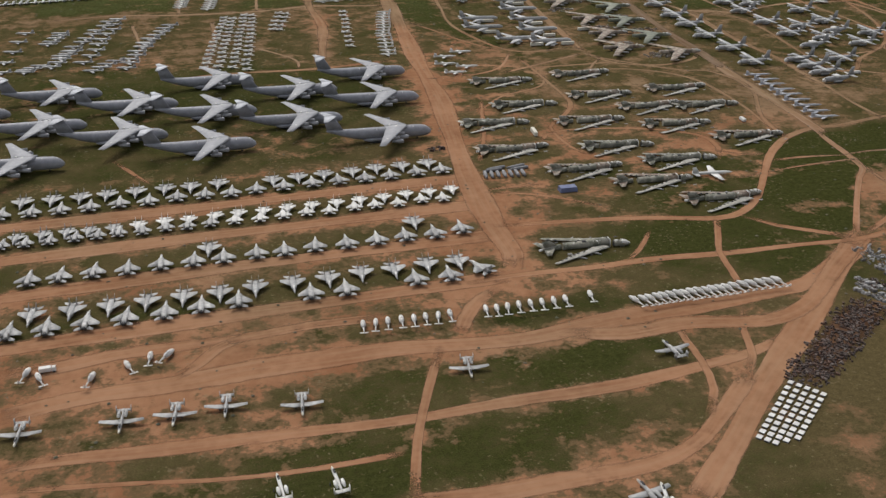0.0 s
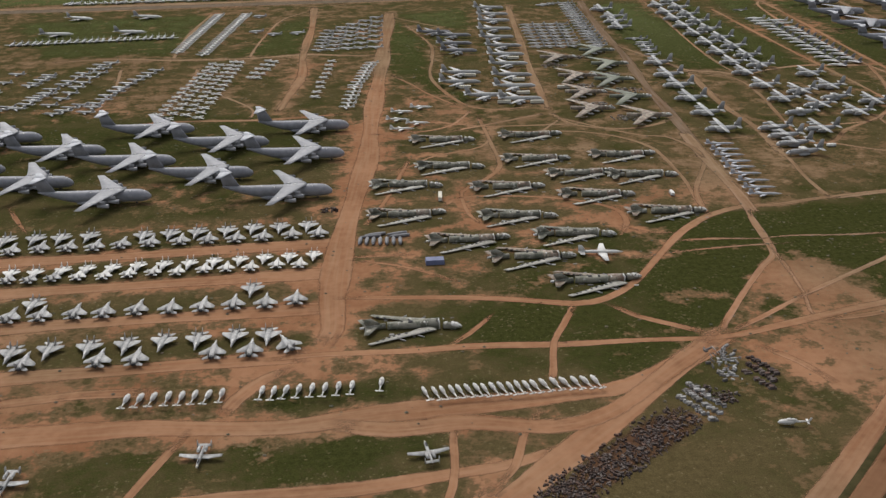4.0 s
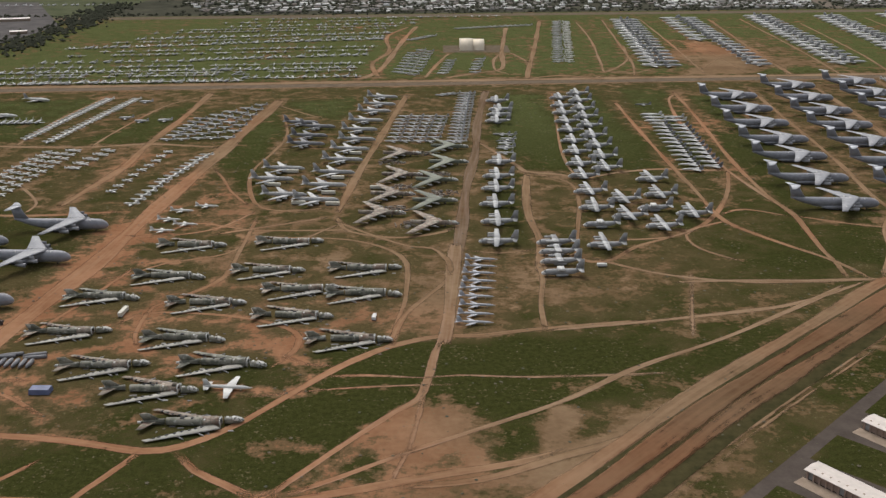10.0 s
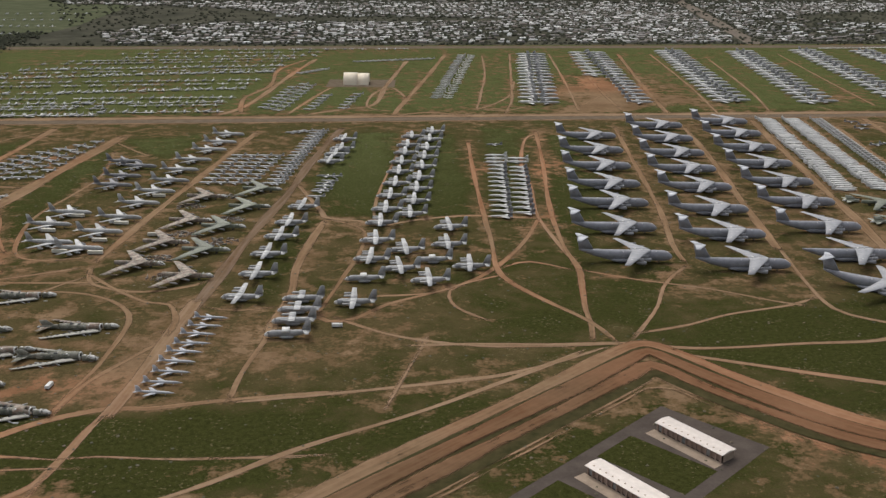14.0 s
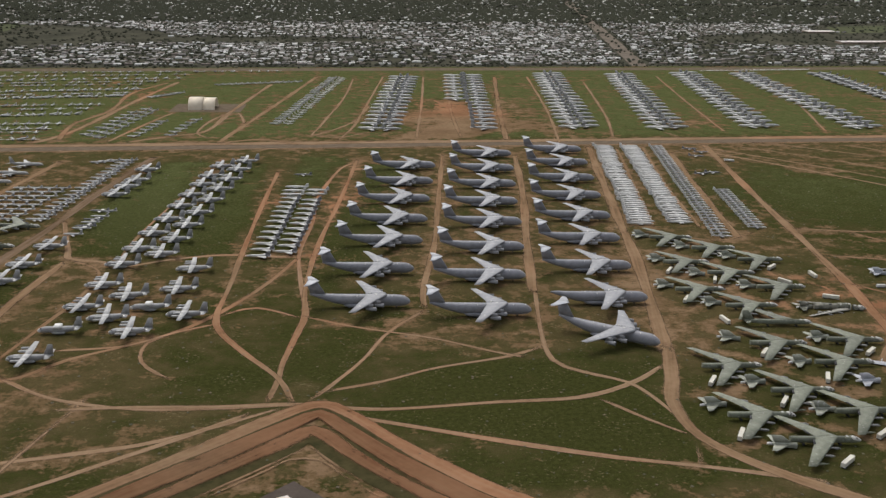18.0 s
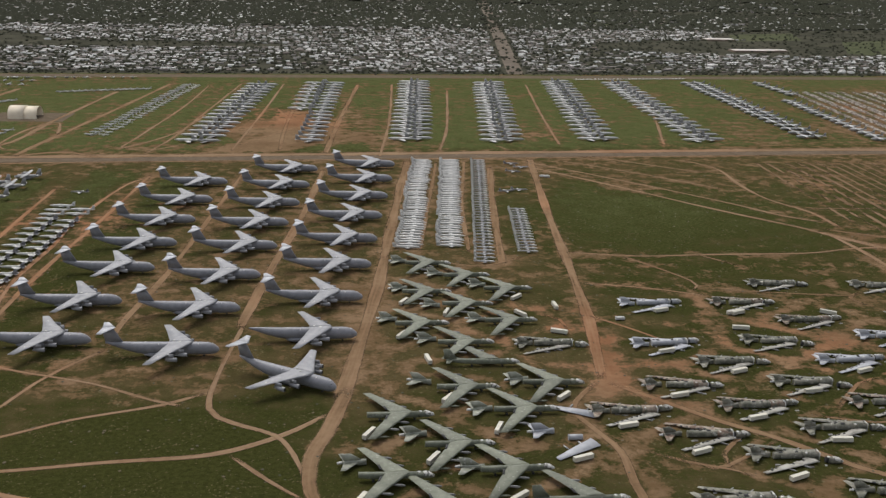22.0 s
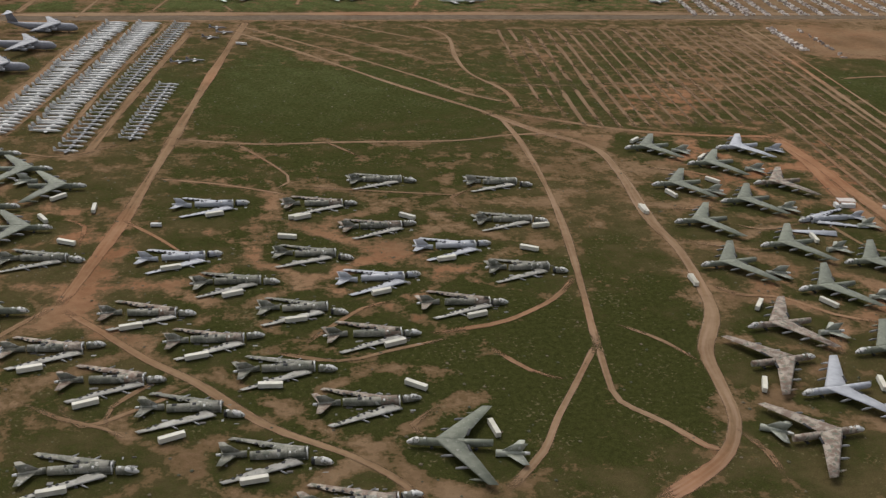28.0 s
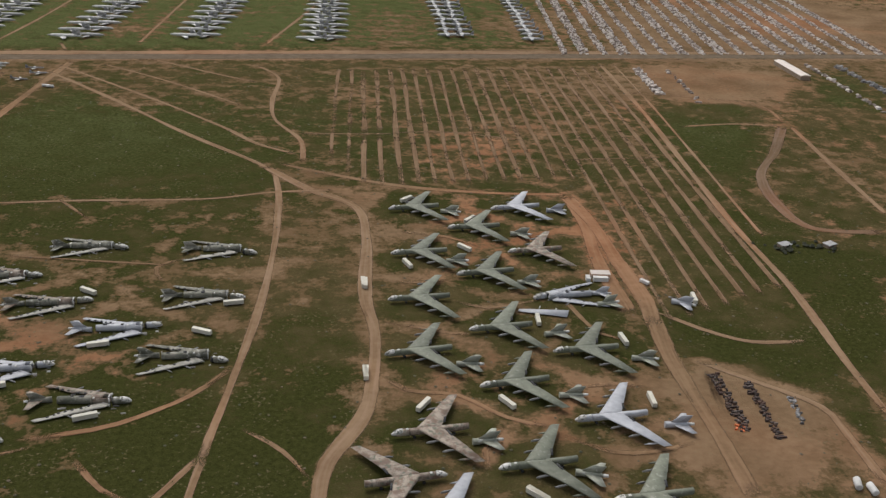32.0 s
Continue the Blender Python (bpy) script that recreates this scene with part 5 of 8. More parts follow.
def hercules(label, skin, wing=True, stub=False):
    """A four-engined transport: dark hull with a pale nose, pale wing and tailplane."""
    o = thing("turboprop_transport", label, "aircraft", "parked turboprop transports")
    part("fuselage", Geo().tube([(13.2, 2.75, 1.35, 1.45), (11.5, 3.0, 1.9, 2.0), (9.5, 3.3, 2.1, 2.2), (-4, 3.3, 2.1, 2.2), (-9.5, 3.9, 1.5, 1.6), (-14.8, 4.9, .4, .5)], 12), HERC_SIDE, o)
    part("nose_cap", Geo().tube([(14.7, 2.6, .25, .3), (13.8, 2.65, 1.1, 1.2), (12.2, 2.9, 1.75, 1.85)], 12), WHITE, o, "white nose cap")
    part("cockpit_window", Geo().tube([(13.4, 3.7, .7, .2), (12.6, 4.1, 1.35, .4), (11.7, 4.6, 1.3, .25)], 8), GLASS, o)
    r = 20.2 if not stub else 8.0
    if wing:
        h = [(3.4, 0, 5.6, 4.6, .8), (3.4, 6, 5.65, 4.5, .75), (3.0 if not stub else 3.2, r, 6.0, 3.0 if not stub else 4.2, .3)]
        part("wing", Geo().surf(h), skin, o)
        part("wing", Geo().surf(mirror(h)), skin, o)
        for y in ((-10.5, -5.2, 5.2, 10.5) if not stub else (-5.2, 5.2)):
            e = part("engine", Geo().tube([(8.3, 5.4, .4, .4, y), (7.7, 5.4, .75, .78, y), (3.2, 5.45, .75, .82, y), (.2, 5.7, .35, .45, y)], 8), skin, o)
            part("spinner", Geo().tube([(8.9, 5.4, .05, .05, y), (8.25, 5.4, .4, .4, y)], 6), DARK, e)
    else:
        part("wing_stub", Geo().box(-1.4, 3.6, -3.4, 3.4, 5.0, 6.3, .2), WHITE, o, "white wrapped stub of the wing root")
    part("fin", Geo().surf([(-8.6, 0, 4.9, 6.2, .7), (-12.0, 0, 12.2, 3.0, .35)], "y"), HERC_HULL, o)
    t = [(-9.8, 0, 5.4, 4.6, .5), (-11.2, 8.0, 5.5, 2.4, .25)]
    part("tailplane", Geo().surf(t).surf(mirror(t)), skin, o)
    for s in (-1, 1):
        part("gear_fairing", Geo().tube([(5, 1.5, .2, .3, s * 2.2), (3.5, 1.5, .7, .9, s * 2.2), (-2.5, 1.5, .7, .9, s * 2.2), (-4, 1.6, .2, .3, s * 2.2)], 8), HERC_SIDE, o)
    part("main_wheels", Geo().tube([(2.2, .6, .25, .35, 2.2), (1.6, .6, .3, .6, 2.2), (-.6, .6, .3, .6, 2.2), (-1.2, .6, .25, .35, 2.2)], 8).tube([(2.2, .6, .25, .35, -2.2), (1.6, .6, .3, .6, -2.2), (-.6, .6, .3, .6, -2.2), (-1.2, .6, .25, .35, -2.2)], 8), DARK, o)
    part("nose_wheel", Geo().wheel(10.5, 0, .4, .7).box(10.4, 10.6, -.15, .15, .4, 1.5), DARK, o)
    return o


def tanker(label, skin, k=1.0):
    o = thing("four_jet_tanker", label, "aircraft", "parked four-engined jets")
    part("fuselage", Geo().tube([(20 * k, 3.3, .2, .3), (18.8 * k, 3.4, 1.1, 1.2), (16 * k, 3.8, 1.75, 1.95), (-6 * k, 3.9, 1.8, 2.1), (-14 * k, 4.3, 1.2, 1.4), (-20 * k, 5, .3, .4)], 10), skin, o)
    h = [(7.0 * k, 0, 3.0, 9.5 * k, 1.2), (5.5 * k, 1.8, 3.0, 8.5 * k, 1.0), (-8.5 * k, 19.5 * k, 4.4, 2.8 * k, .3)]
    top = TRANSPORT if skin is FIGHTER else skin
    part("wing", Geo().surf(h), top, o)
    part("wing", Geo().surf(mirror(h)), top, o)
    for y in (-13.5, -8, 8, 13.5):
        x = (6.8 - .72 * abs(y)) * k + 3
        part("engine", Geo().tube([(x, 2.4, .6, .6, y * k), (x - 3, 2.4, .65, .65, y * k), (x - 4.4, 2.5, .4, .4, y * k)], 8).box(x - 4, x - 1, y * k - .12, y * k + .12, 2.8, 3.8), TRANSPORT, o)
    part("fin", Geo().surf([(-12 * k, 0, 5, 6.5 * k, .6), (-17 * k, 0, 12, 2.8 * k, .3)], "y"), skin, o)
    t = [(-14 * k, 0, 4.8, 5 * k, .4), (-18.5 * k, 6.5 * k, 5.4, 2.2 * k, .2)]
    part("tailplane", Geo().surf(t).surf(mirror(t)), top, o)
    part("landing_gear", Geo().wheel(13 * k, 0, .5, .8).wheel(-1, -3.2, .6, 1).wheel(-1, 3.2, .6, 1).box(12.9 * k, 13.1 * k, -.2, .2, .5, 2).box(-1.2, -.8, -3.3, -3.1, .5, 2.8).box(-1.2, -.8, 3.1, 3.3, .5, 2.8), DARK, o)
    return o


def attack_jet(label, skin, wing=True):
    """A straight-winged attack jet with two engine pods on the rear fuselage and twin fins."""
    o = thing("attack_jet", label, "aircraft", "straight-winged jets")
    part("fuselage", Geo().tube([(8.2, 2.0, .1, .1), (7.6, 2.0, .4, .45), (5, 2.1, .65, .8), (0, 2.1, .7, .85), (-5, 2.2, .55, .65), (-8, 2.4, .15, .2)], 10), skin, o)
    part("nose_cover", Geo().tube([(8.3, 2.0, .12, .12), (7.55, 2.0, .45, .5), (6.9, 2.02, .55, .6)], 8), CREAM, o, "cream nose cover")
    part("canopy", Geo().tube([(6.2, 2.6, .1, .1), (5.2, 2.9, .45, .45), (3.6, 2.9, .4, .4), (2.8, 2.7, .1, .1)], 8), GLASS, o)
    if wing:
        h = [(1.8, 0, 1.75, 3.1, .5), (1.8, 3.4, 1.75, 3.1, .45), (1.2, 8.7, 2.5, 1.9, .2)]
        part("wing", Geo().surf(h), skin, o)
        part("wing", Geo().surf(mirror(h)), skin, o)
    for y in (-1.4, 1.4):
        e = part("engine", Geo().tube([(-1.6, 3.1, .6, .6, y), (-3, 3.1, .78, .78, y), (-5.4, 3.15, .5, .5, y)], 8), skin, o)
        part("intake_cover", Geo().tube([(-1.5, 3.1, .62, .62, y), (-1.7, 3.1, .62, .62, y)], 8), WHITE, e)
    part("tailplane", Geo().surf([(-5.9, -2.9, 2.4, 1.9, .22), (-5.9, 2.9, 2.4, 1.9, .22)]), skin, o)
    for y in (-2.85, 2.85):
        part("fin", Geo().surf([(-5.4, y, 1.6, 2.6, .2), (-6.2, y, 4.4, 1.6, .15)], "y"), skin, o)
    part("landing_gear", Geo().wheel(5.4, 0, .35, .3).wheel(.4, -2.6, .45, .4).wheel(.4, 2.6, .45, .4).box(5.3, 5.5, -.1, .1, .4, 1.6).box(.2, .6, -2.7, -2.5, .4, 1.6).box(.2, .6, 2.5, 2.7, .4, 1.6), DARK, o)
    return o


def helicopter(label, skin, w=1.0):
    o = thing("helicopter", label, "helicopter", "row of wrapped helicopters")
    part("cabin", Geo().tube([(5.6, 1.5, .15, .2), (4.8, 1.6, .8 * w, .85), (3, 1.8, 1.2 * w, 1.2), (.3, 1.9, 1.15 * w, 1.25), (-1.8, 2.0, .5 * w, .6)], 10), skin, o)
    part("engine_cowl", Geo().tube([(2.2, 2.9, .3, .3), (1.4, 3.1, .7 * w, .6), (-1.2, 3.0, .6 * w, .55), (-2.8, 2.6, .2, .2)], 8), WHITE, o, "white sealed engine cowl")
    part("tail_boom", Geo().tube([(-1.6, 2.0, .42, .5), (-7.4, 2.3, .16, .2)], 8), skin, o)
    part("tail_fin", Geo().surf([(-6.6, 0, 2.2, 1.4, .18), (-7.9, 0, 4.0, .8, .12)], "y"), skin, o)
    part("stabilizer", Geo().surf([(-6.4, -1.9, 2.25, 1.0, .14), (-6.4, 1.9, 2.25, 1.0, .14)]), skin, o)
    for y in (-1.1, 1.1):
        part("skid", Geo().box(-1.6, 3.2, y - .06, y + .06, 0, .12).box(.9, 1.0, y - .05, y + .05, .1, .8).box(-.8, -.7, y - .05, y + .05, .1, .8), DARK, o)
    part("rotor_mast", Geo().box(-.1, .3, -.15, .15, 3.2, 4.0, .05), DARK, o)
    return o


def small_plane(label, skin, span=12.0, length=11.0, sweep=0.4, group="distant parked aircraft", fat=.75, name="small_jet", skin2=None, cover=False):
    """A far aircraft: hull, wing and tail."""
    k, h = length / 2, span / 2
    legs = Geo().box(.5 * k, .54 * k, -.1, .1, 0, 1.5).box(-.08 * k, 0, -fat * .8, -fat * .5, 0, 1.5).box(-.08 * k, 0, fat * .5, fat * .8, 0, 1.5)
    o = new(name, legs.tube([(k, 1.7, .1, .1), (.7 * k, 1.75, fat * .75, fat * .8), (.2 * k, 1.8, fat, fat), (-.6 * k, 1.85, fat * .7, fat * .75), (-.95 * k, 2, .15, .2)], 6).mesh("hull", skin))
    tagged(o, label, "aircraft", group)
    s = [(.28 * k, 0, 1.6, .44 * k, .25), (.28 * k - sweep * h, h, 1.7, .17 * k, .1)]
    part("wing", Geo().surf(s).surf(mirror(s)), skin2 or skin, o)
    if cover:
        part("nose_cover", Geo().tube([(1.02 * k, 1.7, .2, .2), (.72 * k, 1.75, fat, fat), (.5 * k, 1.8, fat * 1.05, fat * 1.05)], 6), WHITE, o, "white nose cover")
    t = [(-.68 * k, 0, 1.9, .3 * k, .12), (-.68 * k - sweep * h * .35, h * .38, 1.95, .18 * k, .08)]
    part("tail", Geo().surf(t).surf(mirror(t)).surf([(-.6 * k, 0, 2, .36 * k, .15), (-.82 * k, 0, 2 + .3 * k, .16 * k, .1)], "y"), WHITE if cover else skin, o)
    return o


def delta_jet(label):
    """A slim white jet with a delta wing set far back and a dark tail."""
    o = thing("delta_wing_jet", label, "aircraft", "white delta-winged jets")
    part("hull", Geo().tube([(11, 1.9, .1, .1), (8, 1.95, .75, .8), (3, 2.0, 1.15, 1.2), (-6, 2.0, 1.05, 1.1)], 8), WHITE, o)
    w = [(2.5, 0, 1.9, 9.6, .5), (-5.0, 6.6, 2.0, 2.4, .15)]
    part("wing", Geo().surf(w).surf(mirror(w)), WHITE, o)
    part("engine_section", Geo().tube([(-6, 2.0, .9, .95), (-9.6, 2.0, .75, .75)], 8), HERC_BODY, o)
    part("fin", Geo().surf([(-5.4, 0, 2.7, 4.6, .3), (-8.6, 0, 6.2, 1.9, .12)], "y"), HERC_BODY, o, "dark grey fin")
    t = [(-7.4, .5, 2.0, 2.8, .15), (-9.2, 3.4, 2.0, 1.4, .1)]
    part("tailplane", Geo().surf(t).surf(mirror(t)), HERC_BODY, o)
    part("undercarriage", Geo().box(5.4, 5.7, -.12, .12, 0, 1.5).box(-3.2, -2.8, -1.5, -1.2, 0, 1.6).box(-3.2, -2.8, 1.2, 1.5, 0, 1.6), DARK, o)
    return o


def trailer(label):
    o = thing("storage_trailer", label, "trailer", "storage trailers beside bombers")
    part("box", Geo().box(-6, 6, -1.25, 1.25, .75, 3.2, .04), CREAM, o, smooth=False)
    part("chassis", Geo().box(-5.8, 5.8, -.5, .5, .45, .75), DARK, o, smooth=False)
    part("axle", Geo().box(-5.2, -3.0, -1.15, 1.15, 0, .8, .15), DARK, o, smooth=False)
    part("axle", Geo().box(3.9, 4.7, -1.15, 1.15, 0, .8, .15), DARK, o, smooth=False)
    return o


def far_jet(name, label, skin, span, length, sweep, group, fat=.8, z=1.7, low=True, wing=None):
    """A distant aircraft in one mesh: hull, wing, fin and tailplane."""
    k, h = length / 2, span / 2
    g = Geo().tube([(k, z, .1, .1), (.72 * k, z, fat * .8, fat * .85), (.2 * k, z, fat, fat), (-.5 * k, z + .1, fat * .75, fat * .8), (-.95 * k, z + .4, .15, .2)], 6)
    w = z - .4 * fat if low else z + .8 * fat
    s = [(.34 * k, 0, w, .46 * k, .3), (.34 * k - sweep * h, h, w, .2 * k, .12)]
    t = [(-.7 * k, 0, z + .3, .3 * k, .15), (-.72 * k - sweep * h * .3, h * .36, z + .35, .16 * k, .1)]
    g.surf(s).surf(mirror(s)).surf(t).surf(mirror(t)).surf([(-.58 * k, 0, z + .3, .38 * k, .2), (-.84 * k, 0, z + .3 + .32 * k, .16 * k, .1)], "y")
    g.box(.5 * k, .54 * k, -.1, .1, 0, z).box(-.08 * k, 0, -fat * .8, -fat * .5, 0, z).box(-.08 * k, 0, fat * .5, fat * .8, 0, z)
    me = g.mesh(name, skin)
    if wing:
        me.materials.append(wing)
        me.polygons.foreach_set("material_index", [int(32 <= i < 88) for i in range(len(me.polygons))])
    return tagged(new(name, me), label, "aircraft", group)


def crate_row(label, x0, y0, x1, y1, wide, n, seed, material, low=.8, high=3.0, size=(1.5, 6.0)):
    """A long row of crates, vans and aircraft pieces, too many to count."""
    rnd, g = random.Random(seed), Geo()
    for k in range(n):
        u = rnd.random()
        x, y = (x0 + (x1 - x0) * u) / U + rnd.uniform(-wide, wide) / 2, (y0 + (y1 - y0) * u) / U
        a, b = rnd.uniform(*size) / 2, rnd.uniform(size[0], size[1] * .6) / 2
        g.box(x - a, x + a, y - b, y + b, 0, rnd.uniform(low, high), min(a, b) * .15)
    return tagged(new("crate_row", g.mesh("crate_row", material, False)), label, "crates", kind="stuff")


def island_mat(name, tones, rough=0.8, dust=(0.2, 0.16, 0.13)):
    """A tone for each loose piece of a joined mesh."""
    m = bpy.data.materials.new(name)
    m.use_nodes = True
    t = m.node_tree
    p = t.nodes["Principled BSDF"]
    geo, ramp = t.nodes.new("ShaderNodeNewGeometry"), t.nodes.new("ShaderNodeValToRGB")
    ramp.color_ramp.interpolation = "CONSTANT"
    e = ramp.color_ramp.elements
    while len(e) < len(tones):
        e.new(0.5)
    for k, c in enumerate(tones):
        e[k].position, e[k].color = k / len(tones), (*c, 1)
    t.links.new(geo.outputs["Random Per Island"], ramp.inputs[0])
    n = noise_at(t, 0.8, 3)
    t.links.new(blend(t, step(t, n, 0.3, 0.7), ramp.outputs[0], dust), p.inputs["Base Color"])
    for node in t.nodes:
        if node.bl_idname == "ShaderNodeMix":
            node.inputs["Factor"].default_value = 0.1
    shade = calc(t, "MULTIPLY", step(t, n, 0.3, 0.7), 0.25)
    for node in t.nodes:
        if node.bl_idname == "ShaderNodeMix":
            t.links.new(shade, node.inputs["Factor"])
    p.inputs["Roughness"].default_value = rough
    return m


ROOFS = island_mat("mixed_roofs", ((0.74, 0.73, 0.71), (0.16, 0.15, 0.14), (0.5, 0.49, 0.47), (0.17, 0.14, 0.12), (0.76, 0.75, 0.73), (0.3, 0.28, 0.26), (0.14, 0.13, 0.125), (0.2, 0.18, 0.16)))
CRATES = island_mat("mixed_crates", ((0.68, 0.62, 0.57), (0.26, 0.21, 0.18), (0.52, 0.46, 0.41), (0.15, 0.115, 0.095), (0.7, 0.65, 0.6), (0.2, 0.16, 0.135)))
JUNK = island_mat("mixed_scrap", ((0.05, 0.028, 0.02), (0.028, 0.02, 0.018), (0.085, 0.045, 0.03), (0.06, 0.045, 0.038), (0.036, 0.022, 0.018), (0.11, 0.09, 0.08)), 0.9, (0.07, 0.04, 0.028))
BROKEN = island_mat("torn_camouflage", ((0.13, 0.125, 0.1), (0.22, 0.17, 0.13), (0.08, 0.078, 0.065), (0.3, 0.29, 0.26), (0.16, 0.12, 0.09)))
SALVAGE = island_mat("grey_salvage", ((0.12, 0.115, 0.11), (0.2, 0.2, 0.2), (0.07, 0.066, 0.063), (0.3, 0.3, 0.3)))
ROWS_PAINT = island_mat("mixed_aircraft_paint", ((0.36, 0.36, 0.35), (0.2, 0.2, 0.2), (0.5, 0.5, 0.48), (0.15, 0.15, 0.15)))
# trees and town ground: base colours lightened and greyed in place of distance haze
LEAVES = ramp_mat("haze_greyed_trees", (0.034, 0.037, 0.026), (0.064, 0.065, 0.047), 0.95, scale=0.3, tint=0)
TOWN = ramp_mat("town_ground", (0.036, 0.038, 0.028), (0.085, 0.08, 0.06), 0.95, scale=0.02, tint=0)
FAR_GRASS = ramp_mat("far_grass", (0.058, 0.066, 0.036), (0.1, 0.106, 0.064), 0.95, scale=0.03, tint=0)
LOT = ramp_mat("grey_paving", (0.075, 0.07, 0.068), (0.125, 0.115, 0.11), 0.9, scale=0.05)
AVENUE = ramp_mat("worn_avenue", (0.12, 0.1, 0.08), (0.2, 0.17, 0.14), 0.9, scale=0.05)
CONCRETE = ramp_mat("pale_concrete", (0.22, 0.17, 0.13), (0.32, 0.25, 0.19), 0.9, scale=0.3)
CORRUGATED = ramp_mat("white_metal_roof", (0.5, 0.435, 0.385), (0.62, 0.55, 0.49), 0.45, scale=0.5)
TANROOF = ramp_mat("tan_canvas_roof", (0.7, 0.6, 0.46), (0.8, 0.7, 0.55), 0.7, scale=0.2)
BRICKWALL = ramp_mat("brown_wall", (0.26, 0.18, 0.14), (0.34, 0.24, 0.19), 0.85)
ORANGE = ramp_mat("orange_plastic", (0.5, 0.11, 0.03), (0.62, 0.17, 0.05), 0.6)


def town(y0, y1, x0, x1, dx, dy, size, seed, name):
    """Houses along parallel streets, with open ground left between districts."""
    rnd = np.random.RandomState(seed)
    rows = np.arange(y0, y1, dy)
    spots = []
    for j, y in enumerate(rows):
        for x in np.arange(x0, x1, dx):
            spots.append((x + rnd.uniform(-.25, .25) * dx, y + (0.12 if j % 2 else -0.12) * dy + rnd.uniform(-.12, .12) * dy))
    spots = np.array(spots)
    patch = np.array([noise.noise(Vector((x * .0035, y * .0028, seed))) for x, y in spots])
    keep = rnd.rand(len(spots)) < 0.8 + 0.7 * patch
    keep &= spots[:, 0] > 60 - 0.35 * (spots[:, 1] - 1640)
    for cx, cy, rx, ry in OPEN_GROUND:
        keep &= ((spots[:, 0] - cx) / rx) ** 2 + ((spots[:, 1] - cy) / ry) ** 2 > 1
    keep &= np.abs(spots[:, 0] - (1073 + (spots[:, 1] - 1631) * 0.183)) > 24
    spots = spots[keep]
    a, b, h = size[0] * rnd.uniform(.6, 1.25, len(spots)), size[1] * rnd.uniform(.7, 1.2, len(spots)), size[2] * rnd.uniform(.8, 1.3, len(spots))
    o = np.array([(-1, -1, 0), (1, -1, 0), (1, 1, 0), (-1, 1, 0), (-1, -1, .72), (1, -1, .72), (1, 1, .72), (-1, 1, .72), (-.8, 0, 1), (.8, 0, 1)], float)
    v = spots[:, None, [0, 1, 1]] * (1, 1, 0) + o[None] * np.stack([a / 2, b / 2, h], -1)[:, None]
    f = np.array([(0, 1, 5, 4), (2, 3, 7, 6), (4, 5, 9, 8), (6, 7, 8, 9), (1, 2, 6, 5), (3, 0, 4, 7)])
    t = np.array([(5, 6, 9), (7, 4, 8)])
    at = (np.arange(len(spots)) * 10)[:, None, None]
    me = bpy.data.meshes.new(name)
    me.from_pydata(v.reshape(-1, 3).tolist(), [], (f[None] + at).reshape(-1, 4).tolist() + (t[None] + at).reshape(-1, 3).tolist())
    me.materials.append(ROOFS)
    tagged(new(name, me), "distant low houses with white and grey roofs along streets", "houses", kind="stuff")
    trees = np.concatenate([spots, spots, spots])
    trees = np.concatenate([trees + rnd.uniform(-.7, .7, trees.shape) * (dx, dy), np.stack([rnd.uniform(x0, x1, len(spots)), rnd.uniform(y0, y1, len(spots))], 1)])
    trees = trees[trees[:, 0] > 20 - 0.35 * (trees[:, 1] - 1640)]
    r = rnd.uniform(.4, 1.0, len(trees)) * size[1]
    q = np.array([(1, 0, .5), (.3, .9, .45), (-.8, .5, .55), (-.7, -.6, .4), (.4, -.9, .5), (0.1, 0, 1.05), (0, 0, 0)])
    v = trees[:, None, [0, 1, 1]] * (1, 1, 0) + q[None] * np.stack([r, r, r * .9], -1)[:, None]
    f = np.array([(k, (k + 1) % 5, 5) for k in range(5)] + [((k + 1) % 5, k, 6) for k in range(5)])
    me = bpy.data.meshes.new("town_trees")
    me.from_pydata(v.reshape(-1, 3).tolist(), [], (f[None] + (np.arange(len(trees)) * 7)[:, None, None]).reshape(-1, 3).tolist())
    me.materials.append(LEAVES)
    tagged(new("town_trees", me), "dark desert trees and shrubs between the houses", "trees", kind="stuff")


def tree_belt(pts, wide, n, seed, size=(1.5, 4.5)):
    """Dark desert trees and bushes strewn along a line."""
    rnd = np.random.RandomState(seed)
    p = np.array(pts, float)
    run = np.concatenate([[0], np.cumsum(np.hypot(*np.diff(p, axis=0).T))])
    u = rnd.uniform(0, run[-1], n)
    c = np.stack([np.interp(u, run, p[:, 0]), np.interp(u, run, p[:, 1])], 1) + rnd.normal(0, wide / 2, (n, 2))
    r = rnd.uniform(*size, n)
    q = np.array([(1, 0, .5), (.3, .9, .45), (-.8, .5, .55), (-.7, -.6, .4), (.4, -.9, .5), (.1, 0, 1.1), (0, 0, 0)])
    v = c[:, None, [0, 1, 1]] * (1, 1, 0) + q[None] * r[:, None, None] * rnd.uniform(.75, 1.25, (n, 7, 3))
    f = np.array([(k, (k + 1) % 5, 5) for k in range(5)] + [((k + 1) % 5, k, 6) for k in range(5)])
    me = bpy.data.meshes.new("tree_belt")
    me.from_pydata(v.reshape(-1, 3).tolist(), [], (f[None] + (np.arange(n) * 7)[:, None, None]).reshape(-1, 3).tolist())
    me.materials.append(LEAVES)
    return tagged(new("tree_belt", me), "belt of dark desert trees and bushes", "trees", kind="stuff")


def sheet(name, corners, material, z, label, category):
    me = bpy.data.meshes.new(name)
    me.from_pydata([(x, y, z) for x, y in corners], [], [tuple(range(len(corners)))])
    me.materials.append(material)
    return tagged(new(name, me), label, category, kind="structure")


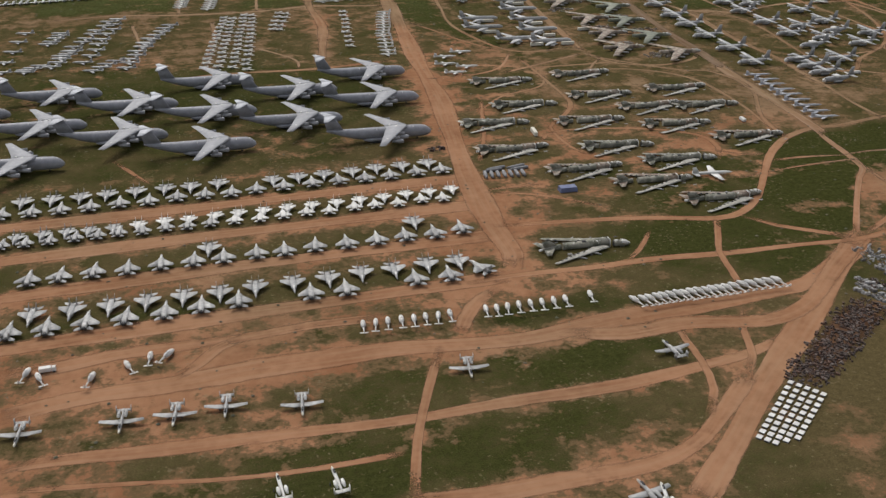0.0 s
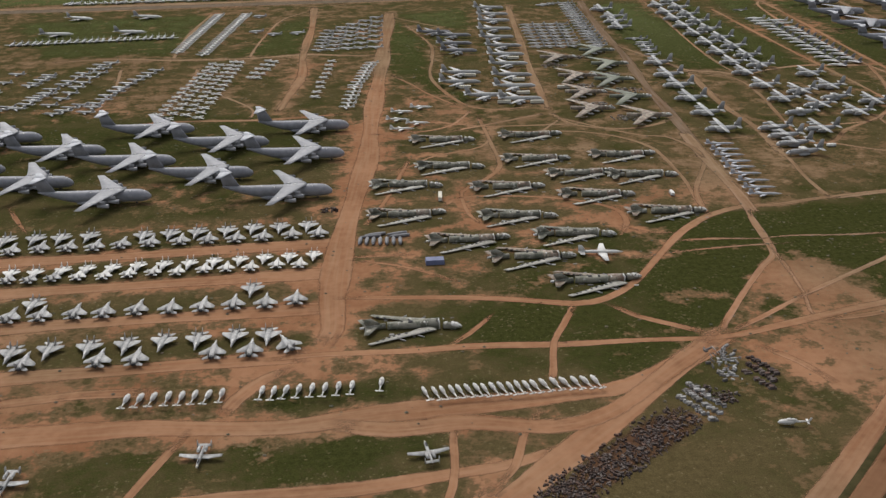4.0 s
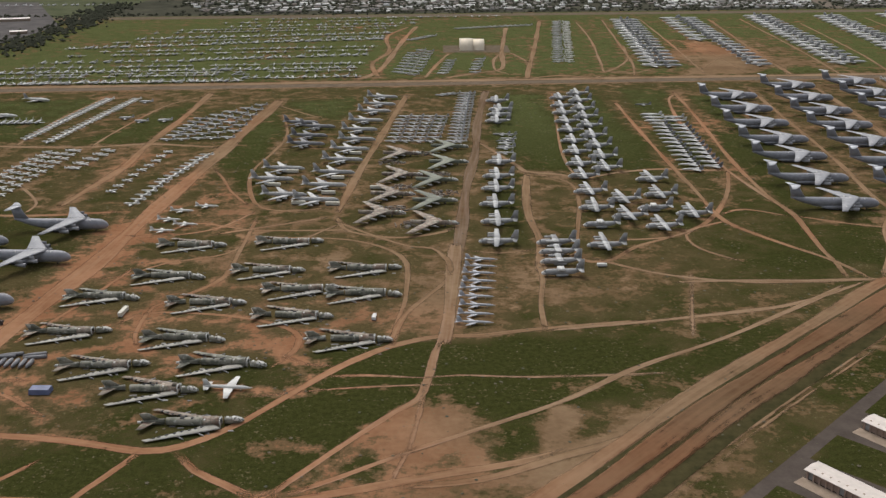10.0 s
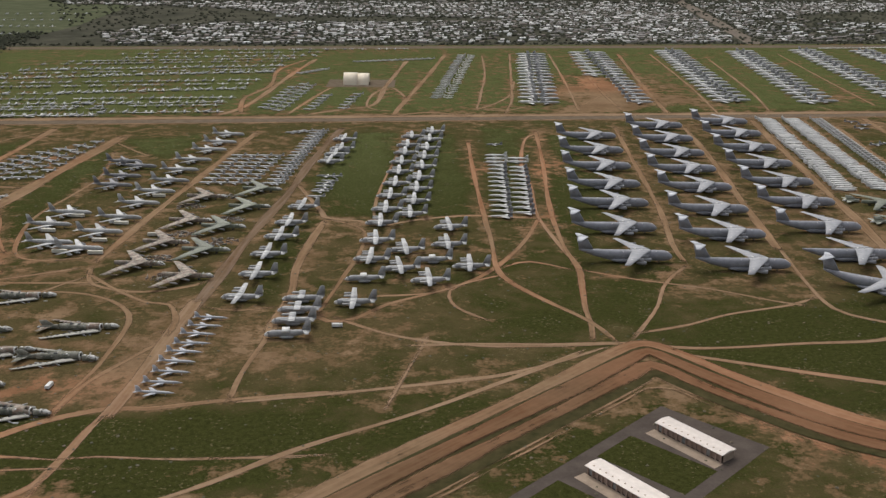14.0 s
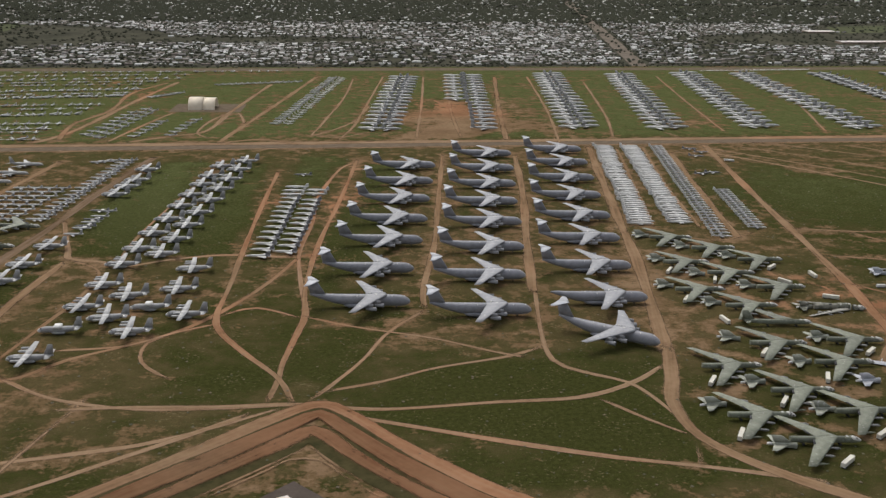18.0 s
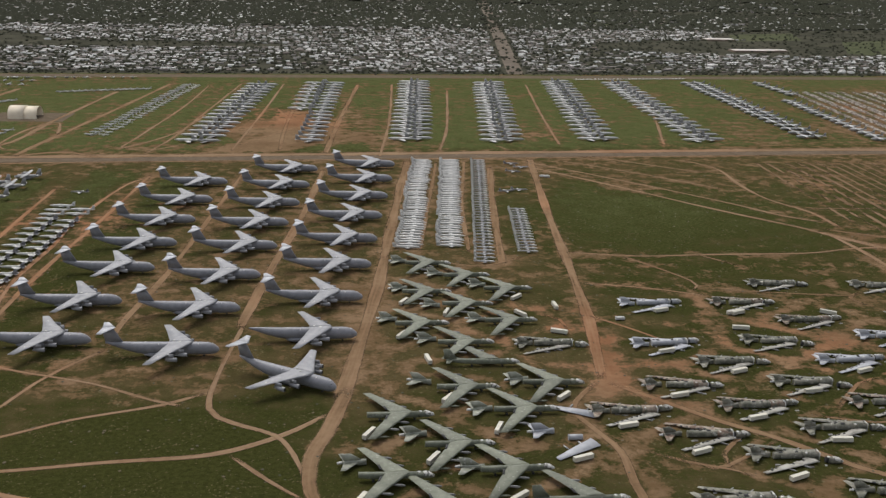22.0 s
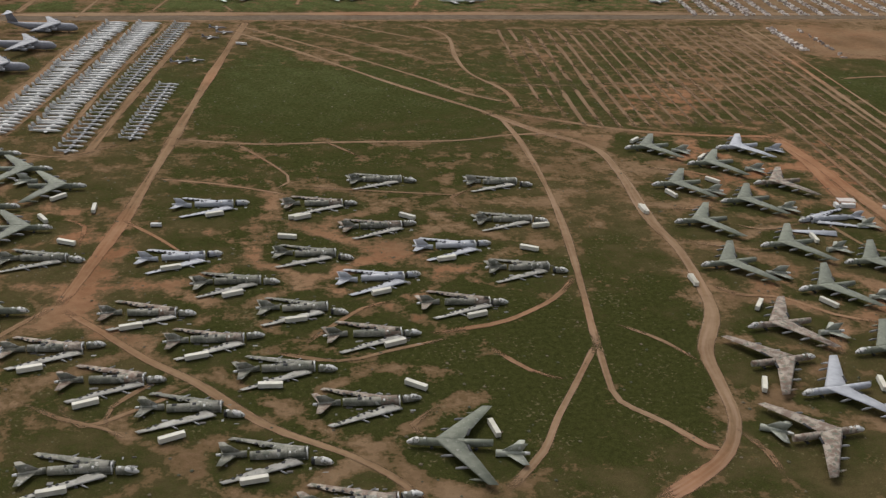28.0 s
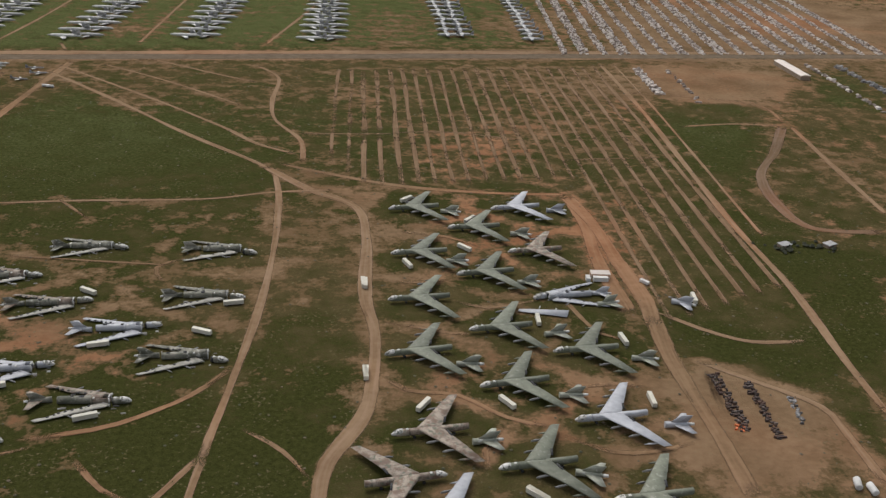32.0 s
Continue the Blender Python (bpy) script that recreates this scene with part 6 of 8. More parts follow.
def gable(x0, x1, h, z0, z1):
    g = Geo()
    for x in (x0, x1):
        g.v += [(x, -h, z0), (x, -h, z0 + .25), (x, 0, z1), (x, h, z0 + .25), (x, h, z0)]
    g.f += [(4, 3, 2, 1, 0), (5, 6, 7, 8, 9)] + [(k, (k + 1) % 5, 5 + (k + 1) % 5, 5 + k) for k in range(5)]
    return g


def yard_pavement():
    """Dark asphalt round the storage sheds: a strip down each side and a cross strip under each shed, grass squares left open between."""
    v, f = [], []
    strips = [(0, 175.5, 0, 5), (0, 175.5, 41, 46), (0, 28.6, 5, 41)] + [(43.9 * k + 6.1, 43.9 * k + 28.6, 5, 41) for k in (1, 2, 3)]
    for a0, a1, b0, b1 in strips:
        f.append(tuple(range(len(v), len(v) + 4)))
        v += [(551 - 0.756 * a + 0.654 * b, 395.5 - 0.654 * a - 0.756 * b, 0.012) for a, b in ((a0, b0), (a1, b0), (a1, b1), (a0, b1))]
    me = bpy.data.meshes.new("yard_pavement")
    me.from_pydata(v, [], f)
    me.materials.append(YARD)
    return tagged(new("yard_pavement", me), "dark asphalt yard around storage sheds", "pavement", kind="structure")


def storage_shed(x, y, a, length=42.0, depth=9.5):
    """A long open-fronted shed: white sheet roof on brown pillars, back wall, apron."""
    o = thing("storage_shed", "long white-roofed storage shed with brown pillared front", "building", "sheds in the fenced yard")
    l, d = length / 2, depth / 2
    part("roof", gable(-l - .5, l + .5, d + .8, 4.4, 5.4), CORRUGATED, o, "white sheet metal roof", False)
    part("back_wall", Geo().box(-l, l, d - .4, d, 0, 4.4), BRICKWALL, o, smooth=False)
    for s in (-1, 1):
        part("end_wall", Geo().box(s * l - .2, s * l + .2, -d + 1, d - .5, 0, 4.4), CONCRETE, o, smooth=False)
    for k in range(14):
        px = -l + 1 + (length - 2) * k / 13
        part("pillar", Geo().box(px - .35, px + .35, -d, -d + .6, 0, 4.4), BRICKWALL, o, smooth=False)
    for k in range(13):
        px = -l + 1 + (length - 2) * (k + .5) / 13
        part("roller_door", Geo().box(px - 1.4, px + 1.4, -d + .9, -d + 1.1, 0, 3.8), BRICKWALL if k % 5 else HERC_HULL, o, smooth=False)
    for k in range(10):
        px = -l + 3 + (length - 6) * k / 9
        part("skylight", Geo().box(px - .5, px + .5, -3.2, -2.2, 4.75, 5.1, .1), CONCRETE, o, smooth=False)
    part("apron", Geo().box(-l - 1, l + 1, -d - 7, -d, 0.02, .12), CONCRETE, o, "pale concrete apron", False)
    o.matrix_basis = pose(x, y, 0, 0, 0, a)
    return o


def vault_hangar(x, y, a):
    """An open barrel-roofed canvas hangar in two lengths of slightly different height."""
    o = thing("canvas_hangar", "tan barrel-roofed canvas hangar with open ends", "building")
    for d0, d1, w, h in ((-20, -1, 17.5, 16.5), (-1, 21, 18.5, 17.5)):
        g = Geo()
        n = 14
        for u in (d0, d1):
            for r in (1.0, .97):
                for k in range(n + 1):
                    b = math.pi * k / n
                    g.v.append((w * r * math.cos(b), u, h * r * math.sin(b) ** .75))
        m = n + 1
        for k in range(n):
            g.f += [(k, k + 1, 2 * m + k + 1, 2 * m + k), (m + k + 1, m + k, 3 * m + k, 3 * m + k + 1), (k, m + k, m + k + 1, k + 1), (2 * m + k + 1, 3 * m + k + 1, 3 * m + k, 2 * m + k)]
        part("vault", g, TANROOF, o)
    part("paved_pad", Geo().box(-38, 40, -62, 48, .02, .1), ASPHALT, o, smooth=False)
    o.matrix_basis = pose(x, y, 0, 0, 0, a)
    return o


def long_shed(x, y, a, length, depth, label):
    o = thing("warehouse", label, "building")
    part("wall", Geo().box(-length / 2, length / 2, -depth / 2, depth / 2, 0, 5), CONCRETE, o, smooth=False)
    part("roof", gable(-length / 2 - .5, length / 2 + .5, depth / 2 + .6, 5, 6.5), CORRUGATED, o, smooth=False)
    o.matrix_basis = pose(x, y, 0, 0, 0, a)
    return o


def panel(label):
    o = thing("white_panel_box", label, "crate", "lattice of white boxes")
    part("case", Geo().box(-1.0, 1.0, -1.15, 1.15, 0, .7, .1), SALVAGE, o, smooth=False)
    part("lid", Geo().box(-1.15, 1.15, -1.3, 1.3, .7, .85, .06), WHITE, o, smooth=False)
    return o


def truck(label, skin):
    o = thing("truck", label, "vehicle", "service vehicles")
    part("cab", Geo().box(1.6, 3.4, -1.1, 1.1, .6, 2.5, .15), skin, o, smooth=False)
    part("cargo_body", Geo().box(-3.6, 1.4, -1.2, 1.2, .8, 2.6, .05), skin, o, smooth=False)
    part("windscreen", Geo().box(3.2, 3.38, -.9, .9, 1.5, 2.2, .04), GLASS, o, smooth=False)
    for x in (-2.4, 2.5):
        for y in (-1.0, 1.0):
            part("wheel", Geo().wheel(x, y, .48, .35), DARK, o)
    return o


def office_hut(x, y, a):
    o = thing("site_office", "white site cabin with an open canopy roof", "cabin")
    part("cabin", Geo().box(-5, 5, -6.5, -3.2, .3, 3.2, .05), WHITE, o, smooth=False)
    part("canopy", Geo().box(-6, 7, -2.5, 4, 3.6, 3.9, .05), CORRUGATED, o, smooth=False)
    for px in (-5.6, 6.6):
        for py in (-2.2, 3.7):
            part("post", Geo().box(px - .12, px + .12, py - .12, py + .12, 0, 3.6), WHITE, o, smooth=False)
    part("container", Geo().box(-9.5, -6.8, -7, -1, 0, 2.7, .04), WHITE, o, smooth=False)
    part("counter", Geo().box(-3, 3, 0, 1.2, 0, 1.1, .05), DARK, o, smooth=False)
    o.matrix_basis = pose(x, y, 0, 0, 0, a)
    return o


def scrap_heap(x, y, rx, ry, n, seed, material, label, high=1.6, size=(.6, 3.2)):
    rnd, g = random.Random(seed), Geo()
    for k in range(n):
        a, r = rnd.uniform(0, 6.28), rnd.random() ** .6
        px, py = rx * r * math.cos(a), ry * r * math.sin(a)
        s, w = rnd.uniform(*size), rnd.uniform(.3, 1.2)
        m = Geo().box(-s / 2, s / 2, -w / 2, w / 2, 0, rnd.uniform(.3, high), .1).moved(pose(px, py, 0, rnd.uniform(-8, 8), 0, rnd.uniform(0, 180)))
        b = len(g.v)
        g.v += m.v
        g.f += [tuple(i + b for i in q) for q in m.f]
    o = tagged(new("scrap_heap", g.mesh("scrap_heap", material, False)), label, "scrap", kind="stuff")
    o.matrix_basis = pose(x, y, 0)
    return o


def tarp_stack(x, y, a):
    o = thing("covered_stack", "stack of boxes under a blue tarpaulin", "stack")
    part("tarpaulin", Geo().box(-5.5, 5.5, -3, 3, .2, 3.0, .35), BLUE, o, smooth=False)
    part("pallet", Geo().box(-5.2, 5.2, -2.8, 2.8, 0, .25), DARK, o, smooth=False)
    o.matrix_basis = pose(x, y, 0, 0, 0, a)
    return o


def pod(label, length, radius):
    """A removed engine nacelle or tank lying on a cradle."""
    o = thing("removed_engine", label, "aircraft part", "row of removed engines")
    l = length / 2
    part("nacelle", Geo().tube([(l, radius, radius * .8, radius * .8), (l * .8, radius, radius, radius), (-l * .3, radius, radius * .95, radius * .95), (-l, radius, radius * .5, radius * .5)], 10), HERC_BODY, o)
    part("intake", Geo().tube([(l + .04, radius, radius * .68, radius * .68), (l - .3, radius, radius * .6, radius * .6)], 10), DARK, o)
    part("cradle", Geo().box(-l * .5, l * .5, -radius * .8, radius * .8, 0, radius * .4, .1), SCRAP, o, smooth=False)
    return o


def bunker(label, x, y, a):
    o = thing("concrete_bunker", label, "bunker")
    part("wall", Geo().box(-4.2, 4.2, -3, 3, 0, 2.4, .1), CONCRETE, o, smooth=False)
    part("roof", Geo().box(-4.6, 4.6, -3.4, 3.4, 2.4, 2.75, .1), HERC_HULL, o, "grey metal roof", False)
    part("doorway", Geo().box(-.7, .7, -3.06, -2.8, 0, 2.0), DARK, o, smooth=False)
    o.matrix_basis = pose(x, y, 0, 0, 0, a)


def storage_tank(label):
    o = thing("storage_tank", label, "tank", "white tanks beside the track")
    part("shell", Geo().tube([(3.6, 1.9, 1.2, 1.2), (3.2, 1.9, 1.75, 1.75), (-3.2, 1.9, 1.75, 1.75), (-3.6, 1.9, 1.2, 1.2)], 14), WHITE, o)
    for x in (-2.2, 2.2):
        part("saddle", Geo().box(x - .3, x + .3, -1.3, 1.3, 0, .7, .05), DARK, o, smooth=False)
    return o


def bulldozer(label):
    o = thing("bulldozer", label, "vehicle")
    part("hull", Geo().box(-2.2, 2.6, -1.0, 1.0, .7, 2.0, .1), SCRAP, o, smooth=False)
    part("cab", Geo().box(-1.8, .2, -.9, .9, 2.0, 3.3, .15), GLASS, o, smooth=False)
    part("blade", Geo().box(3.1, 3.4, -2.0, 2.0, .1, 1.5, .05), SCRAP, o, smooth=False)
    for y in (-1.5, 1.5):
        part("track", Geo().box(-2.6, 2.6, y - .4, y + .4, 0, 1.1, .2), DARK, o, smooth=False)
        part("push_arm", Geo().box(0, 3.2, y - .1, y + .1, .5, .75), SCRAP, o, smooth=False)
    return o


def loose_wing(label, skin):
    o = thing("loose_wing", label, "aircraft part", "loose bomber wings")
    flat = [(5, -14, .9, 9.5, 1.2), (1, 2, .9, 6.5, .8), (-3, 16, .9, 3.6, .35)]
    part("wing_panel", Geo().surf(flat), skin, o)
    for y in (-6, 4):
        part("engine_pylon", Geo().tube([(6, .6, .15, .25, y), (4.5, .6, .4, .55, y), (1, .7, .25, .3, y)], 6), ALUMIN, o)
    return o


def barrel(label):
    """A short cut length of bomber fuselage lying on the ground."""
    o = thing("fuselage_barrel", label, "aircraft part", "loose fuselage barrels")
    part("skin", Geo().tube([(4, 1.6, 1.45, 1.6), (-4, 1.6, 1.45, 1.6)], 12, .8), PALE, o)
    # near-black disc for the shade inside the open end
    part("cut_face", Geo().tube([(4.05, 1.6, 1.3, 1.45), (3.95, 1.6, 1.3, 1.45)], 10, .8), DARK, o)
    return o


def scrub(n, seed):
    """Dry bushes and grass tufts strewn over the field."""
    rnd = np.random.RandomState(seed)
    p = np.stack([rnd.uniform(-60, 1500, n), rnd.uniform(240, 1000, n)], 1)
    r = rnd.uniform(.25, .8, n)
    q = np.array([(1, 0, .3), (.3, .9, .35), (-.8, .5, .3), (-.7, -.6, .35), (.4, -.9, .3), (.1, 0, .8)])
    v = p[:, None, [0, 1, 1]] * (1, 1, 0) + q[None] * r[:, None, None]
    f = np.array([(k, (k + 1) % 5, 5) for k in range(5)])
    me = bpy.data.meshes.new("dry_scrub")
    me.from_pydata(v.reshape(-1, 3).tolist(), [], (f[None] + (np.arange(n) * 6)[:, None, None]).reshape(-1, 3).tolist())
    me.materials.append(SCRUB)
    return tagged(new("dry_scrub", me), "dry tufts and low bushes strewn over the field", "shrubs", kind="stuff")


SCRUB = island_mat("dry_tufts", ((0.07, 0.06, 0.03), (0.03, 0.034, 0.014), (0.10, 0.075, 0.045), (0.04, 0.042, 0.018), (0.06, 0.05, 0.026)))


# ---------------------------------------------------------------- things, group by group
cargo = galaxy("dark grey heavy cargo jet with pale wings, parked on grass")
put(cargo, [(-39.8, 574.5, -4.1), (-0.6, 543.6, -5.8), (44.8, 576.2, -4.1), (87.4, 543.6, -5.1), (134.2, 567.3, -5.2), (127.5, 516.2, -7.1), (-48.0, 520.5, -4.1), (-9.4, 494.5, -8), (38.4, 519.6, -7), (78.9, 492.8, -6.3), (116.9, 459.0, -4.9), (-57.8, 468.3, -7.2), (30.4, 467.0, -4.5), (-86.2, 550.9, -4.1)])
put(cargo, [(583.0, 569.6, -6.6), (590.2, 623.4, -5.3), (601.3, 679.4, -6.6), (609.8, 729.2, -5.2), (617.8, 784.3, -6), (626.5, 839.5, -5.8), (635.1, 897.1, -5.5), (644.0, 551.1, -6), (652.4, 606.1, -6.4), (662.7, 660.2, -6.6), (672.7, 717.3, -6.8), (680.8, 771.5, -5.5), (690.2, 825.7, -6.1), (699.6, 882.3, -6.7), (708.7, 940.3, -5.2), (717.8, 617.3, -6.5), (728.2, 673.8, -6.2), (737.5, 727.7, -6.4), (746.9, 784.7, -5.7), (757.5, 841.9, -5.8), (767.7, 899.5, -5.8), (776.7, 955.9, -6.5)])
put(cargo, [(701.0, 514.9, -37.4)])
tailless = galaxy("dark grey heavy cargo jet with its tail removed", False)
put(tailless, [(710.1, 562.9, -4.5)])
eagle = fighter("light grey twin-tailed fighter jet with sealed canopy, parked in a row", FIGHTER)
put(eagle, line(-56.2, 418.0, 37.3, 414.1, 9, 82, 0.6, 3))
put(eagle, line(48.8, 413.8, 133.4, 411.6, 8, 82, 0.6, 3))
put(eagle, line(-49.3, 425.7, 33.0, 421.7, 8, -98, 0.6, 3))
put(eagle, line(56.1, 418.4, 128.4, 417.7, 7, -98, 0.6, 3))
put(eagle, line(-43.3, 353.3, 109.0, 346.6, 14, 82, 0.6, 3))
put(eagle, [(121.2, 347.2, 83.4)])
put(eagle, [(21.9, 356.4, -99.1), (104.1, 355.6, -97.9)])
put(eagle, line(-40.9, 321.9, 34.4, 318.7, 7, -98, 0.6, 3))
put(eagle, line(47.6, 318.9, 110.1, 316.7, 6, -98, 0.6, 3))
put(eagle, line(-48.1, 314.5, 27.6, 313.5, 7, 82, 0.6, 3))
put(eagle, [(52.9, 311.9, 82.4), (65.4, 310.9, 83.6), (91.3, 310.8, 83.6), (104.1, 310.0, 83.3), (116.3, 311.3, 108.1)])
hornet = fighter("white-wrapped small fighter jet parked nose to tail", WHITE, 10.0, 14.6)
dull_hornet = fighter("dull grey small fighter jet parked nose to tail", FIGHTER, 10.0, 14.6)
put(dull_hornet, line(-54.1, 386.1, 25.7, 383.3, 10, 82, 0.6, 3))
put(hornet, line(35.0, 382.6, 124.1, 379.4, 10, 82, 0.6, 3))
put(dull_hornet, line(-49.1, 388.8, -12.8, 387.6, 5, -98, 0.6, 3))
put(hornet, line(-3.4, 387.4, 129.2, 383.8, 14, -98, 0.6, 3))
attacker = attack_jet("grey straight-winged attack jet with twin rear engine pods", FIGHTER)
put(attacker, [(-41.2, 253.9, -99.1), (-13.6, 251.4, -99.8), (1.2, 250.1, -101.5), (15.7, 249.9, -100.4), (37.0, 243.9, -98.9), (90.0, 247.5, -100), (155.5, 237.5, 93.7), (114.8, 177.4, 96.4)])
wingless = attack_jet("white wingless attack jet fuselage on dirt", WHITE, False)
put(wingless, [(39.3, 206.9, 92.6), (24.8, 208.8, 91.5), (118.0, 174.5, 75.7)])
copter = helicopter("white-wrapped helicopter without rotor blades on dirt", WHITE)
put(copter, [(64.8, 282.2, 79.7), (69.0, 282.0, 75.8), (73.2, 281.8, 77.3), (77.9, 281.5, 80.5), (82.1, 280.9, 78.7), (86.2, 280.8, 79.4), (90.4, 280.2, 73.6), (94.8, 280.4, 80.3), (107.5, 279.6, 77.7), (111.2, 278.8, 77.6), (115.1, 278.8, 73.6), (119.3, 278.7, 75.6), (123.6, 278.5, 78.1), (127.7, 278.0, 76.4), (132.1, 277.9, 77.2), (136.5, 277.7, 78.5), (146.2, 278.1, 77.5), (-41.0, 285.5, 73.2)])
slim = helicopter("slim white-wrapped attack helicopter in a tight row", WHITE, .62)
put(slim, line(159.9, 269.9, 195.6, 268.0, 14, 100, 0.3, 2))
put(slim, line(198.8, 268.3, 215.9, 267.3, 6, 102, 0.3, 4))
olive_wreck = [wreck("olive jet bomber cut into pieces, wings laid alongside", CAMO, CAMO, k) for k in (1, 2)]
brown_wreck = [wreck("brown camouflaged jet bomber cut into pieces on dirt", CAMO, RUST, k) for k in (3, 14)]
pale_wreck = wreck("pale blue-grey jet bomber cut into pieces", PALE, PALE, 5)
put(brown_wreck[0], [(212.8, 534.4, -4.8), (256.7, 492.5, -3.8), (231.9, 452.9, -3.7), (272.3, 434.4, -6.5), (297.7, 407.2, -4.6), (222.7, 368.3, -4.9)])
put(brown_wreck[1], [(264.3, 534.5, -5.4), (304.7, 490.8, -6.8), (273.8, 465.9, -3.8), (177.0, 424.9, -5.9), (199.7, 390.5, -5.2), (242.1, 341.3, -5.8)])
put(olive_wreck[0], [(208.1, 488.8, -6), (181.6, 464.5, -6.8), (303.4, 458.1, -4.3), (227.1, 414.5, -6.8), (246.7, 389.1, -6.5), (163.0, 316.4, -4.6)])
put(olive_wreck[0], [(992.0, 619.5, -4.5), (913.2, 512.4, -2.2), (929.2, 442.3, -3.1), (863.0, 393.9, -3.6), (832.4, 544.0, -5.4), (1046.6, 561.3, -5.4)])
put(olive_wreck[1], [(947.3, 534.7, -5.5), (938.5, 485.8, -3.6), (895.9, 421.9, -5.5), (922.1, 392.2, -5), (1052.9, 610.2, -4.7), (1039.2, 509.8, -2.6)])
put(brown_wreck[0], [(957.1, 590.8, -2.7), (879.5, 489.4, -5.6), (964.5, 461.9, -3), (869.8, 442.9, -4.6), (1004.9, 482.0, -4.6)])
put(brown_wreck[1], [(981.9, 561.1, -2), (904.8, 465.8, -3.8), (847.0, 467.2, -4.9), (955.9, 416.5, -5.7), (946.8, 365.9, -4.2)])
put(olive_wreck[1], [(885.8, 368.2, -2.9)])
put(pale_wreck, [(903.9, 595.1, -5.5), (890.4, 538.1, -2.1), (973.6, 508.0, -3.1), (1012.0, 535.4, -4.6)])
olive_bomber = bomber("olive swept-wing jet bomber with its tail cut off", OLIVE)
put(olive_bomber, [(735.3, 424.6, -5.3), (750.9, 402.1, -5.5), (780.9, 423.9, -2.8), (743.0, 473.1, -2.9), (763.2, 445.4, -3.8), (796.6, 472.2, -4.2), (776.2, 496.8, -4.3), (815.5, 497.3, -5.7), (785.1, 547.8, -3.4), (814.2, 574.8, -2.9), (767.3, 575.2, -3.6), (796.3, 601.7, -4.5), (777.0, 623.5, -4.7), (824.1, 624.3, -3.3), (804.7, 649.9, -3.1), (785.7, 675.0, -5.6)])
finned_bomber = bomber("olive jet bomber with standing fin and one wing", OLIVE, True, (1,))
put(finned_bomber, [(802.3, 399.6, -3.8), (791.7, 523.2, -6.3)])
put(olive_bomber, [(1158.0, 653.3, 183.3), (1184.9, 623.8, 180.1), (1151.1, 595.5, 180.8), (1178.5, 569.9, 182.5), (1142.7, 547.2, 180.4), (1172.8, 516.9, 182.5), (1203.4, 494.5, 180.2), (1134.5, 501.2, 183.8), (1167.4, 473.5, 183.9), (1162.2, 422.1, 182.1)])
brown_bomber = bomber("brown camouflaged swept-wing jet bomber without tail", RUST)
put(brown_bomber, [(1209.2, 591.9, 181.7), (1129.3, 446.0, 181.5)])
pale_bomber = bomber("pale blue-grey swept-wing jet bomber without tail", PALE)
put(pale_bomber, [(1213.9, 648.6, 183.9), (1197.0, 446.1, 181.3), (1125.5, 398.7, 182.7)])
put(olive_bomber, [(979.9, 388.2, 168.3), (1194.9, 400.3, 180.9), (1160.3, 376.5, 181.6)])
put(brown_bomber, [(1109.5, 419.4, 4.5), (327.5, 719.1, -8.2), (325.4, 661.7, -8), (317.7, 617.6, -9.7), (310.0, 579.0, -7.7), (339.3, 557.8, -8.8)])
put(olive_bomber, [(358.9, 691.9, -6.3), (347.2, 647.5, -9.4), (342.8, 601.5, -6.5), (363.3, 737.0, -9.7)])
for k, (x, y) in enumerate(((322, 700), (352, 668), (330, 638), (352, 622), (322, 592), (330, 560), (345, 725))):
    scrap_heap(x, y, 14, 9, 46, 300 + k, BROKEN, "torn brown and olive aircraft pieces on the ground", 1.4, (1, 6))
olive_tail = cut_tail("faded green severed bomber tail lying on grass", SAGE)
put(olive_tail, [(723.9, 437.4, -0.2), (737.1, 401.2, -15.6), (750.0, 457.2, 1.1), (767.6, 428.7, -8), (781.1, 476.3, 3.2), (759.7, 507.4, -19.9), (803.7, 503.9, 2.2), (769.9, 556.0, -4.9), (800.3, 580.8, -12.7), (754.0, 585.8, -11.8), (779.8, 604.6, -16.6), (811.6, 635.2, -8.3), (765.6, 633.1, 1.1), (790.1, 657.3, -9.1), (771.9, 683.6, -8.6)])
put(olive_tail, [(1175.1, 415.3, 161), (1184.0, 463.0, 174.7), (1192.0, 510.4, 185.4), (1149.6, 490.0, 172.3), (1193.0, 558.9, 178.9), (1222.1, 485.7, 168.7), (1164.4, 585.3, 176.3), (1204.0, 613.9, 166.8), (1173.5, 647.3, 167.2), (1223.6, 534.4, 188.6)])
put(olive_tail, [(995.1, 381.6, 170.2)])
pale_tail = cut_tail("pale blue-grey severed bomber tail", PALE)
put(pale_tail, [(1216.9, 439.2, 173.9), (1232.5, 643.9, 173.1), (1139.2, 386.9, 179.1), (801.7, 453.5, -1.3)])
box_trailer = trailer("cream storage trailer standing on grass")
put(box_trailer, [(724.4, 410.9, 58.4), (755.3, 386.2, 38.3), (780.8, 405.7, 35.8), (801.0, 394.5, -8.1), (732.2, 460.0, 55.4), (754.6, 437.0, 53.2), (785.0, 458.3, 63.7), (812.1, 430.3, 16.7), (769.2, 488.2, 50.1), (820.0, 484.4, 41.8), (767.1, 531.1, -83.8), (758.4, 562.6, 55.4), (786.3, 592.3, 67), (825.6, 586.4, -61.9), (829.4, 612.0, 41.8), (847.5, 596.4, -91.2), (765.8, 611.0, 55.7), (839.2, 559.1, -28.7)])
